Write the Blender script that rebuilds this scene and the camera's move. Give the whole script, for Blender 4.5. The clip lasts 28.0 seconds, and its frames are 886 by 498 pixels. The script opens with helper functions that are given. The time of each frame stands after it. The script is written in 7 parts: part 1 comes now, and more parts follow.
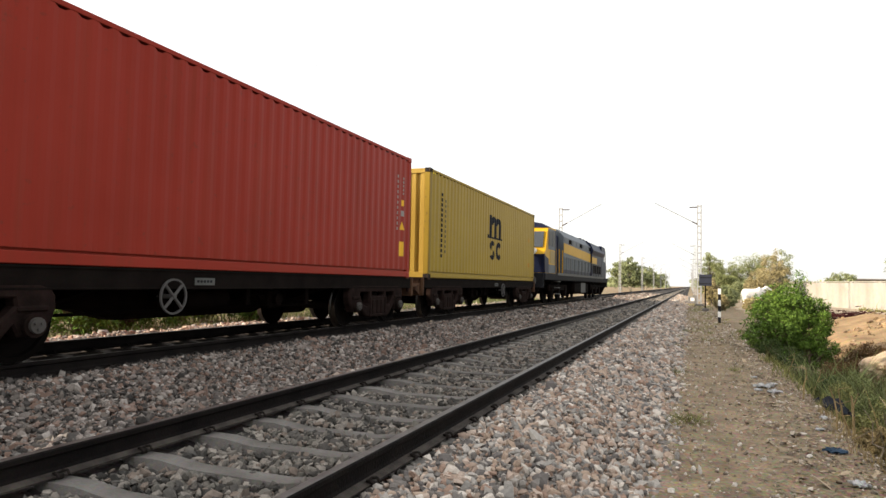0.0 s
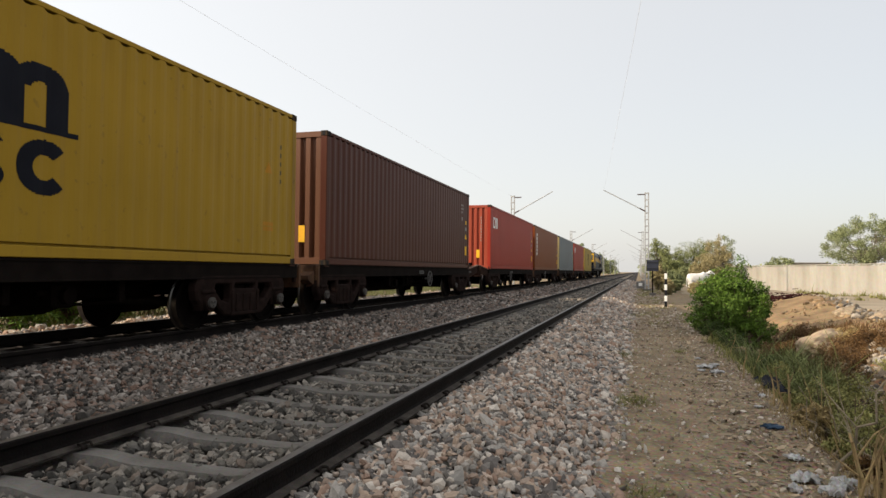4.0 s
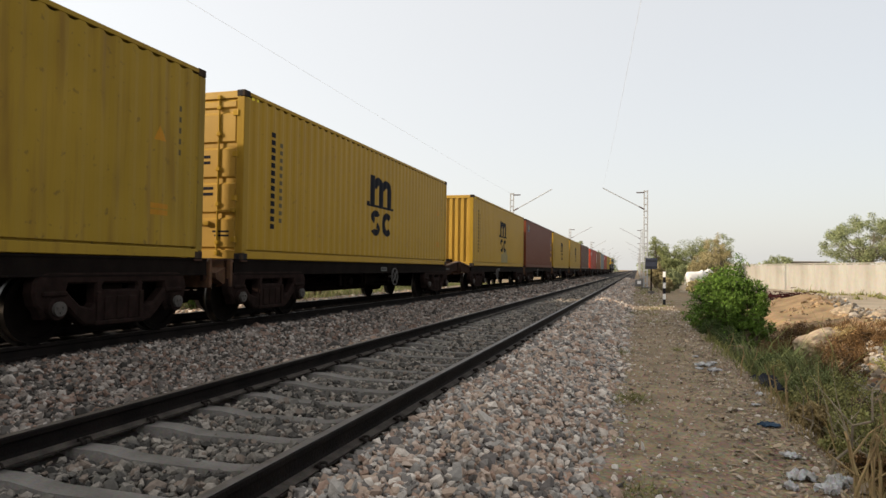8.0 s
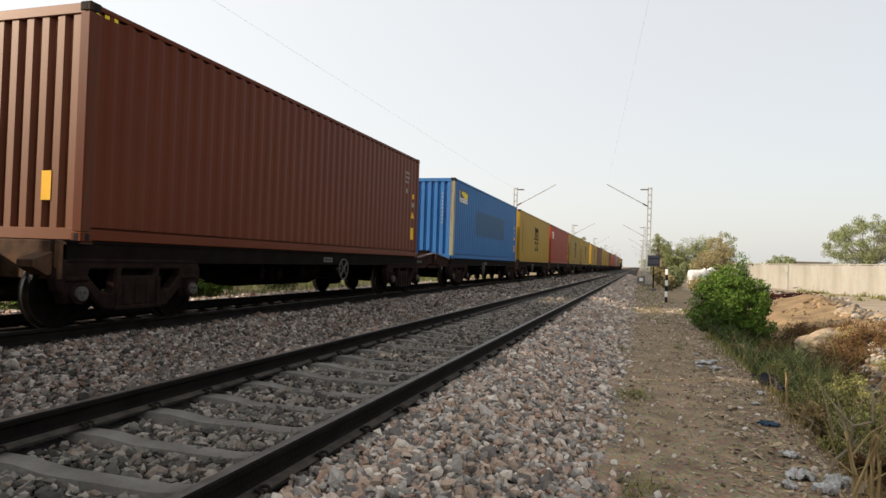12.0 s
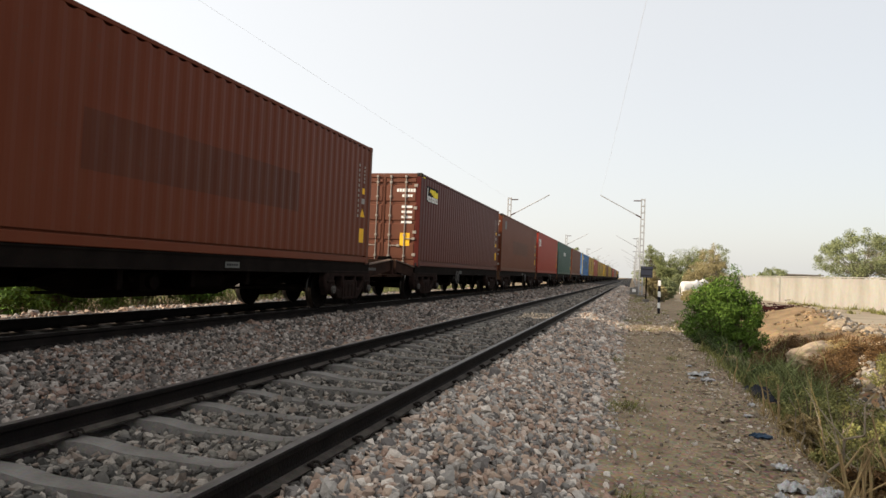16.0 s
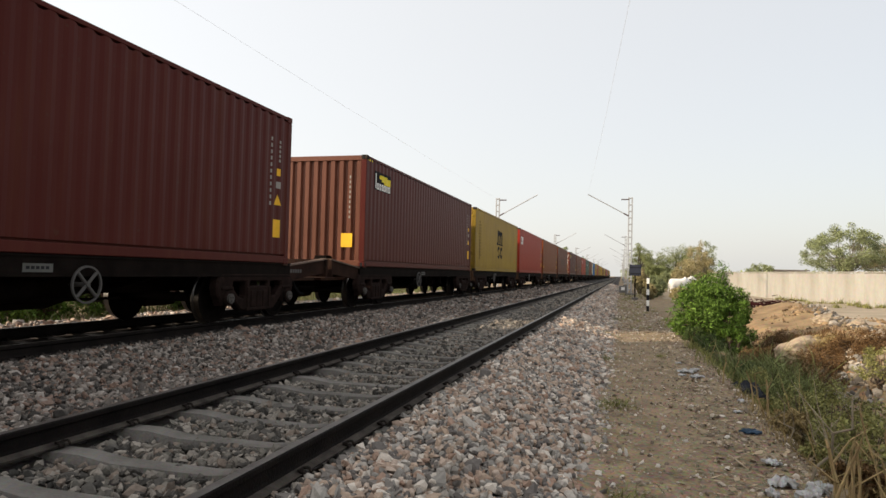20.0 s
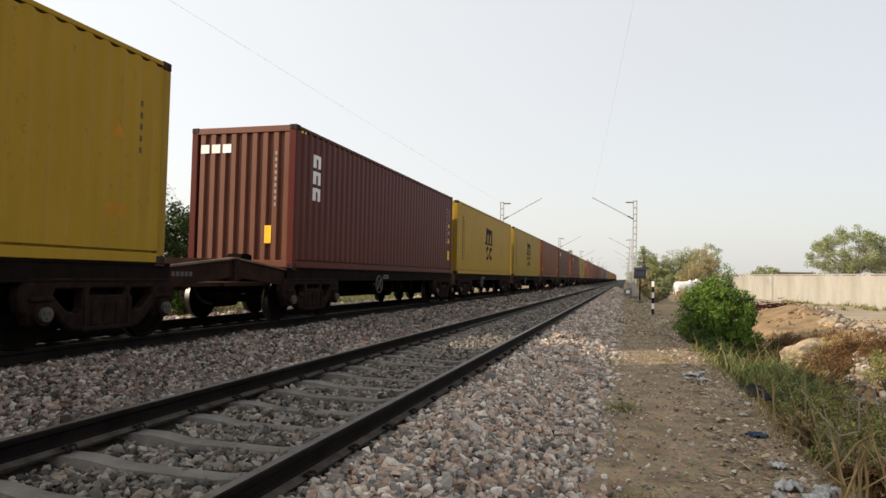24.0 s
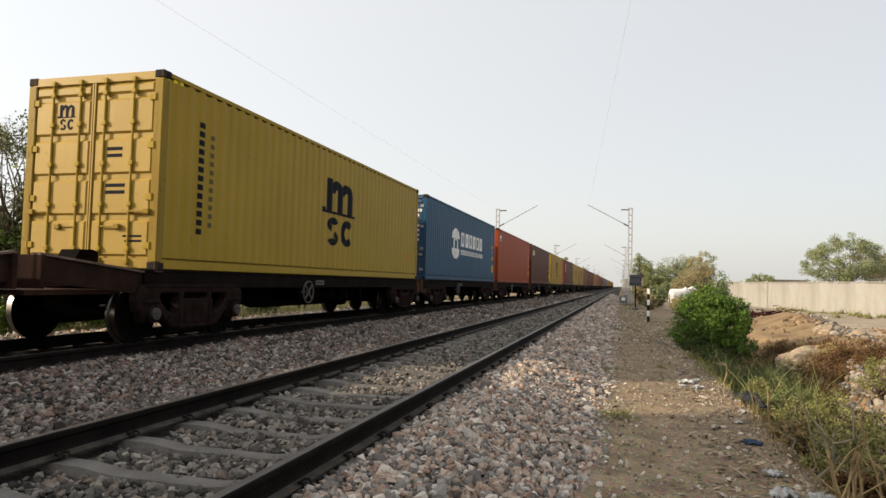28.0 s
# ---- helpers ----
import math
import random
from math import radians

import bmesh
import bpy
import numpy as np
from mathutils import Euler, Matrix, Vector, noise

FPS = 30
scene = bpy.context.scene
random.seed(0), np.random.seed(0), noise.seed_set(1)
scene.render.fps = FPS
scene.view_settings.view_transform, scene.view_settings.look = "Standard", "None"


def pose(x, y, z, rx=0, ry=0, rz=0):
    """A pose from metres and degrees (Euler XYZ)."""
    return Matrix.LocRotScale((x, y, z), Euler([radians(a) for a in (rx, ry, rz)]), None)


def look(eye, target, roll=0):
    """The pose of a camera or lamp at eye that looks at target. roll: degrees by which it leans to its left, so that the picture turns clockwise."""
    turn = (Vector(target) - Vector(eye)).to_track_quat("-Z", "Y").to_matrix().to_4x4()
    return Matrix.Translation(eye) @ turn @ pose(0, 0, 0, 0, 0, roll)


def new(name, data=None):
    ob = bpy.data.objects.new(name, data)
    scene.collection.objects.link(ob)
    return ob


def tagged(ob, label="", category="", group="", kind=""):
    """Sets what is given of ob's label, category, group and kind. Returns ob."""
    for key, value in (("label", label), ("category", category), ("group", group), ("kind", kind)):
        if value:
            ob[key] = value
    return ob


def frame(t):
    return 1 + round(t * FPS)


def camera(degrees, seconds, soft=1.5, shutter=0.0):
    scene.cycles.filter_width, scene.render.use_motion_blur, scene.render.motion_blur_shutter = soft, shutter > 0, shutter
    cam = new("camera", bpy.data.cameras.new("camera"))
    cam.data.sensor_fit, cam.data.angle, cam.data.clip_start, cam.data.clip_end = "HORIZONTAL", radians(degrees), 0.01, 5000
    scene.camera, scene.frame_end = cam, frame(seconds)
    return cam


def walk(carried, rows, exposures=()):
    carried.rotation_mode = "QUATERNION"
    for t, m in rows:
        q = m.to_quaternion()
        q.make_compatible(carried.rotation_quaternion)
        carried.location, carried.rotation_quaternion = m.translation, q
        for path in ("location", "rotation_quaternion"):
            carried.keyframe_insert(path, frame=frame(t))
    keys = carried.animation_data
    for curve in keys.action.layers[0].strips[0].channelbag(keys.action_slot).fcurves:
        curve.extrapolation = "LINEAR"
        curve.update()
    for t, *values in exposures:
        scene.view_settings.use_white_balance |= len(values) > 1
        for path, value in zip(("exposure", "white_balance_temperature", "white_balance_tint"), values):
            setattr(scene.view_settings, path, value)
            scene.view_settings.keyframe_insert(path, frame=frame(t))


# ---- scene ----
from mathutils import geometry

# ---- camera ----
cam = camera(68.4, 28.0, soft=1.5)
PATH = [
    (0, pose(-0.028, -0.008, 1.042, 92.84, -1.20, 20.75)),
    (0.5, pose(-0.025, -0.004, 1.040, 93.17, -1.34, 19.80)),
    (1, pose(-0.023, 0.004, 1.036, 92.83, -1.70, 19.17)),
    (1.5, pose(-0.021, 0.017, 1.034, 91.90, -1.34, 17.95)),
    (2, pose(-0.018, 0.028, 1.036, 92.07, -1.11, 16.49)),
    (2.5, pose(-0.013, 0.032, 1.040, 92.39, -0.55, 16.68)),
    (3, pose(-0.007, 0.024, 1.033, 92.06, -0.73, 16.73)),
    (3.5, pose(-0.003, 0.021, 1.032, 91.94, -0.47, 16.73)),
    (5.5, pose(-0.003, -0.002, 1.031, 91.65, -1.08, 16.69)),
    (6, pose(-0.007, -0.002, 1.029, 91.56, -1.32, 16.76)),
    (6.5, pose(-0.009, -0.002, 1.029, 91.47, -1.34, 16.69)),
    (7, pose(-0.007, -0.000, 1.030, 91.49, -1.30, 16.76)),
    (7.5, pose(-0.003, 0.000, 1.033, 91.48, -1.12, 16.72)),
    (8, pose(0.000, -0.000, 1.034, 91.62, -0.76, 16.60)),
    (8.5, pose(0.003, -0.000, 1.031, 91.47, -0.72, 16.28)),
    (9, pose(0.004, -0.002, 1.029, 91.41, -0.78, 16.55)),
    (9.5, pose(0.004, -0.003, 1.031, 91.49, -0.91, 16.41)),
    (10, pose(0.004, -0.004, 1.029, 91.30, -0.97, 16.70)),
    (10.5, pose(0.004, -0.003, 1.030, 91.26, -0.96, 16.58)),
    (11, pose(0.000, -0.003, 1.030, 91.14, -1.13, 16.65)),
    (11.5, pose(-0.004, -0.003, 1.028, 91.08, -1.49, 16.70)),
    (13.5, pose(-0.016, -0.016, 1.030, 91.48, -2.64, 17.02)),
    (14, pose(-0.012, -0.015, 1.031, 91.95, -2.62, 16.70)),
    (14.5, pose(-0.014, -0.012, 1.033, 91.57, -2.78, 16.54)),
    (15, pose(-0.021, -0.009, 1.030, 91.81, -2.80, 16.67)),
    (15.5, pose(-0.021, -0.007, 1.032, 91.87, -2.75, 16.38)),
    (16, pose(-0.018, -0.007, 1.033, 91.84, -2.44, 16.20)),
    (16.5, pose(-0.014, -0.004, 1.033, 91.75, -2.46, 15.83)),
    (17, pose(-0.011, -0.000, 1.037, 92.01, -2.13, 15.72)),
    (17.5, pose(-0.012, 0.000, 1.036, 91.97, -1.65, 15.60)),
    (18, pose(-0.013, 0.003, 1.037, 92.21, -1.86, 15.71)),
    (18.5, pose(-0.008, 0.002, 1.035, 92.27, -1.85, 15.63)),
    (19, pose(-0.007, 0.005, 1.037, 92.42, -1.82, 15.62)),
    (19.5, pose(-0.008, 0.006, 1.035, 92.17, -1.56, 15.63)),
    (20, pose(-0.011, 0.008, 1.036, 92.01, -1.43, 15.29)),
    (20.5, pose(-0.018, 0.009, 1.036, 91.97, -1.48, 15.59)),
    (21, pose(-0.023, 0.008, 1.034, 91.87, -1.98, 15.74)),
    (21.5, pose(-0.027, 0.008, 1.037, 91.76, -2.00, 15.71)),
    (23.5, pose(-0.012, -0.002, 1.037, 92.31, -1.59, 15.72)),
    (24, pose(-0.010, -0.002, 1.037, 92.33, -1.21, 15.68)),
    (24.5, pose(-0.009, -0.001, 1.036, 92.20, -1.29, 15.68)),
    (25, pose(-0.008, -0.002, 1.039, 92.47, -1.19, 15.62)),
    (25.5, pose(-0.006, -0.002, 1.039, 92.62, -1.26, 15.65)),
    (26, pose(-0.003, -0.003, 1.038, 92.71, -1.25, 15.62)),
    (26.5, pose(-0.003, -0.004, 1.038, 92.70, -1.08, 15.58)),
    (27, pose(-0.004, -0.004, 1.040, 92.63, -1.19, 15.53)),
    (27.5, pose(-0.003, -0.005, 1.038, 92.85, -1.08, 15.49)),
    (28, pose(-0.007, -0.007, 1.038, 92.93, -1.35, 15.31)),
]
walk(cam, PATH, exposures=[(0, 0.94), (0.5, 0.66), (1.0, 0.46), (1.6, 0.38), (6, 0.37), (11, 0.37), (14, 0.44), (17, 0.44), (20, 0.42), (24, 0.38), (28, 0.34)])

# ---- plan ----
# y runs along the straight double line, z = 0 is the rail top of the near track
GAUGE = 1.676
NEAR_X = -2.728          # centre of the empty near track
TRAIN_X = -7.587         # centre of the train's track
TRAIN_Z = 0.08           # rail top of the train's track
DECK_Z = 1.113           # underside of the containers
SLEEPER_STEP = 0.64
SLEEPER_PHASE = 0.32

# ---- world and sun ----
SUN_WAY = Vector((1.0, 0.5, -0.45)).normalized()
sun_elevation = math.asin(-SUN_WAY.z)
world = bpy.data.worlds.new("sky")
scene.world = world
world.use_nodes = True
wn, wl = world.node_tree.nodes, world.node_tree.links
sky = wn.new("ShaderNodeTexSky")
sky.sky_type = "NISHITA"
sky.sun_disc = False
sky.sun_elevation = sun_elevation
sky.sun_rotation = math.atan2(-SUN_WAY.x, -SUN_WAY.y)
sky.air_density, sky.dust_density, sky.ozone_density = 1.0, 3.0, 1.0
haze = wn.new("ShaderNodeMix")
haze.data_type = "RGBA"
haze.inputs[0].default_value = 0.53
wl.new(sky.outputs[0], haze.inputs[6])
# the haze is brighter towards the sun
way, aim, glow, shine = wn.new("ShaderNodeTexCoord"), wn.new("ShaderNodeVectorMath"), wn.new("ShaderNodeMapRange"), wn.new("ShaderNodeVectorMath")
aim.operation, shine.operation = "DOT_PRODUCT", "SCALE"
aim.inputs[1].default_value = (-SUN_WAY.x, -SUN_WAY.y, 0)
glow.inputs["From Min"].default_value, glow.inputs["From Max"].default_value = -1.0, 1.0
glow.inputs["To Min"].default_value, glow.inputs["To Max"].default_value = 0.75, 1.36
shine.inputs[0].default_value = (11.6, 11.4, 11.05)
wl.new(way.outputs["Generated"], aim.inputs[0])
wl.new(aim.outputs["Value"], glow.inputs["Value"])
near, ring, total = wn.new("ShaderNodeVectorMath"), wn.new("ShaderNodeMapRange"), wn.new("ShaderNodeMath")
near.operation = "DOT_PRODUCT"
near.inputs[1].default_value = -SUN_WAY
ring.interpolation_type = "SMOOTHSTEP"
ring.inputs["From Min"].default_value, ring.inputs["From Max"].default_value = 0.45, 1.0
ring.inputs["To Min"].default_value, ring.inputs["To Max"].default_value = 0.0, 1.2
wl.new(way.outputs["Generated"], near.inputs[0])
wl.new(near.outputs["Value"], ring.inputs["Value"])
wl.new(glow.outputs["Result"], total.inputs[0])
wl.new(ring.outputs["Result"], total.inputs[1])
wl.new(total.outputs[0], shine.inputs["Scale"])
wl.new(shine.outputs["Vector"], haze.inputs[7])
wl.new(haze.outputs[2], wn["Background"].inputs[0])
wn["Background"].inputs[1].default_value = 0.093

sun_data = bpy.data.lights.new("sun", "SUN")
sun_data.energy, sun_data.angle, sun_data.color = 5.0, radians(1.5), (1.0, 0.83, 0.62)
sun = new("sun", sun_data)
sun.matrix_basis = look((0, 0, 60), Vector((0, 0, 60)) + SUN_WAY)


# ---- materials ----
def material(name, colour, second=None, rough=0.7, metal=0.0, scale=6.0, fine=60.0, bump=0.15, mix=0.5, island=0.0, spread=0.0):
    """Two colours mixed by a coarse noise, a fine grain, a bump, and a spread of brightness over the pieces."""
    m = bpy.data.materials.new(name)
    m.use_nodes = True
    n, l = m.node_tree.nodes, m.node_tree.links
    b = n["Principled BSDF"]
    tc = n.new("ShaderNodeTexCoord")
    coarse, grain = n.new("ShaderNodeTexNoise"), n.new("ShaderNodeTexNoise")
    coarse.inputs["Scale"].default_value, coarse.inputs["Detail"].default_value = scale, 5
    grain.inputs["Scale"].default_value, grain.inputs["Detail"].default_value = fine, 3
    l.new(tc.outputs["Object"], coarse.inputs["Vector"])
    l.new(tc.outputs["Object"], grain.inputs["Vector"])
    ramp = n.new("ShaderNodeValToRGB")
    ramp.color_ramp.elements[0].position, ramp.color_ramp.elements[1].position = 0.35, 0.68
    ramp.color_ramp.elements[0].color = (*colour, 1)
    ramp.color_ramp.elements[1].color = (*(second or [c * 0.75 for c in colour]), 1)
    l.new(coarse.outputs["Fac"], ramp.inputs["Fac"])
    mul = n.new("ShaderNodeMix")
    mul.data_type, mul.blend_type = "RGBA", "MULTIPLY"
    mul.inputs[0].default_value = mix
    l.new(ramp.outputs["Color"], mul.inputs[6])
    l.new(grain.outputs["Color"], mul.inputs[7])
    bright = n.new("ShaderNodeHueSaturation")
    bright.inputs["Value"].default_value = 1.0 + 0.9 * mix
    l.new(mul.outputs[2], bright.inputs["Color"])
    if island or spread:
        rnd = n.new("ShaderNodeNewGeometry") if island else n.new("ShaderNodeObjectInfo")
        out = rnd.outputs["Random Per Island"] if island else rnd.outputs["Random"]
        mr = n.new("ShaderNodeMapRange")
        k = island or spread
        mr.inputs["To Min"].default_value, mr.inputs["To Max"].default_value = (1 - k) * (1 + 0.9 * mix), (1 + k) * (1 + 0.9 * mix)
        l.new(out, mr.inputs["Value"])
        l.new(mr.outputs["Result"], bright.inputs["Value"])
    l.new(bright.outputs["Color"], b.inputs["Base Color"])
    b.inputs["Roughness"].default_value, b.inputs["Metallic"].default_value = rough, metal
    b.inputs["Specular IOR Level"].default_value = 0.5 if rough < 0.5 or metal > 0 else (0.12 if max(colour) > 0.04 else 0.02)
    if bump:
        bp = n.new("ShaderNodeBump")
        bp.inputs["Strength"].default_value, bp.inputs["Distance"].default_value = bump, 0.02
        l.new(grain.outputs["Fac"], bp.inputs["Height"])
        l.new(bp.outputs["Normal"], b.inputs["Normal"])
    return m


def stone_material(name, colours, rough=0.9):
    """Crushed stone: every island takes a colour of its own from a row of colours."""
    m = bpy.data.materials.new(name)
    m.use_nodes = True
    n, l = m.node_tree.nodes, m.node_tree.links
    b = n["Principled BSDF"]
    geo, oi = n.new("ShaderNodeNewGeometry"), n.new("ShaderNodeObjectInfo")
    add, frac = n.new("ShaderNodeMath"), n.new("ShaderNodeMath")
    frac.operation = "FRACT"
    l.new(geo.outputs["Random Per Island"], add.inputs[0])
    l.new(oi.outputs["Random"], add.inputs[1])
    l.new(add.outputs[0], frac.inputs[0])
    ramp = n.new("ShaderNodeValToRGB")
    ramp.color_ramp.interpolation = "CONSTANT"
    els = ramp.color_ramp.elements
    els.remove(els[1])
    for i, c in enumerate(colours):
        e = els[0] if i == 0 else els.new(i / len(colours))
        e.color = (*c, 1)
    l.new(frac.outputs[0], ramp.inputs["Fac"])
    tc, grain = n.new("ShaderNodeTexCoord"), n.new("ShaderNodeTexNoise")
    grain.inputs["Scale"].default_value, grain.inputs["Detail"].default_value = 45, 4
    l.new(tc.outputs["Object"], grain.inputs["Vector"])
    mr = n.new("ShaderNodeMapRange")
    mr.inputs["To Min"].default_value, mr.inputs["To Max"].default_value = 0.6, 1.4
    l.new(grain.outputs["Fac"], mr.inputs["Value"])
    hs = n.new("ShaderNodeHueSaturation")
    l.new(ramp.outputs["Color"], hs.inputs["Color"])
    l.new(mr.outputs["Result"], hs.inputs["Value"])
    l.new(hs.outputs["Color"], b.inputs["Base Color"])
    b.inputs["Roughness"].default_value = rough
    b.inputs["Specular IOR Level"].default_value = 0.12
    bp = n.new("ShaderNodeBump")
    bp.inputs["Strength"].default_value, bp.inputs["Distance"].default_value = 0.3, 0.01
    l.new(grain.outputs["Fac"], bp.inputs["Height"])
    l.new(bp.outputs["Normal"], b.inputs["Normal"])
    return m


PAINTED = {}


def paint(name, colour, rust=0.25, rough=0.42, fade=0.12, gloss=0.055):
    """Weathered container paint: blotchy fading, rust streaks that run down, grime specks; differs from box to box."""
    m = bpy.data.materials.new(name)
    m.use_nodes = True
    n, l = m.node_tree.nodes, m.node_tree.links
    b = n["Principled BSDF"]
    tc, oi = n.new("ShaderNodeTexCoord"), n.new("ShaderNodeObjectInfo")
    off = n.new("ShaderNodeVectorMath")
    off.operation = "MULTIPLY_ADD"
    comb = n.new("ShaderNodeCombineXYZ")
    for i in range(3):
        l.new(oi.outputs["Random"], comb.inputs[i])
    off.inputs[1].default_value = (37, 41, 0)
    l.new(comb.outputs[0], off.inputs[0])
    l.new(tc.outputs["Object"], off.inputs[2])
    blotch = n.new("ShaderNodeTexNoise")
    blotch.inputs["Scale"].default_value, blotch.inputs["Detail"].default_value = 0.9, 6
    l.new(off.outputs[0], blotch.inputs["Vector"])
    pale = n.new("ShaderNodeMix")
    pale.data_type = "RGBA"
    pale.inputs[6].default_value = (*[c * (1 - fade) for c in colour], 1)
    pale.inputs[7].default_value = (*[min(1, c * (1 + fade) + 0.03 * fade) for c in colour], 1)
    l.new(blotch.outputs["Fac"], pale.inputs[0])
    # streaks: noise squeezed along z
    mp = n.new("ShaderNodeMapping")
    mp.inputs["Scale"].default_value = (6, 6, 0.45)
    l.new(off.outputs[0], mp.inputs["Vector"])
    streak = n.new("ShaderNodeTexNoise")
    streak.inputs["Scale"].default_value, streak.inputs["Detail"].default_value = 1.0, 6
    l.new(mp.outputs["Vector"], streak.inputs["Vector"])
    sm = n.new("ShaderNodeMapRange")
    sm.inputs["From Min"].default_value, sm.inputs["From Max"].default_value = 0.51, 0.74
    sm.inputs["To Max"].default_value = min(1.0, 0.8 * rust if rust < 0.8 else 1.2 * rust)
    l.new(streak.outputs["Fac"], sm.inputs["Value"])
    rusty = n.new("ShaderNodeMix")
    rusty.data_type = "RGBA"
    rusty.inputs[7].default_value = (0.11, 0.05, 0.025, 1)
    l.new(sm.outputs["Result"], rusty.inputs[0])
    l.new(pale.outputs[2], rusty.inputs[6])
    # specks and scratches
    speck = n.new("ShaderNodeTexNoise")
    speck.inputs["Scale"].default_value, speck.inputs["Detail"].default_value = 9, 8
    l.new(off.outputs[0], speck.inputs["Vector"])
    km = n.new("ShaderNodeMapRange")
    km.inputs["From Min"].default_value, km.inputs["From Max"].default_value = 0.64, 0.72
    km.inputs["To Max"].default_value = 0.6 * rust + 0.15
    l.new(speck.outputs["Fac"], km.inputs["Value"])
    grime = n.new("ShaderNodeMix")
    grime.data_type = "RGBA"
    grime.inputs[7].default_value = (0.07, 0.045, 0.03, 1)
    l.new(km.outputs["Result"], grime.inputs[0])
    l.new(rusty.outputs[2], grime.inputs[6])
    l.new(grime.outputs[2], b.inputs["Base Color"])
    b.inputs["Roughness"].default_value = rough
    b.inputs["Specular IOR Level"].default_value = gloss
    bp = n.new("ShaderNodeBump")
    bp.inputs["Strength"].default_value, bp.inputs["Distance"].default_value = 0.12, 0.01
    l.new(blotch.outputs["Fac"], bp.inputs["Height"])
    l.new(bp.outputs["Normal"], b.inputs["Normal"])
    PAINTED[m] = (name, colour, rust)
    return m


def plain(name, colour, rough=0.6, metal=0.0, fade=0.2):
    return material(name, colour, [c * (1 - fade) for c in colour], rough, metal, 3.0, 40.0, 0.05, 0.25)


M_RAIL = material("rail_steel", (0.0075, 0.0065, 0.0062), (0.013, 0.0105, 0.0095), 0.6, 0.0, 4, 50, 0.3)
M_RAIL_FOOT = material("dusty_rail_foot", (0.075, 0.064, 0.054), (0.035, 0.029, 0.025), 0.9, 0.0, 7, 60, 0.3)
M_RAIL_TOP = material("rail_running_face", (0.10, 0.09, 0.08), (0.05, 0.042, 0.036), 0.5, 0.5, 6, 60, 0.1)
M_SLEEPER = material("sleeper_concrete", (0.15, 0.14, 0.127), (0.092, 0.084, 0.075), 0.9, 0, 3, 40, 0.4, 0.4, spread=0.12)
M_BALLAST = stone_material("crushed_stone", [(0.305, 0.229, 0.178), (0.214, 0.2, 0.18), (0.407, 0.325, 0.264), (0.117, 0.105, 0.0969), (0.346, 0.315, 0.279), (0.275, 0.188, 0.141), (0.508, 0.452, 0.391), (0.158, 0.142, 0.128), (0.335, 0.255, 0.193), (0.285, 0.264, 0.236)])
M_BALLAST_DIRTY = stone_material("dusty_crushed_stone", [(0.141, 0.13, 0.111), (0.0937, 0.0869, 0.0772), (0.213, 0.19, 0.163), (0.0513, 0.0479, 0.0427), (0.171, 0.154, 0.132), (0.265, 0.236, 0.201), (0.0772, 0.0702, 0.0624), (0.18, 0.145, 0.118)])
# near-black stones: the shade below the wagons is put into their colour
M_BALLAST_SHADED = stone_material("shade_dark_stone", [(0.04, 0.034, 0.03), (0.028, 0.025, 0.022), (0.055, 0.045, 0.038), (0.035, 0.03, 0.027)])
# brownish stones, coloured darker for the deeper shade beside the train
M_BALLAST_BROWN = stone_material("train_shade_stone", [(0.176, 0.149, 0.127), (0.102, 0.0929, 0.0836), (0.269, 0.232, 0.202), (0.0511, 0.0464, 0.0418), (0.204, 0.176, 0.156), (0.176, 0.118, 0.091), (0.353, 0.315, 0.279), (0.0836, 0.0743, 0.0669), (0.144, 0.127, 0.111), (0.232, 0.167, 0.135)])
M_CLIP = material("clip_steel", (0.022, 0.018, 0.016), None, 0.8)
M_DIRT = material("dry_earth", (0.258, 0.195, 0.124), (0.15, 0.114, 0.075), 0.95, 0, 3.2, 26, 1.6, 0.9)
M_MOUND = material("sandy_spoil", (0.245, 0.17, 0.094), (0.115, 0.078, 0.045), 0.95, 0, 1.0, 11, 1.2, 0.6)
M_YARD = material("pale_yard_earth", (0.275, 0.23, 0.172), (0.20, 0.165, 0.12), 0.95, 0, 0.5, 9, 0.6, 0.4)
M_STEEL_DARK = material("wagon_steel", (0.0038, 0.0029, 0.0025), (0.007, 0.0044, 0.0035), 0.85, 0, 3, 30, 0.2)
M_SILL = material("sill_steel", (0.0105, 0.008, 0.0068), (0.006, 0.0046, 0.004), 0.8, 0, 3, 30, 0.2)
M_DRAWGEAR = material("rusty_drawgear", (0.095, 0.05, 0.028), (0.035, 0.021, 0.014), 0.8, 0, 5, 30, 0.2)
# paler than the platform sides: sun on the top edges, as colour
M_FLANGE = material("sunlit_flange_steel", (0.15, 0.11, 0.085), (0.08, 0.05, 0.036), 0.6, 0, 4, 30, 0.2)
M_STEEL_RED = material("rusty_red_steel", (0.060, 0.031, 0.022), (0.030, 0.017, 0.0125), 0.8, 0, 3, 30, 0.2)
M_PLATFORM = material("platform_steel", (0.030, 0.0165, 0.0125), (0.016, 0.010, 0.008), 0.85, 0, 3, 30, 0.2)
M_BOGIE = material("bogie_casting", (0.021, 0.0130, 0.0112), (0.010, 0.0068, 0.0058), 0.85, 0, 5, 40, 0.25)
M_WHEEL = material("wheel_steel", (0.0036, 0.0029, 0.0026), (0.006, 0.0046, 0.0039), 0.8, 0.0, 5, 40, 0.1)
M_TREAD = material("bright_tread", (0.16, 0.15, 0.14), None, 0.28, 1.0, 5, 60, 0.02, 0.2)
M_GREY_PAINT = plain("grey_paint", (0.16, 0.155, 0.15))
M_PLATE = plain("data_plate_paint", (0.105, 0.105, 0.098))
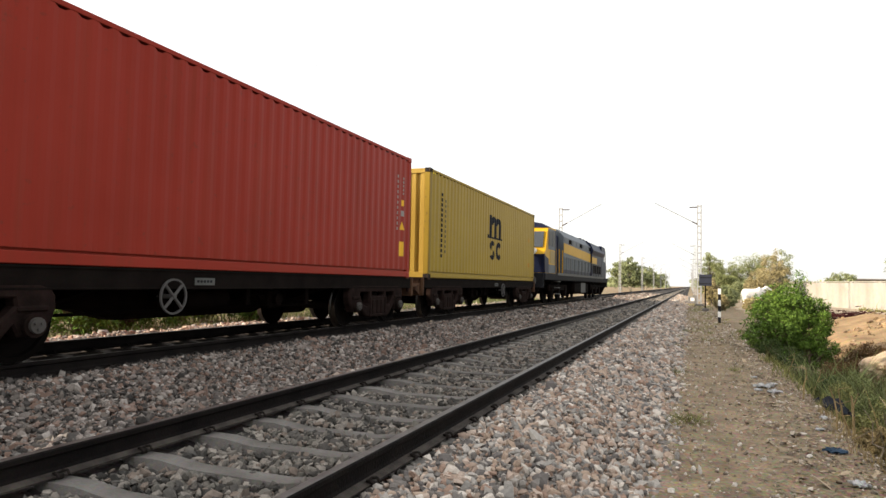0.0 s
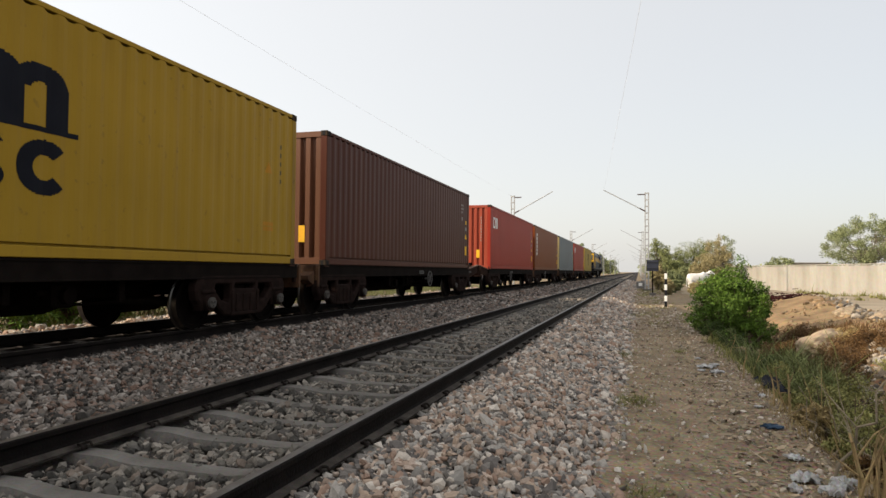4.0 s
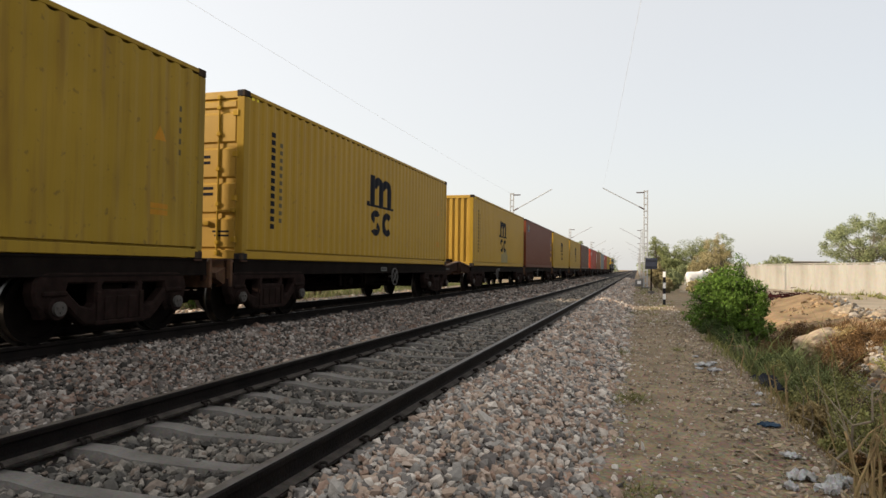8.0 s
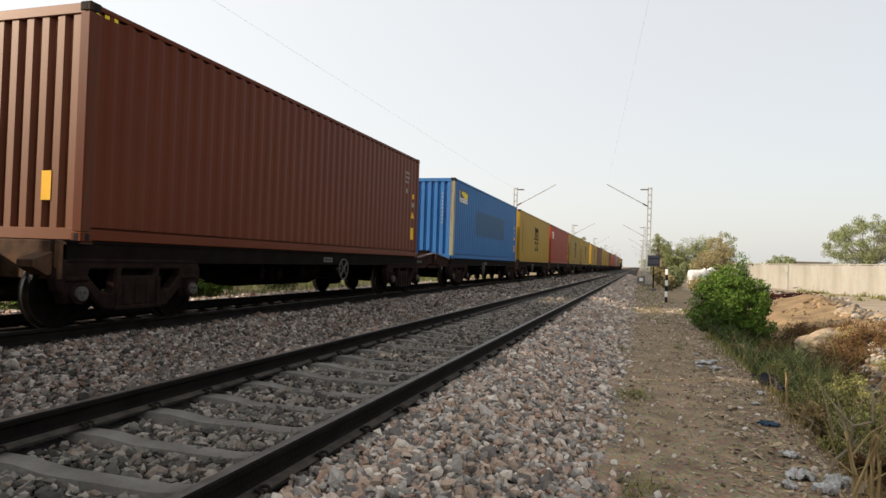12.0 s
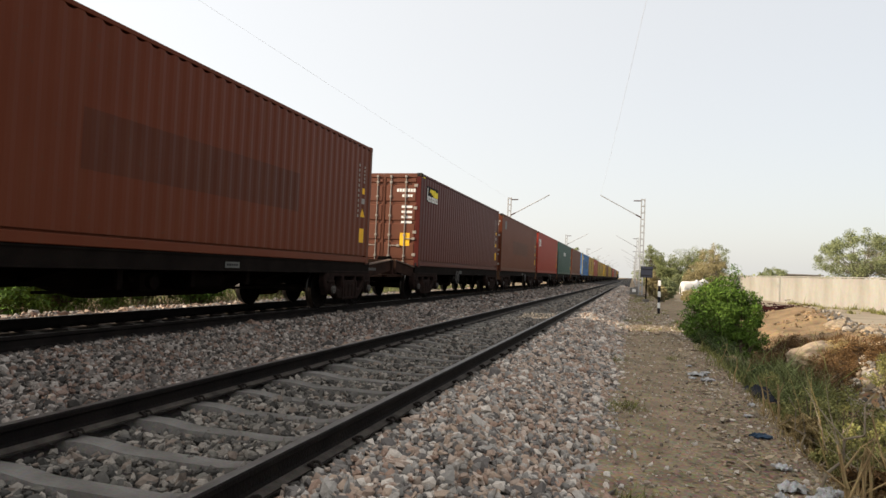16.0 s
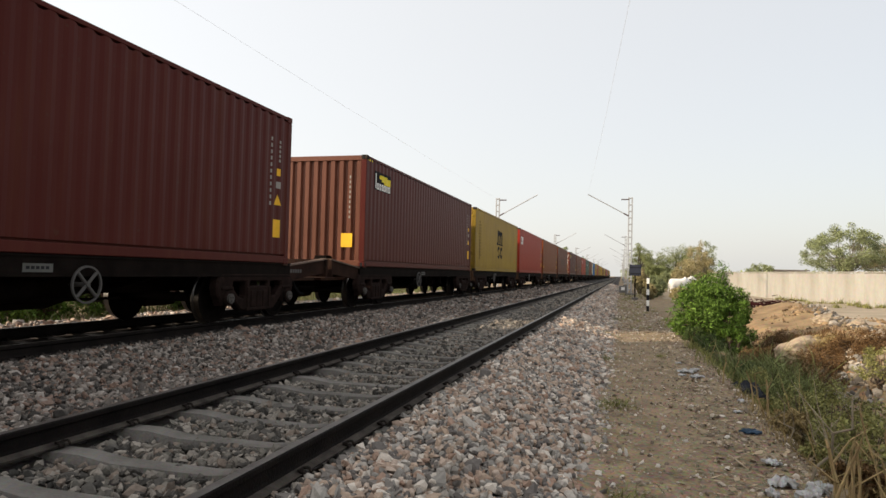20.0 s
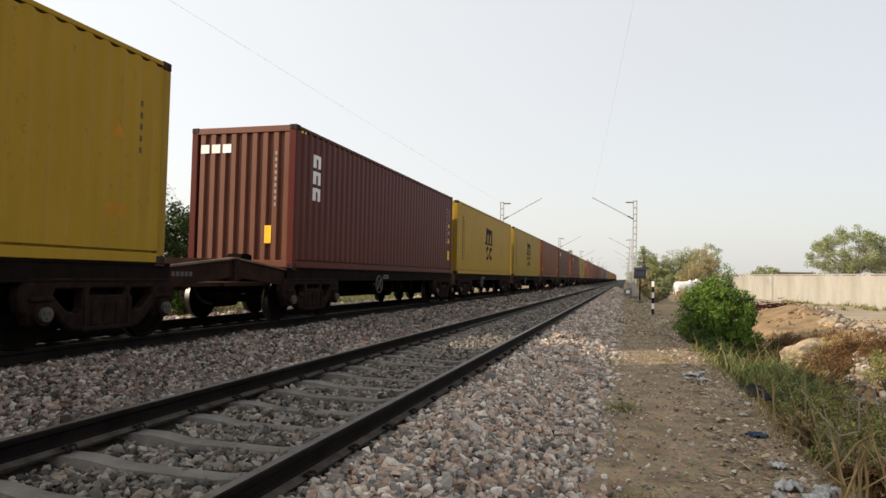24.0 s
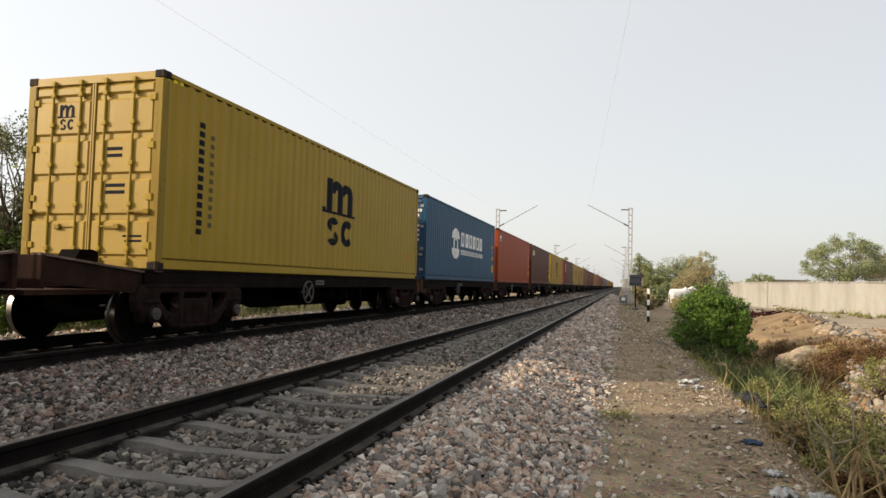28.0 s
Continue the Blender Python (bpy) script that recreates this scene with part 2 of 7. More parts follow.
M_CASTING = material("corner_casting", (0.022, 0.018, 0.015), (0.05, 0.036, 0.025), 0.7)
M_WHITE = plain("white_paint", (0.72, 0.72, 0.70))
M_BLACK = plain("black_paint", (0.02, 0.02, 0.022))
M_NAVY = plain("navy_lettering", (0.014, 0.015, 0.02))
M_BADGE_BLUE = plain("badge_blue", (0.02, 0.06, 0.17))
M_STICKER_FADED = plain("faded_orange_sticker", (0.42, 0.19, 0.014))
M_STICKER = plain("yellow_sticker", (0.75, 0.42, 0.03))
M_BANNER_PALE = plain("faded_banner", (0.075, 0.10, 0.14))
M_BANNER_YELLOW = plain("banner_yellow", (0.72, 0.58, 0.04))
M_GALV = plain("galvanised_steel", (0.30, 0.305, 0.31), 0.6, 0.2)
M_INSUL = plain("dark_insulator", (0.06, 0.035, 0.03), 0.3)
M_GLASS = plain("dark_glass", (0.03, 0.035, 0.04), 0.08)
M_ROD = plain("lock_rod", (0.27, 0.24, 0.21), 0.6)
M_AXLE_CAP = plain("axle_cap_steel", (0.075, 0.068, 0.062), 0.7)
M_HANDWHEEL = plain("hand_wheel_paint", (0.085, 0.08, 0.076), 0.7)
M_WALL = material("whitewashed_wall", (0.275, 0.265, 0.238), (0.21, 0.195, 0.168), 0.9, 0, 1.0, 5, 0.2, 0.3)
run_down = M_WALL.node_tree.nodes.new("ShaderNodeMapping")
run_down.inputs["Scale"].default_value = (0.9, 0.9, 0.22)
M_WALL.node_tree.links.new(M_WALL.node_tree.nodes["Texture Coordinate"].outputs["Object"], run_down.inputs["Vector"])
M_WALL.node_tree.links.new(run_down.outputs["Vector"], M_WALL.node_tree.nodes["Noise Texture"].inputs["Vector"])
M_BARK = material("bark", (0.10, 0.075, 0.055), (0.06, 0.045, 0.035), 0.95, 0, 5, 30, 0.6)
M_DRY = material("dry_stems", (0.26, 0.19, 0.095), (0.17, 0.12, 0.06), 0.9, 0, 5, 40, 0.1, 0.3, island=0.35)


def leaf_material(name, colour, spread=0.45):
    m = material(name, colour, [c * 0.7 for c in colour], 0.6, 0, 1.5, 30, 0.0, 0.2, island=spread)
    m.node_tree.nodes["Principled BSDF"].inputs["Transmission Weight"].default_value = 0.0
    return m


M_LEAF_BRIGHT = leaf_material("bright_leaves", (0.088, 0.153, 0.024), 0.6)
# paler leaves for the farther trees: distance haze is put into the colour
M_LEAF_HAZED = leaf_material("haze_pale_leaves", (0.195, 0.22, 0.108), 0.25)
M_LEAF_SCRUB = leaf_material("scrub_leaves", (0.185, 0.205, 0.085), 0.3)
M_LEAF_TAN = leaf_material("tan_leaves", (0.29, 0.245, 0.125), 0.25)
# bark of the farther trees, its colour paled for haze too
M_BARK_PALE = material("haze_pale_bark", (0.22, 0.19, 0.15), (0.15, 0.13, 0.10), 0.95, 0, 5, 30, 0.4)
M_LEAF_OLIVE = leaf_material("olive_leaves", (0.155, 0.165, 0.075))
M_LEAF_DARK = leaf_material("dark_leaves", (0.05, 0.075, 0.022))
M_WEED = leaf_material("weeds", (0.180, 0.176, 0.060))
M_REED = leaf_material("green_blades", (0.128, 0.146, 0.054))
M_SCRUB = leaf_material("brown_scrub", (0.115, 0.066, 0.028))
M_STRAW = leaf_material("straw_grass", (0.255, 0.19, 0.085))
M_CODE_DARK = plain("faded_dark_code", (0.09, 0.07, 0.03))
M_CODE = plain("faded_white_code", (0.27, 0.255, 0.235))


# ---- mesh tools ----
class Geo:
    """Gathers the faces of one mesh."""

    def __init__(self):
        self.v, self.f = [], []

    def add(self, verts, faces):
        k = len(self.v)
        self.v += [tuple(p) for p in verts]
        self.f += [tuple(k + i for i in f) for f in faces]
        return self

    def box(self, x0, x1, y0, y1, z0, z1, c=0.0):
        """A box; with c its edges are chamfered."""
        if c <= 0:
            p = [(x, y, z) for z in (z0, z1) for y in (y0, y1) for x in (x0, x1)]
            return self.add(p, [(0, 2, 3, 1), (4, 5, 7, 6), (0, 1, 5, 4), (2, 6, 7, 3), (0, 4, 6, 2), (1, 3, 7, 5)])
        lo, hi = (x0, y0, z0), (x1, y1, z1)
        c = min(c, *[(hi[i] - lo[i]) * 0.45 for i in range(3)])
        idx, verts = {}, []
        for s in [(a, b, d) for a in (0, 1) for b in (0, 1) for d in (0, 1)]:
            for ax in range(3):
                p = [(hi[i] if s[i] else lo[i]) for i in range(3)]
                for o in range(3):
                    if o != ax:
                        p[o] += -c if s[o] else c
                idx[s, ax] = len(verts)
                verts.append(p)
        mid = [(lo[i] + hi[i]) / 2 for i in range(3)]
        faces = []
        for ax in range(3):
            o1, o2 = [i for i in range(3) if i != ax]
            for side in (0, 1):
                q = []
                for a, b in ((0, 0), (1, 0), (1, 1), (0, 1)):
                    s = [0, 0, 0]
                    s[ax], s[o1], s[o2] = side, a, b
                    q.append(idx[tuple(s), ax])
                faces.append(q)
            for a in (0, 1):
                for b in (0, 1):
                    s0, s1 = [0, 0, 0], [0, 0, 0]
                    s0[o1], s0[o2], s1[o1], s1[o2], s1[ax] = a, b, a, b, 1
                    s0, s1 = tuple(s0), tuple(s1)
                    faces.append([idx[s0, o1], idx[s1, o1], idx[s1, o2], idx[s0, o2]])
        for s in [(a, b, d) for a in (0, 1) for b in (0, 1) for d in (0, 1)]:
            faces.append([idx[s, 0], idx[s, 1], idx[s, 2]])
        out = []
        for f in faces:
            a, b, d = (Vector(verts[i]) for i in f[:3])
            nrm = (b - a).cross(d - a)
            cen = sum((Vector(verts[i]) for i in f), Vector()) / len(f)
            out.append(f if nrm.dot(cen - Vector(mid)) > 0 else f[::-1])
        return self.add(verts, out)

    def tube(self, a, b, r, n=10, r2=None, caps=True):
        a, b = Vector(a), Vector(b)
        r2 = r if r2 is None else r2
        w = (b - a).normalized()
        u = w.orthogonal().normalized()
        t = w.cross(u)
        ring = [(math.cos(2 * math.pi * i / n), math.sin(2 * math.pi * i / n)) for i in range(n)]
        p = [a + r * (c * u + s * t) for c, s in ring] + [b + r2 * (c * u + s * t) for c, s in ring]
        f = [(i, (i + 1) % n, n + (i + 1) % n, n + i) for i in range(n)]
        if caps:
            f += [tuple(range(n - 1, -1, -1)), tuple(range(n, 2 * n))]
        return self.add(p, f)

    def prism(self, poly, axis, a, b):
        """A polygon pulled along an axis. poly is in the two other axes, in the order y,z / x,z / x,y."""
        def at(u, v, w):
            return {"x": (w, u, v), "y": (u, w, v), "z": (u, v, w)}[axis]
        n = len(poly)
        p = [at(u, v, a) for u, v in poly] + [at(u, v, b) for u, v in poly]
        f = [(i, (i + 1) % n, n + (i + 1) % n, n + i) for i in range(n)] + [tuple(range(n - 1, -1, -1)), tuple(range(n, 2 * n))]
        return self.add(p, f)

    def ring(self, cx, cy, cz, r, w, axis="x", n=20, thick=0.03):
        """A ring of square section round an axis through its centre."""
        def at(ang, rad, h):
            c, s = rad * math.cos(ang), rad * math.sin(ang)
            return {"x": (cx + h, cy + c, cz + s), "y": (cx + c, cy + h, cz + s), "z": (cx + c, cy + s, cz + h)}[axis]
        p, f = [], []
        for i in range(n):
            ang = 2 * math.pi * i / n
            p += [at(ang, r - w, -thick / 2), at(ang, r, -thick / 2), at(ang, r, thick / 2), at(ang, r - w, thick / 2)]
            j = (i + 1) % n
            f += [(4 * i + k, 4 * i + (k + 1) % 4, 4 * j + (k + 1) % 4, 4 * j + k) for k in range(4)]
        return self.add(p, f)


def as_mesh(geo, mat, smooth=False, fix=True):
    me = bpy.data.meshes.new("shape")
    me.from_pydata(geo.v, [], geo.f)
    if fix:
        bm = bmesh.new()
        bm.from_mesh(me)
        bmesh.ops.recalc_face_normals(bm, faces=bm.faces)
        bm.to_mesh(me)
        bm.free()
    me.materials.append(mat)
    if smooth:
        me.shade_smooth()
        me.set_sharp_from_angle(angle=radians(40))
    return me


def fast_mesh(verts, tris, mat):
    me = bpy.data.meshes.new("shape")
    verts, tris = np.asarray(verts, np.float32), np.asarray(tris, np.int32)
    me.vertices.add(len(verts))
    me.vertices.foreach_set("co", verts.ravel())
    me.loops.add(tris.size)
    me.loops.foreach_set("vertex_index", tris.ravel())
    me.polygons.add(len(tris))
    me.polygons.foreach_set("loop_start", np.arange(0, tris.size, tris.shape[1], dtype=np.int32))
    me.polygons.foreach_set("loop_total", np.full(len(tris), tris.shape[1], dtype=np.int32))
    me.update(calc_edges=True)
    me.shade_flat()
    me.validate()
    me.materials.append(mat)
    return me


def part(name, shape, mat, parent, label="", smooth=False):
    """Links a shape (Geo, or a mesh that several parts share) as one mesh object under a thing or a part."""
    if isinstance(shape, Geo):
        shape = as_mesh(shape, mat, smooth)
    ob = new(name, shape)
    if shape.materials[0] != mat:
        ob.material_slots[0].link = "OBJECT"
        ob.material_slots[0].material = mat
    ob.parent = parent
    if label:
        ob["label"] = label
    return ob


def thing(name, label, category, group="", m=None, kind=""):
    ob = tagged(new(name), label, category, group, kind)
    ob.matrix_basis = m or Matrix()
    return ob


def hollow(seed):
    """A smooth pseudo-random wobble of a place, about -1 to 1."""
    return lambda x, y: noise.noise((x, y, seed * 7.3))


# ---- ground ----
wob = hollow(1)


def smooth_step(a, b, x):
    u = min(1.0, max(0.0, (x - a) / (b - a)))
    return u * u * (3 - 2 * u)


def bump_at(x, y, cx, cy, rx, ry):
    return math.exp(-((x - cx) / rx) ** 2 - ((y - cy) / ry) ** 2)


def ground_z(x, y):
    z = -0.50
    # formation under the two tracks
    z += 0.20 * (smooth_step(-0.1, -1.2, x) - smooth_step(-9.6, -10.6, x))
    # ditch beside the path, filled again further on
    near = 1 - smooth_step(24, 34, y)
    z -= 0.55 * near * smooth_step(1.45, 2.35, x) * (1 - smooth_step(3.2, 4.4, x))
    # spoil heaps
    z += 0.26 * bump_at(x, y, 6.4, 28.5, 2.0, 4.0)
    # ridge of rubble that runs back towards the ditch
    u = min(1.0, max(0.0, (27.5 - y) / 15.5))
    gap = (x - (6.9 - 2.1 * u)) / (0.6 if x > 6.9 - 2.1 * u else 1.3)
    z += 0.38 * math.exp(-gap * gap) * smooth_step(9.5, 13, y) * (1 - smooth_step(30, 36, y))
    if abs(x) < 40 and y < 120:
        z += 0.03 * wob(x * 1.7, y * 1.7) + (0.10 * wob(x * 0.6, y * 0.6) if x > 2.5 else 0.0)
    if x > 2.6:
        z += (0.07 * wob(x * 4.0, y * 4.0) + 0.035 * wob(x * 9.0, y * 9.0)) * (1 - smooth_step(30, 45, y))
    return z


def lines(pieces):
    out = []
    for a, b, step in pieces:
        out += list(np.arange(a, b, step))
    return out + [pieces[-1][1]]


def build_ground():
    xs = lines([(-1500, -60, 240), (-60, -14, 6), (-14, -10, 1.0), (-10, -1.4, 0.8), (-1.4, 10, 0.22), (10, 40, 2.5), (40, 60, 10), (60, 1500, 240)])
    ys = lines([(-300, -20, 70), (-20, 1.5, 2.0), (1.5, 34, 0.26), (34, 90, 2.0), (90, 300, 20), (300, 3300, 300)])
    v = [(x, y, ground_z(x, y)) for y in ys for x in xs]
    n = len(xs)
    f = [(j * n + i, j * n + i + 1, (j + 1) * n + i + 1, (j + 1) * n + i) for j in range(len(ys) - 1) for i in range(n - 1)]
    g = Geo()
    g.v, g.f = v, f
    me = as_mesh(g, M_DIRT, fix=False)
    me.shade_smooth()
    me.materials.append(M_MOUND)
    me.materials.append(M_YARD)
    mats = np.zeros(len(f), np.int32)
    for k, q in enumerate(f):
        x, y = (v[q[0]][0] + v[q[2]][0]) / 2, (v[q[0]][1] + v[q[2]][1]) / 2
        if x > 3.3 + 0.5 * wob(y * 0.7, 3) and y > 11.5 and x < 40 and y < 75:
            mats[k] = 2 if (y > 33 + 2 * wob(x * 0.6, 2) or x > 8.3 + 0.7 * wob(y * 0.5, 5)) else 1
    me.polygons.foreach_set("material_index", mats)
    tagged(new("ground", me), "dry brown earth with a trodden path and spoil heaps", "ground", kind="structure")


build_ground()


# ---- stones ----
def icosahedron():
    t = (1 + 5 ** 0.5) / 2
    v = np.array([(-1, t, 0), (1, t, 0), (-1, -t, 0), (1, -t, 0), (0, -1, t), (0, 1, t), (0, -1, -t), (0, 1, -t), (t, 0, -1), (t, 0, 1), (-t, 0, -1), (-t, 0, 1)], float)
    v /= np.linalg.norm(v[0])
    f = np.array([(0, 11, 5), (0, 5, 1), (0, 1, 7), (0, 7, 10), (0, 10, 11), (1, 5, 9), (5, 11, 4), (11, 10, 2), (10, 7, 6), (7, 1, 8), (3, 9, 4), (3, 4, 2), (3, 2, 6), (3, 6, 8), (3, 8, 9), (4, 9, 5), (2, 4, 11), (6, 2, 10), (8, 6, 7), (9, 8, 1)])
    return v, f


ICO_V, ICO_F = icosahedron()


def rubble(centres, sizes, rng, flat=0.7):
    """Crushed stones: icosahedra cut back by random planes to blunt blocks with flat faces, turned at random."""
    n = len(centres)
    cut = rng.normal(size=(n, 7, 3))
    cut /= np.linalg.norm(cut, axis=2, keepdims=True)
    depth = rng.uniform(0.42, 0.86, (n, 7, 1))
    reach = depth / np.maximum(np.einsum("nkj,vj->nkv", cut, ICO_V), 0.02)
    v = ICO_V[None] * np.minimum(reach.min(1), rng.uniform(0.95, 1.3, (n, 12)))[:, :, None]
    v = v * rng.uniform(0.72, 1.45, (n, 1, 3)) * np.array([1.12, 1.12, flat])
    q = rng.normal(size=(n, 4)) * np.array([1.0, 0.45, 0.45, 1.0])
    q /= np.linalg.norm(q, axis=1, keepdims=True)
    w, x, y, z = q.T
    R = np.stack([1 - 2 * (y * y + z * z), 2 * (x * y - z * w), 2 * (x * z + y * w), 2 * (x * y + z * w), 1 - 2 * (x * x + z * z), 2 * (y * z - x * w), 2 * (x * z - y * w), 2 * (y * z + x * w), 1 - 2 * (x * x + y * y)], 1).reshape(n, 3, 3)
    v = np.einsum("nij,nkj->nki", R, v) * sizes[:, None, None] + centres[:, None, :]
    f = ICO_F[None] + 12 * np.arange(n)[:, None, None]
    return v.reshape(-1, 3), f.reshape(-1, 3)


def bed_z(x):
    """The ballast's surface across the tracks."""
    pts = [(-10.9, -0.50), (-10.1, -0.08), (-9.6, -0.05), (-9.15, -0.12), (-6.75, -0.12), (-6.6, -0.07), (-6.05, -0.06), (-5.3, -0.13), (-4.6, -0.20), (-4.2, -0.165), (-3.75, -0.17), (-3.5, -0.225), (-1.95, -0.225), (-1.75, -0.185), (-1.2, -0.17), (-0.75, -0.33), (-0.2, -0.50)]
    return np.interp(x, [p[0] for p in pts], [p[1] for p in pts])


def build_ballast():
    rng = np.random.default_rng(5)
    # the bed itself: one long body
    g = Geo()
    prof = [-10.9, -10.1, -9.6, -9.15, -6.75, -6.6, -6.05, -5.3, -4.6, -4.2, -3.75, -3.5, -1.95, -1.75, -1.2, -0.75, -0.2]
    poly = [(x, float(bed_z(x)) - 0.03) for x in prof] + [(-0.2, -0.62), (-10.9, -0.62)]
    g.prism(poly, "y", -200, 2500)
    # a black strip laid in where only the train's shade darkens the bed
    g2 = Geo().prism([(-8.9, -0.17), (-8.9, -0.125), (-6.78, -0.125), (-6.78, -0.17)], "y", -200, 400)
    tagged(new("oily_bed", as_mesh(g2, M_BED_SHADED)), "stone bed coloured black for the shade under the train", "ballast", kind="structure")
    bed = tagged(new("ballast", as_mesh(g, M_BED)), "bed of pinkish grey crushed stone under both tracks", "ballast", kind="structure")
    groups = []
    # x0, x1, y0, y1, stones a square metre, size
    for x0, x1, y0, y1, dens, size in ((-1.75, -0.12, 1.5, 9, 860, 0.029), (-1.75, -0.12, 9, 24, 430, 0.037), (-6.9, -1.75, 1.5, 9, 740, 0.0265), (-6.9, -1.75, 9, 22, 400, 0.035), (-6.9, -0.2, 22, 45, 115, 0.055), (-10.6, -8.6, 3, 40, 190, 0.05), (-6.9, -0.2, 45, 100, 40, 0.075), (-6.9, -0.12, -14, 1.5, 45, 0.075), (-10.4, -8.6, -14, 3, 40, 0.07)):
        n = int((x1 - x0) * (y1 - y0) * dens)
        x, y = rng.uniform(x0, x1, n), rng.uniform(y0, y1, n)
        s = size * rng.lognormal(0, 0.28, n)
        edge = np.clip((x + 0.75) / 0.6, 0, 1) * rng.uniform(0, 1, n) < 0.55
        z = bed_z(x) - 0.012 + 0.02 * rng.uniform(-1, 1, n) + 0.012 * np.sin(3 * x + 2.1 * y)
        # keep clear of sleepers and rails
        off = np.abs(((y - SLEEPER_PHASE) / SLEEPER_STEP) % 1 - 0.5) * SLEEPER_STEP
        on = (off > SLEEPER_STEP / 2 - 0.115) & (np.abs(x - NEAR_X) < 0.95) & (rng.uniform(0, 1, n) < 0.93)
        on |= (off > SLEEPER_STEP / 2 - 0.115) & (np.abs(x - TRAIN_X) < 0.95) & (rng.uniform(0, 1, n) < 0.9)
        for c in (NEAR_X, TRAIN_X):
            on |= np.abs(np.abs(x - c) - GAUGE / 2 - 0.036) < 0.10
        ok = edge & ~on & ((x > -1.55 * y - 1.0) | (y < 3))
        groups.append((x[ok], y[ok], z[ok], s[ok]))
    x, y, z, s = (np.concatenate([g_[i] for g_ in groups]) for i in range(4))
    shaded = np.abs(x - TRAIN_X) < 1.15
    dirty = (np.abs(x - NEAR_X) < 1.0)
    # dusty picks the stones whose colour carries the train's shade
    dusty = ~shaded & (x + 0.5 * np.sin(y * 0.9) * 0.3 < -4.15) & (x > -7)
    for name, pick, mat, label in (("ballast_stones_oily", shaded, M_BALLAST_SHADED, "crushed stones coloured black for the shade under the train"), ("ballast_stones_brown", dusty, M_BALLAST_BROWN, "brownish crushed stones darkened for train shade between the tracks"), ("ballast_stones", ~dirty & ~shaded & ~dusty, M_BALLAST, "loose pinkish and grey crushed stones on the track bed"), ("ballast_stones_dusty", dirty, M_BALLAST_DIRTY, "dust-darkened crushed stones between the rails of the near track")):
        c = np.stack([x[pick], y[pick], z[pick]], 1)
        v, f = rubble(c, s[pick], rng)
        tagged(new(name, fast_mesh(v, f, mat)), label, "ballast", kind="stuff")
    # loose stones that can be told apart on the shoulder
    shapes = []
    for k in range(8):
        v, f = rubble(np.zeros((1, 3)), np.array([1.0]), rng)
        shapes.append(fast_mesh(v, f, M_BALLAST))
    for k in range(300):
        px, py = rng.uniform(-1.15, -0.35), rng.uniform(3.3, 6.2)
        ob = new("stone", shapes[k % 8])
        ob.parent = bed
        sc = min(0.04, 0.028 * rng.lognormal(0, 0.3))
        ob.matrix_basis = Matrix.LocRotScale((px, py, float(bed_z(px)) + 0.022), Euler(rng.uniform(0, 6, 3)), (sc, sc, sc))


# black base colour that stands in for shade under the train
M_BED_SHADED = material("oily_bed", (0.025, 0.021, 0.019), (0.015, 0.013, 0.012), 0.95, 0, 9, 24, 1.0, 0.6)
# bed coloured dark so that gaps between the stones look shaded
M_BED = material("gap_shade_bed", (0.05, 0.043, 0.039), (0.025, 0.022, 0.02), 0.95, 0, 9, 24, 1.0, 0.6)
build_ballast()


# ---- tracks ----
def rail_profile():
    h = [(0.068, 0), (0.072, 0.012), (0.016, 0.03), (0.0085, 0.05), (0.0085, 0.115), (0.032, 0.128), (0.036, 0.134), (0.036, 0.160), (0.028, 0.170), (0.018, 0.172)]
    return h + [(-x, z) for x, z in h[::-1]]


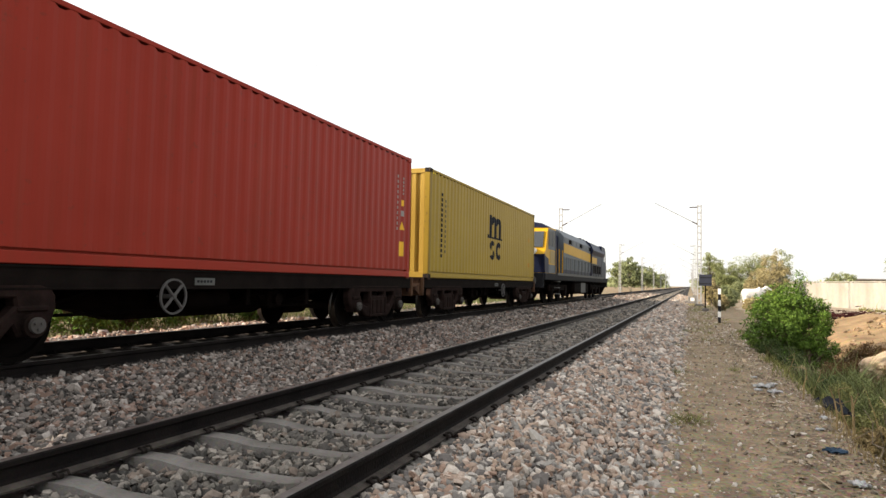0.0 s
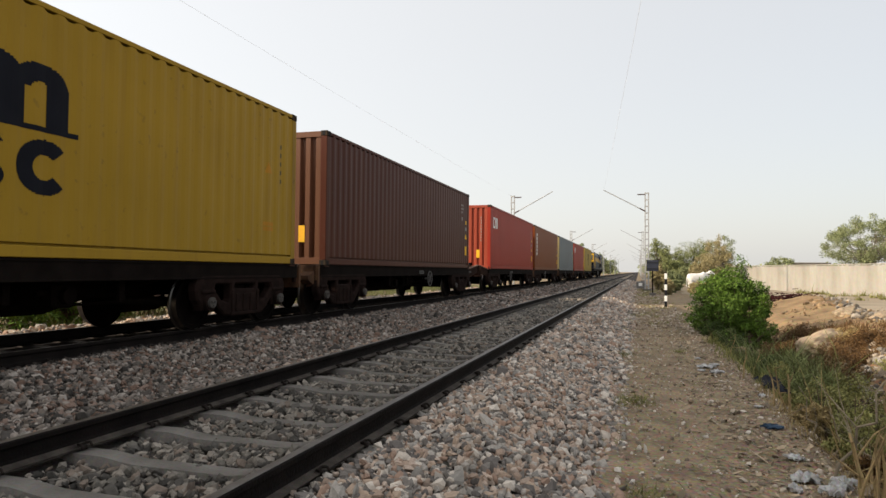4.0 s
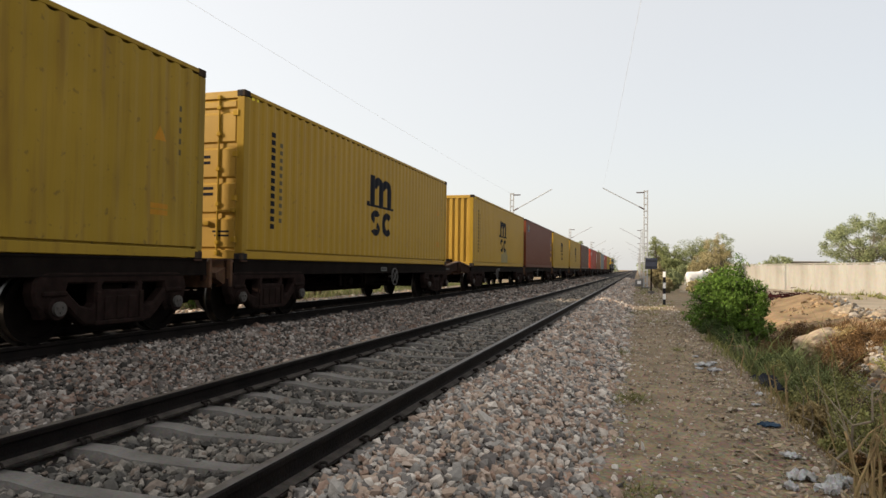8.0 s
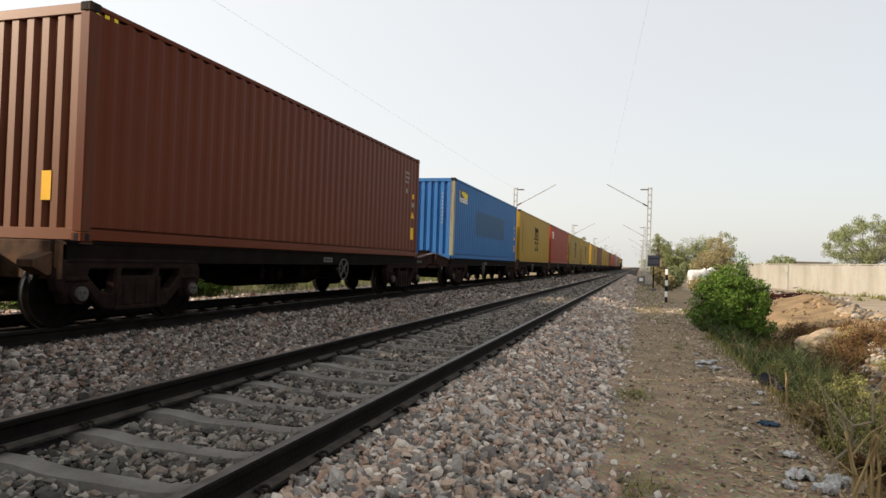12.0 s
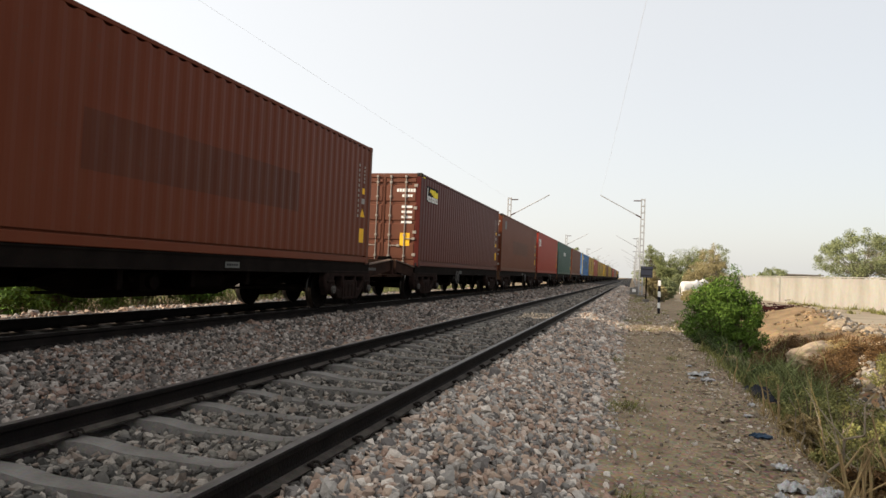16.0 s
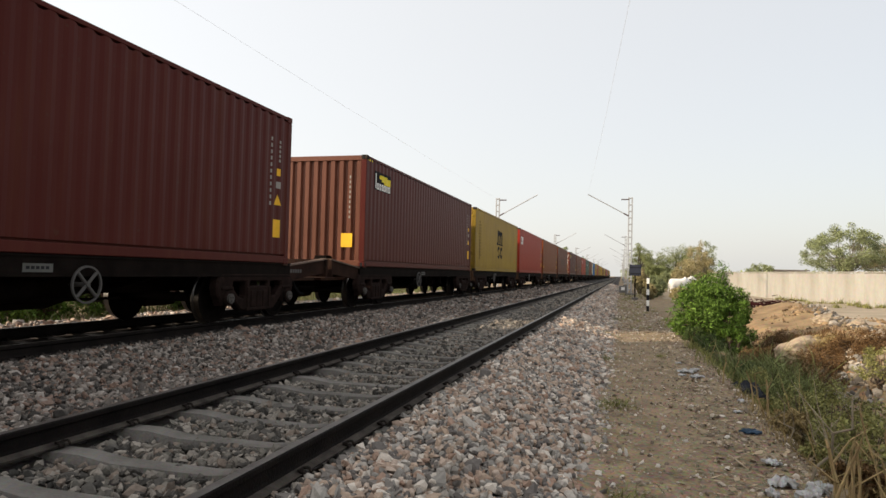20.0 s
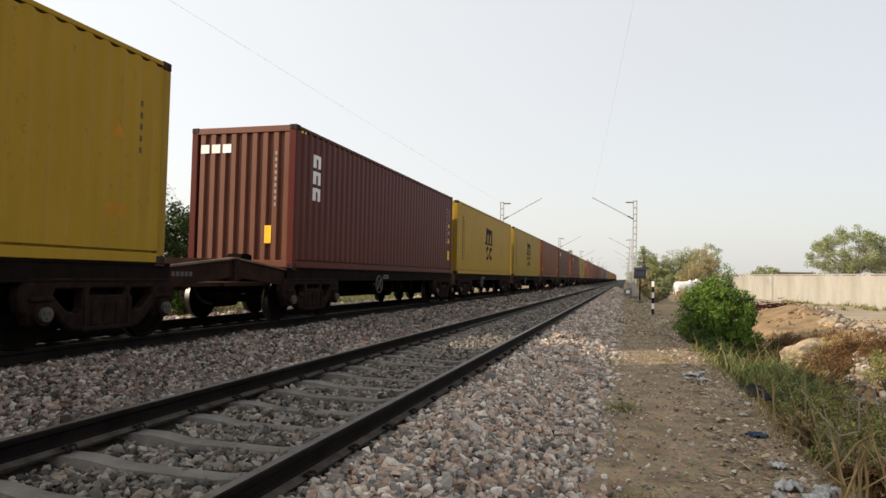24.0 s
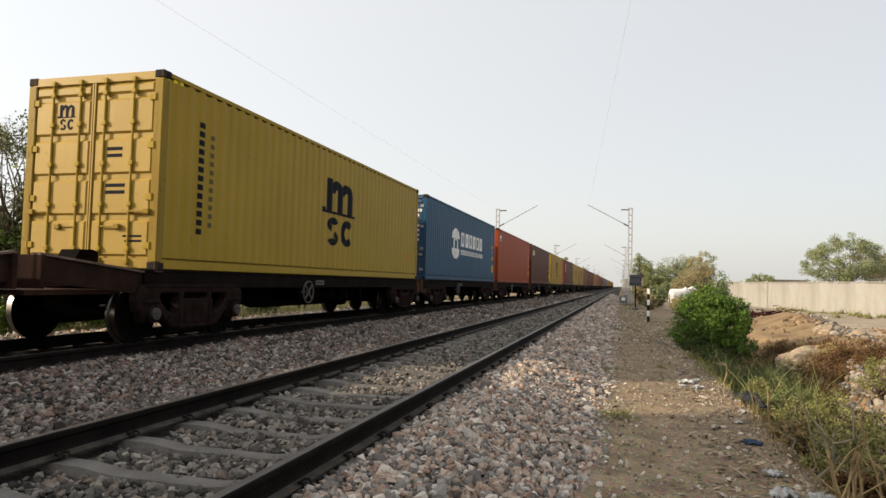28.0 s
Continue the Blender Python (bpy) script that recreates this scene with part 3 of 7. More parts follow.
def build_track(name, cx, rail_top, y0, y1, sleepers, label, M_SLEEPER, foot_mat):
    t = thing(name, label, "railway track", kind="structure")
    prof = rail_profile()
    for side in (-1, 1):
        x = cx + side * (GAUGE / 2 + 0.036)
        g = Geo().prism([(x + px, rail_top - 0.172 + pz) for px, pz in prof], "y", y0, y1)
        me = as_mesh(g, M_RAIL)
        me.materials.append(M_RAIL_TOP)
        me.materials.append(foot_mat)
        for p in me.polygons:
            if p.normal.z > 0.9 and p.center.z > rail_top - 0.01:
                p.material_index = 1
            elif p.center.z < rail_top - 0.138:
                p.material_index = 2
        part("rail", me, M_RAIL, t, "dark rusty steel rail with a worn top")
    g = Geo()
    ends = 1.375
    # a prestressed sleeper: deeper and higher at its seats
    prof = [(-ends, -0.20), (-ends, -0.02), (-0.95, 0.0), (-0.6, 0.0), (-0.35, -0.03), (0.35, -0.03), (0.6, 0.0), (0.95, 0.0), (ends, -0.02), (ends, -0.20)]
    top = 0.075
    bot = 0.125
    v, f = [], []
    for x, z in prof[1:-1]:
        v += [(x, -bot, -0.2), (x, -top, z), (x, top, z), (x, bot, -0.2)]
    n = len(prof) - 2
    for i in range(n - 1):
        f += [(4 * i + k, 4 * i + k + 1, 4 * i + 5 + k, 4 * i + 4 + k) for k in range(3)]
    f += [(0, 3, 2, 1), (4 * n - 4, 4 * n - 3, 4 * n - 2, 4 * n - 1)]
    g.add(v, f)
    me = as_mesh(g, M_SLEEPER)
    clip = Geo()
    # a spring clip: a bent bar over the rail's foot, and its cast shoulder
    bend = [(-0.028, -0.035, 0.012), (-0.005, -0.04, 0.034), (0.026, -0.03, 0.030), (0.030, 0.0, 0.022), (0.026, 0.03, 0.030), (-0.005, 0.04, 0.034), (-0.028, 0.035, 0.012)]
    for q0, q1 in zip(bend, bend[1:]):
        clip.tube(q0, q1, 0.0085, 6)
    clip.box(-0.005, 0.036, -0.024, 0.024, -0.01, 0.022, 0.006)
    cm = as_mesh(clip, M_CLIP)
    z = rail_top - 0.182
    rng = random.Random(3)
    for k in range(-40, sleepers - 40):
        y = SLEEPER_PHASE + (1 + k) * SLEEPER_STEP
        ob = part("sleeper", me, M_SLEEPER, t)
        ob.matrix_basis = pose(cx, y, z + rng.uniform(-0.006, 0.004), 0, 0, rng.uniform(-0.3, 0.3))
        if 2 < y < 14:
            for side in (-1, 1):
                for k2 in (-1, 1):
                    c = part("rail_clip", cm, M_CLIP, t)
                    c.matrix_basis = pose(cx + side * (GAUGE / 2 + 0.036) + k2 * 0.075, y, z + 0.012, 0, 0, 180 if k2 > 0 else 0)
    g = Geo()
    for k in list(range(-190, -40)) + list(range(sleepers - 40, sleepers + 260)):
        y = SLEEPER_PHASE + (1 + k) * SLEEPER_STEP
        g.box(cx - ends, cx + ends, y - top, y + top, z - 0.2, z - 0.01)
    ob = part("far_sleepers", as_mesh(g, M_SLEEPER, fix=False), M_SLEEPER, t)
    ob["kind"] = "stuff"


build_track("track_near", NEAR_X, 0.0, -120, 2500, 300, "empty railway track with concrete sleepers in ballast", M_SLEEPER, M_RAIL_FOOT)
# the far sleepers' dark colour holds the shade of the train above
build_track("track_far", TRAIN_X, TRAIN_Z, -520, 2500, 120, "railway track that carries the train", material("shade_dark_sleeper", (0.05, 0.043, 0.038), (0.03, 0.026, 0.023), 0.9, 0, 3, 40, 0.3), M_RAIL)


# ---- train: containers ----
L2, W2, HC = 6.096, 1.219, 2.896
WAVE = [(0.0, 0.0), (0.036, 0.0), (0.104, -0.012), (0.174, -0.012), (0.242, 0.0), (0.278, 0.0)]
SIDE0, SIDE1 = -L2 + 0.10, L2 - 0.10
N_WAVE = 43
PITCH = (SIDE1 - SIDE0) / N_WAVE


def side_breaks():
    out = []
    for k in range(N_WAVE):
        out += [(SIDE0 + (k + u / 0.278) * PITCH, d) for u, d in WAVE[:-1]]
    return out + [(SIDE1, 0.0)]


BREAKS = side_breaks()
BREAK_Y, BREAK_D = [b[0] for b in BREAKS], [b[1] for b in BREAKS]


def wave_depth(y):
    return float(np.interp(y, BREAK_Y, BREAK_D))


def sheet(pts, z0, z1, thick=0.004):
    """A folded sheet: plan points (x, y) pulled from z0 to z1, with thickness along -x."""
    v, f = [], []
    outer = max(q[0] for q in pts)
    for x, y in pts:
        zt = z1 - (0.032 if x < outer - 0.01 else 0.0)
        v += [(x, y, z0), (x, y, zt), (x - thick, y, z0), (x - thick, y, zt)]
    for i in range(len(pts) - 1):
        a, b = 4 * i, 4 * i + 4
        f += [(a, b, b + 1, a + 1), (a + 2, a + 3, b + 3, b + 2)]
    return Geo().add(v, f)


def end_sheet(n=9, depth=0.06):
    """The ribbed blind end, in the plane y = 0, outside towards -y."""
    x0, x1 = -W2 + 0.12, W2 - 0.12
    p = (x1 - x0) / n
    pts = []
    for k in range(n):
        for u, d in ((0, 1), (0.22, 1), (0.36, 0), (0.80, 0), (0.94, 1)):
            pts.append((x0 + (k + u) * p, d * depth))
    pts.append((x1, depth))
    v, f = [], []
    for x, y in pts:
        v += [(x, y, 0.16), (x, y, HC - 0.12), (x, y + 0.004, 0.16), (x, y + 0.004, HC - 0.12)]
    for i in range(len(pts) - 1):
        a, b = 4 * i, 4 * i + 4
        f += [(a, b, b + 1, a + 1), (a + 2, a + 3, b + 3, b + 2)]
    return Geo().add(v, f)


def door_leaf(w):
    """One leaf, from x = 0 to w, outside towards -y: the sheet with its edge strips."""
    g = Geo()
    g.box(0, w, 0.035, 0.05, 0.17, HC - 0.14)
    g.box(0, 0.03, 0.0, 0.04, 0.17, HC - 0.14, 0.005)
    g.box(w - 0.03, w, 0.0, 0.04, 0.17, HC - 0.14, 0.005)
    return g


def door_panel(w, z0, z1):
    """A pressed panel with sloping edges that stands proud of the leaf."""
    b = 0.034
    v = [(0.035, 0.036, z0), (w - 0.035, 0.036, z0), (w - 0.035, 0.036, z1), (0.035, 0.036, z1), (0.035 + b, 0.004, z0 + b), (w - 0.035 - b, 0.004, z0 + b), (w - 0.035 - b, 0.004, z1 - b), (0.035 + b, 0.004, z1 - b)]
    return Geo().add(v, [(4, 5, 6, 7), (0, 1, 5, 4), (1, 2, 6, 5), (2, 3, 7, 6), (3, 0, 4, 7)])


def lock_rod():
    g = Geo().tube((0, 0, 0.14), (0, 0, HC - 0.10), 0.017, 8)
    for zz in (0.30, 0.95, 1.55, 2.15, 2.60):
        g.box(-0.04, 0.04, -0.025, 0.03, zz - 0.035, zz + 0.035, 0.008)
    for zz in (0.12, HC - 0.12):
        g.box(-0.035, 0.035, -0.03, 0.03, zz - 0.04, zz + 0.04, 0.008)
    return g


def casting():
    """A corner casting with its three slots sunk in."""
    g = Geo().box(-0.081, 0.081, -0.089, 0.089, 0, 0.118, 0.012)
    return g


GEO_SIDE = as_mesh(sheet([(W2 - 0.012 + d, y) for y, d in BREAKS], 0.185, HC - 0.075), M_WHITE, fix=False)
GEO_END = as_mesh(end_sheet(), M_WHITE, fix=False)
DOOR_W = W2 - 0.12
GEO_DOOR = as_mesh(door_leaf(DOOR_W), M_WHITE)
GEO_PANELS = [as_mesh(door_panel(DOOR_W, z0, z1), M_WHITE) for z0, z1 in ((0.19, 0.72), (0.79, 1.32), (1.39, 1.92), (1.99, 2.52), (2.58, 2.74))]
GEO_ROD = as_mesh(lock_rod(), M_ROD, smooth=True)
GEO_HANDLE = as_mesh(Geo().box(-0.01, 0.34, -0.025, -0.005, -0.012, 0.012, 0.004).box(0.26, 0.36, -0.03, 0.02, -0.04, 0.04, 0.01), M_ROD)
GEO_HINGE = as_mesh(Geo().tube((0, 0, -0.05), (0, 0, 0.05), 0.022, 8).box(-0.005, 0.10, -0.012, 0.012, -0.045, 0.045, 0.004), M_ROD)
GEO_CASTING = as_mesh(casting(), M_CASTING)
GEO_SLOT = as_mesh(Geo().box(-0.03, 0.03, -0.002, 0.002, -0.045, 0.045, 0.0), M_BLACK)
GEO_POST = as_mesh(Geo().box(-0.075, 0.075, -0.075, 0.075, 0.118, HC - 0.118, 0.012), M_WHITE)
GEO_TOP_RAIL = as_mesh(Geo().box(-0.03, 0.03, -L2 + 0.09, L2 - 0.09, HC - 0.078, HC - 0.012, 0.006), M_WHITE)
GEO_BOTTOM_RAIL = as_mesh(Geo().box(-0.02, 0.028, -L2 + 0.09, L2 - 0.09, 0.022, 0.150, 0.006).box(-0.07, -0.045, -L2 + 0.09, L2 - 0.09, 0.13, 0.20).box(-0.05, 0.0, -L2 + 0.09, L2 - 0.09, 0.02, 0.04), M_WHITE)
GEO_HEADER = as_mesh(Geo().box(-W2 + 0.08, W2 - 0.08, -0.03, 0.05, HC - 0.14, HC - 0.012, 0.008), M_WHITE)
GEO_SILL = as_mesh(Geo().box(-W2 + 0.08, W2 - 0.08, -0.03, 0.05, 0.02, 0.165, 0.008), M_WHITE)


def roof_sheet():
    g = Geo()
    v, f = [], []
    n = 58
    for k in range(n + 1):
        y = -L2 + 0.05 + k * (2 * L2 - 0.1) / n
        z = HC - 0.03 - (0.018 if k % 2 else 0)
        v += [(-W2 + 0.05, y, z), (W2 - 0.05, y, z)]
    f = [(2 * k, 2 * k + 1, 2 * k + 3, 2 * k + 2) for k in range(n)]
    return g.add(v, f)


GEO_ROOF = as_mesh(roof_sheet(), M_WHITE, fix=False)
GEO_FLOOR = as_mesh(Geo().box(-W2 + 0.05, W2 - 0.05, -L2 + 0.1, L2 - 0.1, 0.10, 0.15), M_STEEL_DARK)


def decal(rects):
    """Painted shapes on the side that the camera sees: rects (y0, y1, z0, z1) from the box's rear bottom corner, laid along the corrugation."""
    g = Geo()
    for y0, y1, z0, z1 in rects:
        y0, y1 = y0 - L2, y1 - L2
        ys = [y0] + [b for b in BREAK_Y if y0 < b < y1] + [y1]
        v, f = [], []
        for y in ys:
            x = W2 - 0.012 + wave_depth(y) + 0.003
            v += [(x, y, z0), (x, y, z1)]
        f = [(2 * i, 2 * i + 2, 2 * i + 3, 2 * i + 1) for i in range(len(ys) - 1)]
        g.add(v, f)
    return g


def end_decal(rects, y=-0.004):
    """Flat marks on an end: rects (x0, x1, z0, z1)."""
    g = Geo()
    for x0, x1, z0, z1 in rects:
        g.box(x0, x1, y - 0.003, y, z0, z1)
    return g


def disc_rows(cy, cz, ry, rz, n=14, cut=None):
    rows = []
    for k in range(n):
        z0, z1 = cz - rz + 2 * rz * k / n, cz - rz + 2 * rz * (k + 1) / n
        zm = (z0 + z1) / 2
        w = ry * math.sqrt(max(0, 1 - ((zm - cz) / rz) ** 2))
        rows.append((cy - w, cy + w, z0, z1))
    return rows


def column(y, w, z0, z1, n, gap=0.35):
    """An upright row of unreadable characters as bars."""
    h = (z1 - z0) / n
    return [(y, y + w, z0 + k * h, z0 + (k + 1 - gap) * h) for k in range(n)]


def glyph_column(y, w, z0, z1, n):
    """An upright row of unreadable letters, each a plain bar on two posts."""
    h = (z1 - z0) / n
    out = []
    for k in range(n):
        a, b = z0 + k * h, z0 + (k + 0.78) * h
        t = 0.3 * (b - a)
        out += [(y, y + 0.36 * w, a, b), (y + 0.36 * w, y + 0.66 * w, b - t, b), (y + 0.66 * w, y + w, a, b)]
    return out


def scan(loops, z0, z1, n):
    """Closed outlines (y, z), filled together, as n rows of bars."""
    out = []
    for k in range(n):
        a, b = z0 + (z1 - z0) * k / n, z0 + (z1 - z0) * (k + 1) / n
        m, spans = (a + b) / 2, []
        for loop in loops:
            hits = sorted(p[0] + (m - p[1]) / (q[1] - p[1]) * (q[0] - p[0]) for p, q in zip(loop, loop[1:] + loop[:1]) if (p[1] > m) != (q[1] > m))
            spans += list(zip(hits[::2], hits[1::2]))
        merged = []
        for u, v in sorted(spans):
            if merged and u <= merged[-1][1]:
                merged[-1][1] = max(v, merged[-1][1])
            else:
                merged.append([u, v])
        out += [(u, v, a, b) for u, v in merged]
    return out


def band(cy, cz, ry, rz, w, a0, a1, n=18):
    """A curved band: part of an elliptic ring of width w between two angles in degrees."""
    angles = [radians(a0 + (a1 - a0) * k / n) for k in range(n + 1)]
    rim = [(cy + ry * math.cos(a), cz + rz * math.sin(a)) for a in angles]
    return rim + [(cy + (ry - w) * math.cos(a), cz + (rz - w * 0.85) * math.sin(a)) for a in angles[::-1]]


def slab(y0, y1, z0, z1):
    return [(y0, z0), (y1, z0), (y1, z1), (y0, z1)]


def carrier_mark(y, z0, z1, w, n=40):
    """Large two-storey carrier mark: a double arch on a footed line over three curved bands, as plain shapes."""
    h = z1 - z0
    m0, s = z0 + 0.47 * h, w / 1.3
    up = [slab(y + 0.02 * s, y + 0.27 * s, m0, z1), slab(y + 0.49 * s, y + 0.73 * s, m0, m0 + 0.38 * h), slab(y + 0.95 * s, y + 1.19 * s, m0, m0 + 0.36 * h)]
    up += [band(y + 0.45 * s, m0 + 0.32 * h, 0.28 * s, 0.20 * h, 0.20 * s, 0, 180), band(y + 0.89 * s, m0 + 0.32 * h, 0.30 * s, 0.19 * h, 0.20 * s, 0, 180)]
    up += [slab(y - 0.12 * s, y + 1.30 * s, m0, m0 + 0.045 * h), slab(y - 0.14 * s, y - 0.02 * s, m0, m0 + 0.08 * h)]
    r = 0.115 * h
    low = [band(y + 0.32 * s, z0 + 0.305 * h, 0.24 * s, r, 0.15 * s, 20, 255), band(y + 0.32 * s, z0 + 0.105 * h, 0.24 * s, r, 0.15 * s, 75, -160)]
    low += [band(y + 0.94 * s, z0 + 0.205 * h, 0.28 * s, 0.21 * h, 0.16 * s, 42, 318)]
    return scan(up, m0, z1, n) + scan(low, z0 - 0.01 * h, z0 + 0.43 * h, n)


def lettering(y0, y1, z0, z1, n, gap=0.22, seed=1):
    """A line of brand lettering as plain upright blocks of uneven width."""
    r = random.Random(seed)
    w = (y1 - y0) / n
    out = []
    for k in range(n):
        a = y0 + k * w
        b = a + w * (1 - gap)
        out += [(a, a + 0.36 * (b - a), z0, z1), (a + 0.62 * (b - a), b, z0, z1)]
        h = (z1 - z0) * r.choice((0.2, 0.24, 0.28))
        out += [(a + 0.36 * (b - a), a + 0.62 * (b - a), z0, z0 + h), (a + 0.36 * (b - a), a + 0.62 * (b - a), z1 - h, z1)]
    return out


YELLOW = paint("mustard_paint", (0.318, 0.194, 0.0195), 0.2)
YELLOW_PALE = paint("pale_mustard_paint", (0.300, 0.205, 0.027), 0.2)
YELLOW_DIRTY = paint("dirty_mustard_paint", (0.275, 0.178, 0.021), 0.55, fade=0.2)
RED = paint("red_paint", (0.262, 0.030, 0.0180), 0.2)
RED_DARK = paint("dull_red_paint", (0.242, 0.035, 0.0185), 0.25)
GREY = paint("blue_grey_paint", (0.138, 0.160, 0.173), 0.4)
ORANGE_BROWN = paint("orange_brown_paint", (0.165, 0.046, 0.0145), 0.35)
BROWN = paint("brown_paint", (0.108, 0.0275, 0.0122), 0.3)
RUST_RED = paint("rust_red_paint", (0.128, 0.0315, 0.0128), 0.25)
RED_BROWN = paint("red_brown_paint", (0.098, 0.0215, 0.0110), 0.4)
BROWN_DARK = paint("dark_brown_paint", (0.064, 0.0205, 0.0125), 0.4)
MAROON = paint("maroon_paint", (0.069, 0.0140, 0.0108), 0.25)
BLUE = paint("bright_blue_paint", (0.008, 0.108, 0.305), 0.25)
BLUE_DARK = paint("sea_blue_paint", (0.018, 0.0680, 0.1320), 0.3)
GREEN = paint("dark_green_paint", (0.025, 0.0700, 0.0595), 0.3)
ORANGE = paint("orange_paint", (0.255, 0.044, 0.013), 0.2)
FADED_BLUE = paint("overpainted_blue", (0.011, 0.075, 0.175), 0.2)
FADED_BROWN = paint("overpainted_brown", (0.078, 0.0230, 0.0120), 0.3)
CREAM_POST = paint("bare_cream_paint", (0.21, 0.21, 0.165), 0.9)

RUSTY_POST = {YELLOW: paint("rusted_mustard_post", (0.265, 0.165, 0.02), 0.5), YELLOW_PALE: paint("rusted_pale_post", (0.235, 0.16, 0.024), 0.6), YELLOW_DIRTY: paint("rusted_olive_post", (0.21, 0.14, 0.022), 0.6), GREY: paint("rusted_cream_post", (0.24, 0.20, 0.10), 0.9), BROWN: paint("rusted_brown_post", (0.10, 0.03, 0.016), 1.0), RED_BROWN: paint("rusted_red_post", (0.13, 0.036, 0.018), 1.0)}
DOOR_GREY = paint("weathered_olive_grey_paint", (0.115, 0.11, 0.088), 0.7)
PATCHED = paint("grey_overpaint", (0.20, 0.17, 0.075), 0.5)

# colour word, material, rear end, marks
BOXES = [
    ("pale mustard", YELLOW_PALE, "ribbed", "carrier"), ("red", RED, "ribbed", "initials"), ("blue-grey", GREY, "doors", "none"),
    ("orange-brown", ORANGE_BROWN, "ribbed", "upright"), ("red", RED, "ribbed", "initials"),
    ("dark brown", BROWN_DARK, "ribbed", "codes"), ("mustard yellow", YELLOW, "ribbed", "carrier"), ("mustard yellow", YELLOW, "ribbed", "carrier"),
    ("reddish brown", RED_BROWN, "ribbed", "badge"), ("mustard yellow", YELLOW, "ribbed", "carrier"),
    ("mustard yellow", YELLOW, "doors", "carrier"), ("mustard yellow", YELLOW_DIRTY, "doors", "carrier"), ("red", RED_DARK, "ribbed", "initials"),
    ("mustard yellow", YELLOW, "ribbed", "carrier"), ("bright blue", BLUE, "ribbed", "banner_faded"),
    ("brown", BROWN, "ribbed", "codes"), ("dark green", GREEN, "ribbed", "word"), ("red", RED, "doors", "initials"),
    ("brown", BROWN, "doors", "badge_faded"), ("maroon", MAROON, "doors", "banner"),
    ("brown", BROWN, "doors", "badge_faded"), ("orange-brown", ORANGE_BROWN, "ribbed", "sticker"), ("red", RED, "ribbed", "initials"),
    ("mustard yellow", YELLOW_DIRTY, "doors", "carrier"), ("maroon", MAROON, "ribbed", "banner"),
    ("maroon", MAROON, "ribbed", "banner"), ("rust red", RUST_RED, "ribbed", "sticker"), ("mustard yellow", YELLOW_DIRTY, "ribbed", "carrier"),
    ("mustard yellow", YELLOW, "ribbed", "carrier"), ("maroon", MAROON, "ribbed", "upright_small"),
    ("mustard yellow", YELLOW, "ribbed", "carrier"), ("maroon", MAROON, "ribbed", "banner"), ("orange", ORANGE, "ribbed", "badge_white"),
    ("sea blue", BLUE_DARK, "doors", "emblem"), ("pale mustard", YELLOW_PALE, "doors", "carrier"), ("maroon", MAROON, "ribbed", "codes"),
]
MARK_CACHE = {}


def mark(key, geo_maker, mat, parent, name, label=""):
    if key not in MARK_CACHE:
        MARK_CACHE[key] = as_mesh(geo_maker(), mat, fix=False)
    ob = part(name, MARK_CACHE[key], mat, parent, label)
    if len(MARK_CACHE[key].polygons) > 6 or key == "chevrons":
        ob["kind"] = "stuff"


# orange mixed into the ends' paint to stand in for sunlight
SUN_TINT = (0.42, 0.22, 0.10)
SUNLIT_END_PAINT = {}


def sunlit_end_paint(mat):
    """The ends' glossier copy of the paint: warm low sun is put into its colour."""
    if mat not in SUNLIT_END_PAINT:
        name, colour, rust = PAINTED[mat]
        SUNLIT_END_PAINT[mat] = paint(name + "_end", [c + (0.12 if colour[0] > colour[2] else 0.04) * (d - c) for c, d in zip(colour, SUN_TINT)], rust * 0.8, 0.46, 0.2, 0.16)
    return SUNLIT_END_PAINT[mat]


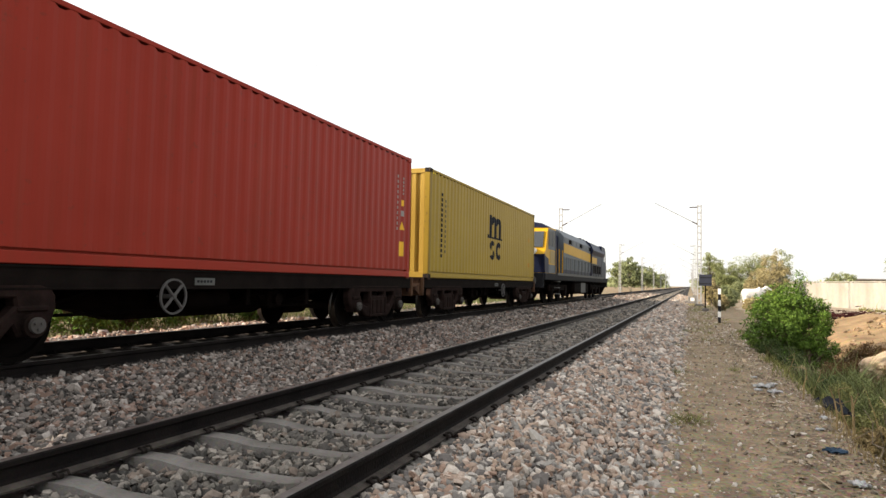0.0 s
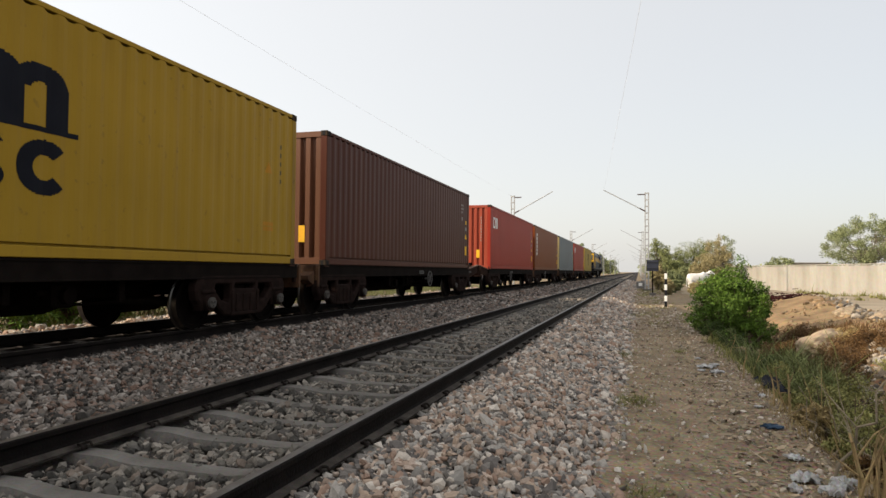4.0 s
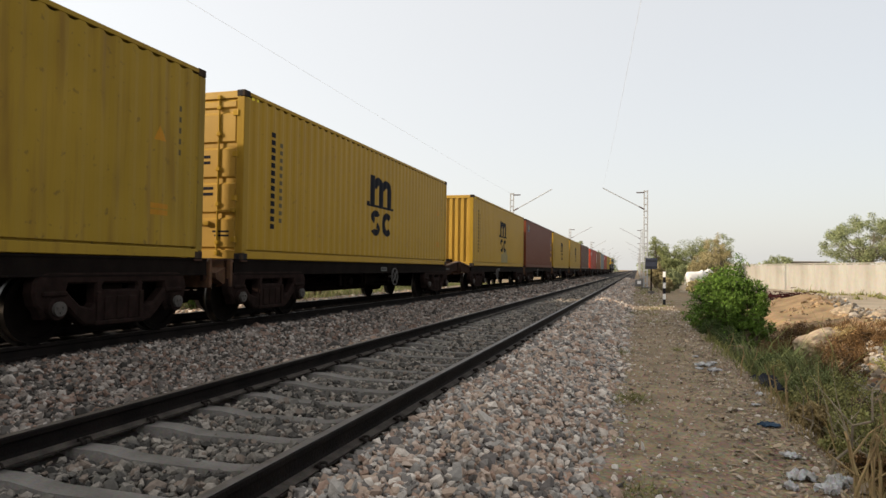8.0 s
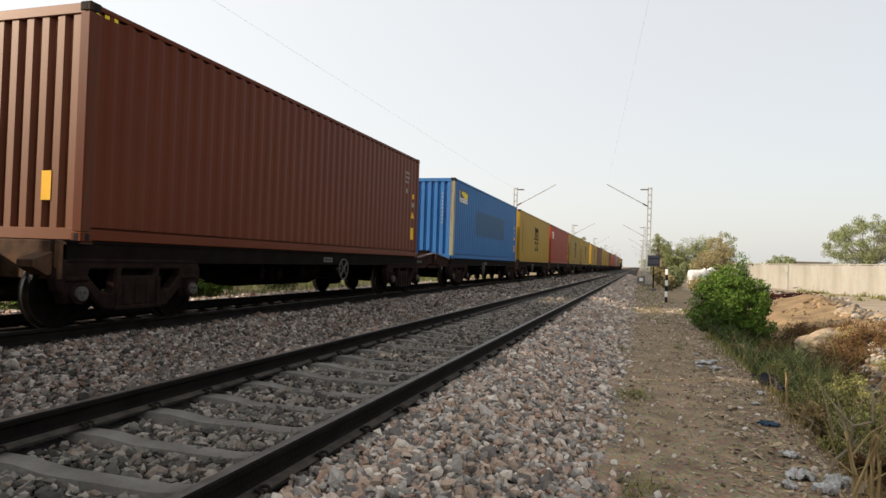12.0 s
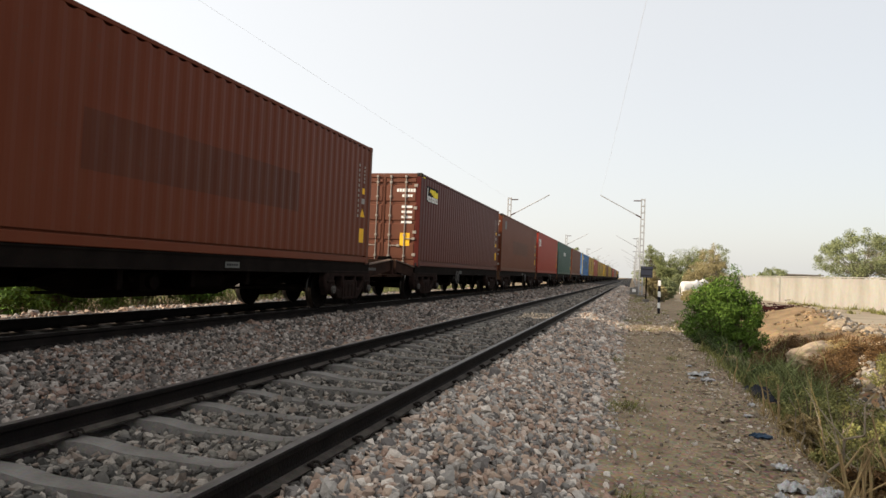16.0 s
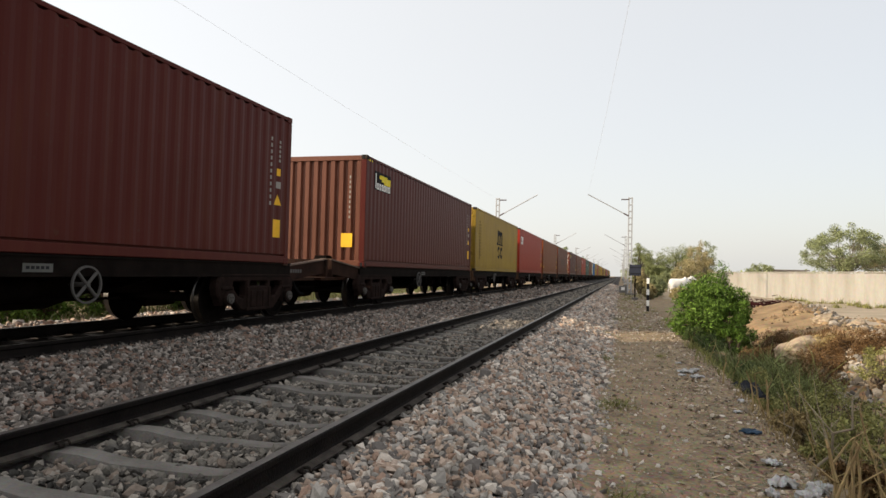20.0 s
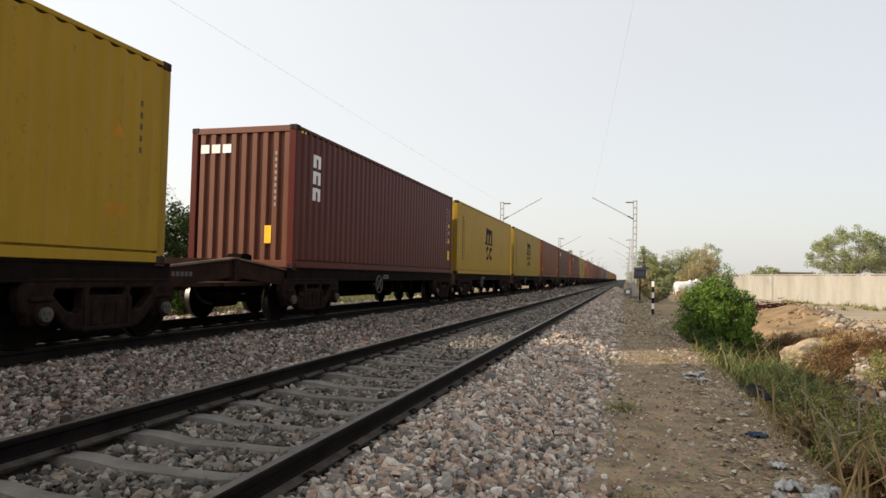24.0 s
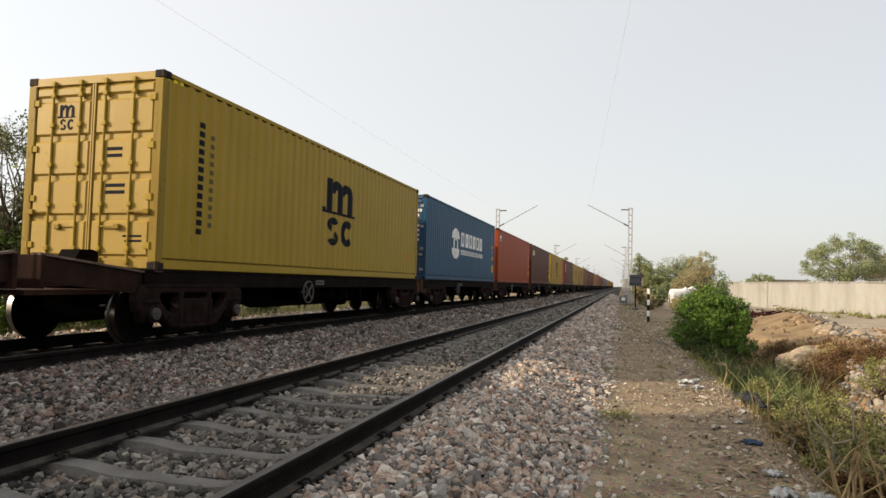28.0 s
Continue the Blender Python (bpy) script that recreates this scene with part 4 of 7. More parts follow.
def build_container(word, mat, rear, marks):
    words = {"carrier": "with a dark carrier mark", "initials": "with white initials", "banner": "with a black and yellow banner", "emblem": "with a white emblem and lettering", "upright": "with white upright lettering", "banner_faded": "with a banner and faded patch"}.get(marks, "with white code marks")
    end = sunlit_end_paint(mat)
    c = thing("shipping_container", f"{word} corrugated shipping container {words}", "container", "containers on the train")
    for s in (1, -1):
        ob = part("side_wall", GEO_SIDE, mat, c)
        if s < 0:
            ob.matrix_basis = pose(0, 0, 0, 0, 0, 180)
        ob = part("top_rail", GEO_TOP_RAIL, mat, c)
        ob.matrix_basis = pose(s * (W2 - 0.036), 0, 0)
        ob = part("bottom_rail", GEO_BOTTOM_RAIL, mat, c)
        ob.matrix_basis = pose(s * (W2 - 0.034), 0, 0, 0, 0, 0 if s > 0 else 180)
        for e in (1, -1):
            post_mat = CREAM_POST if (marks == "banner_faded" and e < 0) else RUSTY_POST.get(mat, mat)
            ob = part("corner_post", GEO_POST, post_mat, c)
            ob.matrix_basis = pose(s * (W2 - 0.079), e * (L2 - 0.079), 0)
            for z in (0, HC - 0.118):
                k = part("corner_casting", GEO_CASTING, M_CASTING if (z > 1 and e < 0) or mat in (GREY, BROWN_DARK, YELLOW, YELLOW_PALE, YELLOW_DIRTY) else mat, c)
                k.matrix_basis = pose(s * (W2 - 0.081), e * (L2 - 0.089), z)
                if e < 0 and s > 0:
                    a = part("slot", GEO_SLOT, M_BLACK, k)
                    a.matrix_basis = pose(0, -0.0895, 0.059)
                    a = part("slot", GEO_SLOT, M_BLACK, k)
                    a.matrix_basis = pose(0.0815, 0, 0.059, 0, 0, 90)
    part("roof", GEO_ROOF, mat, c)
    part("floor", GEO_FLOOR, M_STEEL_DARK, c)
    for e in (1, -1):
        turn = 0 if e < 0 else 180
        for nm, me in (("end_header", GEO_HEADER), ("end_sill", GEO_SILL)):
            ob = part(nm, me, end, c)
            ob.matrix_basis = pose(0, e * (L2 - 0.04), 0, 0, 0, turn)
        if e < 0 and rear == "doors":
            for s in (1, -1):
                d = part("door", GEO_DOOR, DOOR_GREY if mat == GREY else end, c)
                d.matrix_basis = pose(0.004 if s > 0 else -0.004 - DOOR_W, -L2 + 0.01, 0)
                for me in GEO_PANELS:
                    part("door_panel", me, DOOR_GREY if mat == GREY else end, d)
                for x in (0.22, 0.72) if s > 0 else (DOOR_W - 0.22, DOOR_W - 0.72):
                    r = part("lock_rod", GEO_ROD, M_ROD if mat not in (YELLOW, YELLOW_PALE, YELLOW_DIRTY) else mat, d)
                    r.matrix_basis = pose(x, -0.012, 0)
                    h = part("door_handle", GEO_HANDLE, M_ROD if mat not in (YELLOW, YELLOW_PALE, YELLOW_DIRTY) else RUSTY_POST[mat], d)
                    h.matrix_basis = pose(x, -0.02, 0.62 if x in (0.22, DOOR_W - 0.22) else 0.84, 0, 0, 0 if s > 0 else 180)
                for z in (0.35, 1.05, 1.8, 2.5):
                    h = part("hinge", GEO_HINGE, M_ROD if mat not in (YELLOW, YELLOW_PALE, YELLOW_DIRTY) else mat, d)
                    h.matrix_basis = pose(DOOR_W - 0.01 if s > 0 else 0.01, -0.004, z, 0, 0, 180 if s > 0 else 0)
        else:
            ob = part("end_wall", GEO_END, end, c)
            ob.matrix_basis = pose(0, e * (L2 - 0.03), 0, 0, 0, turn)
    # marks on the side towards the second track
    if marks == "carrier":
        mark("carrier", lambda: decal(carrier_mark(5.45, 0.72, 2.22, 1.62)), M_NAVY, c, "carrier_mark", "dark painted carrier mark")
        mark("carrier_name", lambda: decal(column(0.88, 0.15, 0.58, 2.39, 13)), M_NAVY, c, "name_column", "dark upright lettering")
        mark("carrier_second", lambda: decal(column(1.17, 0.11, 0.71, 2.25, 11, 0.45)), M_CODE_DARK, c, "second_column", "faint upright lettering")
        if rear == "doors":
            mark("carrier_door", lambda: end_decal(carrier_mark(-0.62, 2.08, 2.46, 0.30, 12), -L2 + 0.014), M_NAVY, c, "door_mark", "small dark carrier mark")
            mark("door_code", lambda: end_decal([(0.28, 0.55, 1.74 - 0.1 * k, 1.79 - 0.1 * k) for k in range(2)] + [(0.28, 0.62, 1.2 - 0.1 * k, 1.25 - 0.1 * k) for k in range(2)] + [(0.66, 0.95, 0.40, 0.43), (0.62, 0.95, 0.47, 0.50)], -L2 + 0.014), M_NAVY, c, "door_code", "small dark code lines")
    if marks == "initials":
        mark("initials", lambda: decal(scan([slab(0.60, 0.72, 1.88, 2.38), slab(0.60, 0.98, 2.28, 2.38), slab(0.60, 0.90, 1.88, 1.98), [(0.86, 1.88), (1.0, 1.88), (1.26, 2.37), (1.12, 2.37)], slab(1.14, 1.26, 1.88, 2.37), slab(1.38, 1.50, 1.88, 2.37)], 1.88, 2.38, 20)), M_WHITE, c, "initials_mark", "white painted device of bands and bars")
    if marks in ("banner", "banner_faded"):
        pale = marks == "banner_faded"
        mark("banner" + marks, lambda: decal([(0.60, 1.86, 2.08, 2.58)]), M_BLACK if not pale else M_BANNER_PALE, c, "banner", "dark rectangular banner")
        ob = Geo()
        for y0, y1, z0, z1 in [(0.95, 1.84, 2.40 + 0.0, 2.47), (1.15, 1.84, 2.34, 2.40), (1.35, 1.84, 2.28, 2.34), (1.0, 1.6, 2.47, 2.51)]:
            ys = [y0 - L2] + [b for b in BREAK_Y if y0 - L2 < b < y1 - L2] + [y1 - L2]
            v = []
            for y in ys:
                x = W2 - 0.012 + wave_depth(y) + 0.006
                v += [(x, y, z0), (x, y, z1)]
            ob.add(v, [(2 * i, 2 * i + 2, 2 * i + 3, 2 * i + 1) for i in range(len(ys) - 1)])
        if "beam" not in MARK_CACHE:
            MARK_CACHE["beam"] = as_mesh(ob, M_BANNER_YELLOW, fix=False)
        part("beam_stripe", MARK_CACHE["beam"], M_BANNER_YELLOW, c, "yellow stripe on the banner")

        def bars():
            g = decal([(0.66, 0.76, 2.12, 2.52)] + lettering(0.80, 1.84, 2.10, 2.27, 6))
            g.v = [(x + 0.004, y, z) for x, y, z in g.v]
            return g
        mark("banner_bars", bars, M_WHITE, c, "banner_lettering", "white lettering as plain blocks")
        if pale:
            mark("faded", lambda: decal([(3.25, 9.0, 0.98, 1.98)]), FADED_BLUE, c, "overpainted_patch", "darker overpainted patch")
        if rear == "ribbed" and not pale:
            mark("end_caution", lambda: end_decal([(0.62, 0.86, 0.50, 0.86)], -L2 + 0.028), M_STICKER, c, "caution_sticker", "yellow caution sticker")
    if marks in ("badge", "badge_faded", "badge_white"):
        white = marks == "badge_white"
        mark("badge" + marks, lambda: decal([(0.80, 1.26, 2.16, 2.58)] if not white else disc_rows(0.75, 2.46, 0.22, 0.10, 6) + lettering(0.45, 1.05, 2.24, 2.31, 6)), M_WHITE if white else M_GREY_PAINT, c, "badge", "small pale badge")
        if marks == "badge":
            def swoosh():
                g = decal([(0.84, 1.22, 2.20, 2.54)])
                g.v = [(x + 0.004, y, z) for x, y, z in g.v]
                return g
            mark("swoosh", swoosh, M_BADGE_BLUE, c, "badge_field", "dark blue field on the badge")

            def curve():
                g = decal(scan([band(1.16, 2.34, 0.26, 0.16, 0.07, 95, 200), band(1.2, 2.26, 0.22, 0.12, 0.05, 80, 180)], 2.22, 2.52, 12))
                g.v = [(x + 0.008, y, z) for x, y, z in g.v]
                return g
            mark("badge_curve", curve, M_BANNER_YELLOW, c, "badge_curve", "yellow curved bands on the badge")
        if marks == "badge_faded":
            mark("faded_brown", lambda: decal([(3.3, 8.6, 0.95, 1.7)]), FADED_BROWN, c, "overpainted_patch", "darker overpainted patch")
    if marks == "upright":
        mark("upright", lambda: decal(glyph_column(0.80, 0.36, 0.96, 2.45, 6)), M_WHITE, c, "upright_lettering", "white upright lettering as blocks")
    if marks == "upright_small":
        mark("upright_small", lambda: decal(glyph_column(0.80, 0.34, 1.45, 2.50, 3)), M_WHITE, c, "upright_lettering", "white upright lettering as blocks")
        mark("end_letters", lambda: end_decal([(-1.0 + 0.26 * k, -0.80 + 0.26 * k, 2.36, 2.54) for k in range(3)], -L2 + 0.026), M_WHITE, c, "end_lettering", "white lettering as blocks")
    if marks == "word":
        mark("word", lambda: decal(lettering(4.6, 6.6, 1.75, 2.05, 5)), M_WHITE, c, "lettering", "white lettering as blocks")
    if marks == "emblem":
        mark("emblem", lambda: decal(disc_rows(4.1, 1.68, 0.64, 0.40, 28)[14:] + [(3.72, 3.92, 1.28, 1.62), (4.28, 4.48, 1.28, 1.62)] + disc_rows(4.1, 1.28, 0.64, 0.40, 28)[:14] + [(3.8, 4.4, 1.62, 1.67)]), M_WHITE, c, "emblem", "white round emblem")
        mark("emblem_name", lambda: decal(lettering(5.0, 9.3, 1.42, 2.0, 6) + lettering(5.0, 9.3, 1.08, 1.28, 15)), M_WHITE, c, "emblem_lettering", "white lettering as plain blocks")
    if marks == "codes":
        mark("codes", lambda: decal([(11.05 + 0.10 * k, 11.11 + 0.10 * k, 2.34 - 0.13 * r, 2.41 - 0.13 * r) for r in range(3) for k in range(4 - r // 2)] + [(11.15, 11.24, 1.80, 1.93)]), M_CODE, c, "code_lines", "white code lines")
    if marks != "codes" and mat in (RED, RED_DARK, MAROON, BROWN, RUST_RED, RED_BROWN, BROWN_DARK, ORANGE_BROWN, ORANGE, BLUE, BLUE_DARK, GREEN):
        mark("number_column", lambda: decal(column(11.44, 0.045, 1.10, 2.44, 11, 0.42) + column(11.74, 0.05, 1.95, 2.40, 5, 0.4)), M_CODE, c, "number_column", "white upright code bars")
        mark("sticker", lambda: decal([(11.58, 11.84, 0.50, 0.84)]), M_STICKER, c, "warning_sticker", "yellow warning sticker")
        if rear == "ribbed":
            mark("end_codes", lambda: end_decal([(0.745, 0.785, 1.25 + 0.13 * k, 1.32 + 0.13 * k) for k in range(9)], -L2 + 0.028), M_CODE, c, "end_code", "white upright code bars")
    if mat in (YELLOW, YELLOW_PALE, YELLOW_DIRTY):
        mark("side_triangle", lambda: decal(scan([[(11.12, 1.64), (11.36, 1.64), (11.22, 1.84)]], 1.64, 1.84, 9)), M_STICKER_FADED, c, "warning_triangle", "orange warning triangle")
        mark("side_caution", lambda: decal([(11.08, 11.42, 0.60, 0.67), (11.08, 11.42, 0.69, 0.76)]), M_STICKER_FADED, c, "caution_sticker", "faded orange caution sticker")
        mark("side_code", lambda: decal(column(11.62, 0.05, 1.5, 2.3, 5, 0.5)), M_CODE_DARK, c, "code_column", "faint dark upright code bars")
    else:
        mark("red_triangle", lambda: decal(scan([[(11.60, 1.12), (11.86, 1.12), (11.72, 1.32)]], 1.12, 1.32, 8) + [(11.68, 11.80, 1.68, 1.82)]), M_STICKER, c, "warning_triangle", "yellow warning triangle and plate")
        mark("white_plate", lambda: decal([(11.66, 11.82, 1.44, 1.57)]), M_CODE, c, "white_plate", "small white plate")
        if rear == "ribbed" and mat != BLUE:
            mark("rib_caution", lambda: end_decal([(0.55, 0.70, 0.50, 0.86)], -L2 + 0.026), M_STICKER, c, "caution_sticker", "yellow caution sticker")
    if marks == "sticker":
        mark("rear_sticker", lambda: decal([(0.40, 0.64, 0.48, 0.70)]), M_STICKER, c, "warning_sticker", "yellow warning sticker")
    if rear == "doors" and mat not in (YELLOW, YELLOW_PALE, YELLOW_DIRTY, GREY):
        mark("door_caution", lambda: end_decal([(0.58, 0.90, 0.62, 1.02)], -L2 + 0.014), M_STICKER, c, "caution_sticker", "yellow caution sticker")
        mark("door_white", lambda: end_decal([(0.42 + 0.09 * k, 0.49 + 0.09 * k, 2.30, 2.40) for k in range(7)] + [(0.60 + 0.09 * k, 0.67 + 0.09 * k, 2.14, 2.22) for k in range(4)] + [(0.60, 0.95, 1.80 - 0.16 * k, 1.87 - 0.16 * k) for k in range(4)], -L2 + 0.014), M_WHITE, c, "door_code", "white code lines")
    if mat in (YELLOW, YELLOW_PALE, YELLOW_DIRTY, MAROON, BROWN):
        mark("chevrons", lambda: decal([(0.10 + 0.14 * k, 0.17 + 0.14 * k, HC - 0.13, HC - 0.085) for k in range(3)]), M_BANNER_YELLOW, c, "height_stripes", "yellow and black height stripes")
    if marks == "codes":
        mark("sticker", lambda: decal([(11.58, 11.84, 0.50, 0.84)]), M_STICKER, c, "warning_sticker", "yellow warning sticker")
    return c


CONTAINERS = [build_container(*b) for b in BOXES]
mark("patch", lambda: decal([(5.75, 7.35, 0.19, 0.62), (6.3, 7.1, 0.62, 0.85)]), PATCHED, CONTAINERS[9], "overpainted_patch", "grey overpainted patch")
# rear of each box along the train at 0 s
REAR = [15.63, 2.23, -10.90, -24.27, -37.33, -53.43, -66.91, -80.18, -93.37, -106.43, -122.50, -135.72, -148.94, -162.24, -175.52, -191.63, -205.14, -218.22, -231.26, -244.43, -260.57, -273.85, -287.03, -300.27, -313.40, -329.53, -342.92, -356.28, -369.61, -382.60, -398.51, -411.88, -425.14, -438.40, -451.57, -467.77]


# ---- train: flat wagons ----
def cast_plate(outer, holes, x0, x1, b):
    """A cast plate across x: an outline (y, z) with openings through it, its front edges bevelled by b."""
    def turn_way(loop, want):
        area = sum(p[0] * q[1] - q[0] * p[1] for p, q in zip(loop, loop[1:] + loop[:1]))
        return loop if (area > 0) == want else loop[::-1]

    def inset(loop, d):
        out = []
        for p, q, r in zip(loop[-1:] + loop[:-1], loop, loop[1:] + loop[:1]):
            e, f = (Vector(q) - Vector(p)).normalized(), (Vector(r) - Vector(q)).normalized()
            m = Vector((-e.y - f.y, e.x + f.x)).normalized()
            out.append(tuple(Vector(q) + m * d))
        return out
    loops = [turn_way(list(outer), True)] + [turn_way(list(h), False) for h in holes]
    g = Geo()
    for x, rim, flip in ((x1, [inset(h, b) for h in loops], False), (x0, loops, True)):
        flat = [p for h in rim for p in h]
        tri = geometry.tessellate_polygon([[Vector((p[0], p[1], 0)) for p in h] for h in rim])
        g.add([(x, p[0], p[1]) for p in flat], [t[::-1] if flip else t for t in tri])
    for h in loops:
        n, small = len(h), inset(h, b)
        rows = [(x0, h), (x1 - b, h), (x1, small)]
        g.add([(x, p[0], p[1]) for x, r in rows for p in r], [(k * n + i, k * n + (i + 1) % n, (k + 1) * n + (i + 1) % n, (k + 1) * n + i) for k in range(2) for i in range(n)])
    return g


def bogie_shapes():
    s = {}
    # cast side frame, seen from outside; y along, z up: a rounded plate with two slanting openings and a bolster slot
    outer = []
    for k in (-1, 1):
        half = [(0.30, 0.17), (0.55, 0.19), (0.70, 0.30), (0.80, 0.42), (0.86, 0.30), (1.14, 0.30), (1.18, 0.40), (1.24, 0.46), (1.28, 0.60), (1.27, 0.72), (1.21, 0.81), (1.08, 0.85)]
        outer += [(k * y, z) for y, z in (half if k > 0 else half[::-1])]
    holes = [[(k * y, z) for y, z in ((0.40, 0.70), (0.80, 0.70), (0.82, 0.62), (0.62, 0.44), (0.46, 0.40), (0.40, 0.46))] for k in (-1, 1)]
    holes.append([(-0.27, 0.70), (0.27, 0.70), (0.29, 0.66), (0.27, 0.62), (-0.27, 0.62), (-0.29, 0.66)])
    g = cast_plate(outer, holes, -0.06, 0.09, 0.028)
    for k in (-1, 1):
        g.tube((0.07, k * 1.0, 0.42), (0.15, k * 1.0, 0.42), 0.13, 14)
        g.box(0.085, 0.115, k * 0.36 - 0.035, k * 0.36 + 0.035, 0.22, 0.60, 0.01)
        g.box(0.07, 0.12, k * 1.0 - 0.17, k * 1.0 + 0.17, 0.56, 0.62, 0.015)
    for q in (-0.2, 0.0, 0.2):
        g.box(0.085, 0.11, q - 0.07, q + 0.07, 0.24, 0.54, 0.02)
    g.box(0.08, 0.12, -0.42, 0.42, 0.18, 0.24, 0.012)
    s["side_frame"] = as_mesh(g, M_BOGIE)
    g = Geo()
    n, prof = 14, [(0.23, 0.30)] + [(0.25 if k % 2 else 0.19, 0.31 + 0.02 * k) for k in range(11)] + [(0.2, 0.53)]
    v = [(0.28 * r * math.cos(2 * math.pi * i / n), r * math.sin(2 * math.pi * i / n), z) for r, z in prof for i in range(n)]
    g.add(v, [(q * n + i, q * n + (i + 1) % n, (q + 1) * n + (i + 1) % n, (q + 1) * n + i) for q in range(len(prof) - 1) for i in range(n)])
    s["spring"] = as_mesh(g, M_STEEL_DARK)
    s["cap"] = as_mesh(Geo().tube((0, 0, 0), (0.05, 0, 0), 0.085, 12).tube((0.05, 0.035, 0.02), (0.068, 0.035, 0.02), 0.018, 6).tube((0.05, -0.035, 0.02), (0.068, -0.035, 0.02), 0.018, 6).tube((0.05, 0, -0.04), (0.068, 0, -0.04), 0.018, 6), M_GREY_PAINT, smooth=True)
    s["bolster"] = as_mesh(Geo().box(-1.05, 1.05, -0.20, 0.20, 0.50, 0.70, 0.03).tube((0, 0, 0.68), (0, 0, 0.80), 0.22, 16), M_STEEL_DARK)
    # wheelset about its own axis
    g = Geo()
    R = 0.42
    for k in (-1, 1):
        x = k * (GAUGE / 2)
        prof = [(0.0, R + 0.028), (0.028, R + 0.026), (0.036, R), (0.127, R - 0.004), (0.127, R - 0.07), (0.085, R - 0.085), (0.07, 0.17), (0.12, 0.13), (0.12, 0.08)]
        n = 28
        v, f = [], []
        for i in range(n):
            a = 2 * math.pi * i / n
            for dx, r in prof:
                v.append((x + k * (dx - 0.03), r * math.cos(a), r * math.sin(a)))
        m = len(prof)
        for i in range(n):
            j = (i + 1) % n
            f += [(i * m + q, i * m + q + 1, j * m + q + 1, j * m + q) for q in range(m - 1)]
            f.append((i * m, j * m, j * m + m - 1, i * m + m - 1))
        g.add(v, f)
    g.tube((-1.1, 0, 0), (1.1, 0, 0), 0.08, 12)
    me = as_mesh(g, M_WHEEL, smooth=True)
    me.materials.append(M_TREAD)
    for p in me.polygons:
        rr = math.hypot(p.center.y, p.center.z)
        if rr > R - 0.01:
            p.material_index = 1
    s["wheelset"] = me
    return s


BOGIE = bogie_shapes()
WHEELSETS = []


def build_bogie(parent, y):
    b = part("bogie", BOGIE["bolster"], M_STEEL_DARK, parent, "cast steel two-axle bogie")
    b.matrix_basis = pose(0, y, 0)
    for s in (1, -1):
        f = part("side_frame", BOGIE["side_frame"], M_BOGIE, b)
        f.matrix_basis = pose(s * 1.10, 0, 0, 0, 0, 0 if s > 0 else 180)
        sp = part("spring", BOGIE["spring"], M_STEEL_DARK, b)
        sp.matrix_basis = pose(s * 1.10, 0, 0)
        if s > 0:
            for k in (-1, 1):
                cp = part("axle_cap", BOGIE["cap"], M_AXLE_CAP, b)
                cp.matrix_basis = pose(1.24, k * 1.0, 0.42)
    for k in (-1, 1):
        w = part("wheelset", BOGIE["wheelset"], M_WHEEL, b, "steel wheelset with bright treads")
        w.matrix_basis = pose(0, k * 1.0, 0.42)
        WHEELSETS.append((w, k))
    return b


def top_flange(k, length, top):
    """The sloping plate along the top of a platform's side."""
    return Geo().prism([(6.25, top - 0.012), (6.25, top - 0.04), (6.25 + length, top - 0.02 + 0.09 * length), (6.25 + length, top + 0.008 + 0.09 * length)], "x", min(k * 1.17, k * 1.04), max(k * 1.17, k * 1.04))


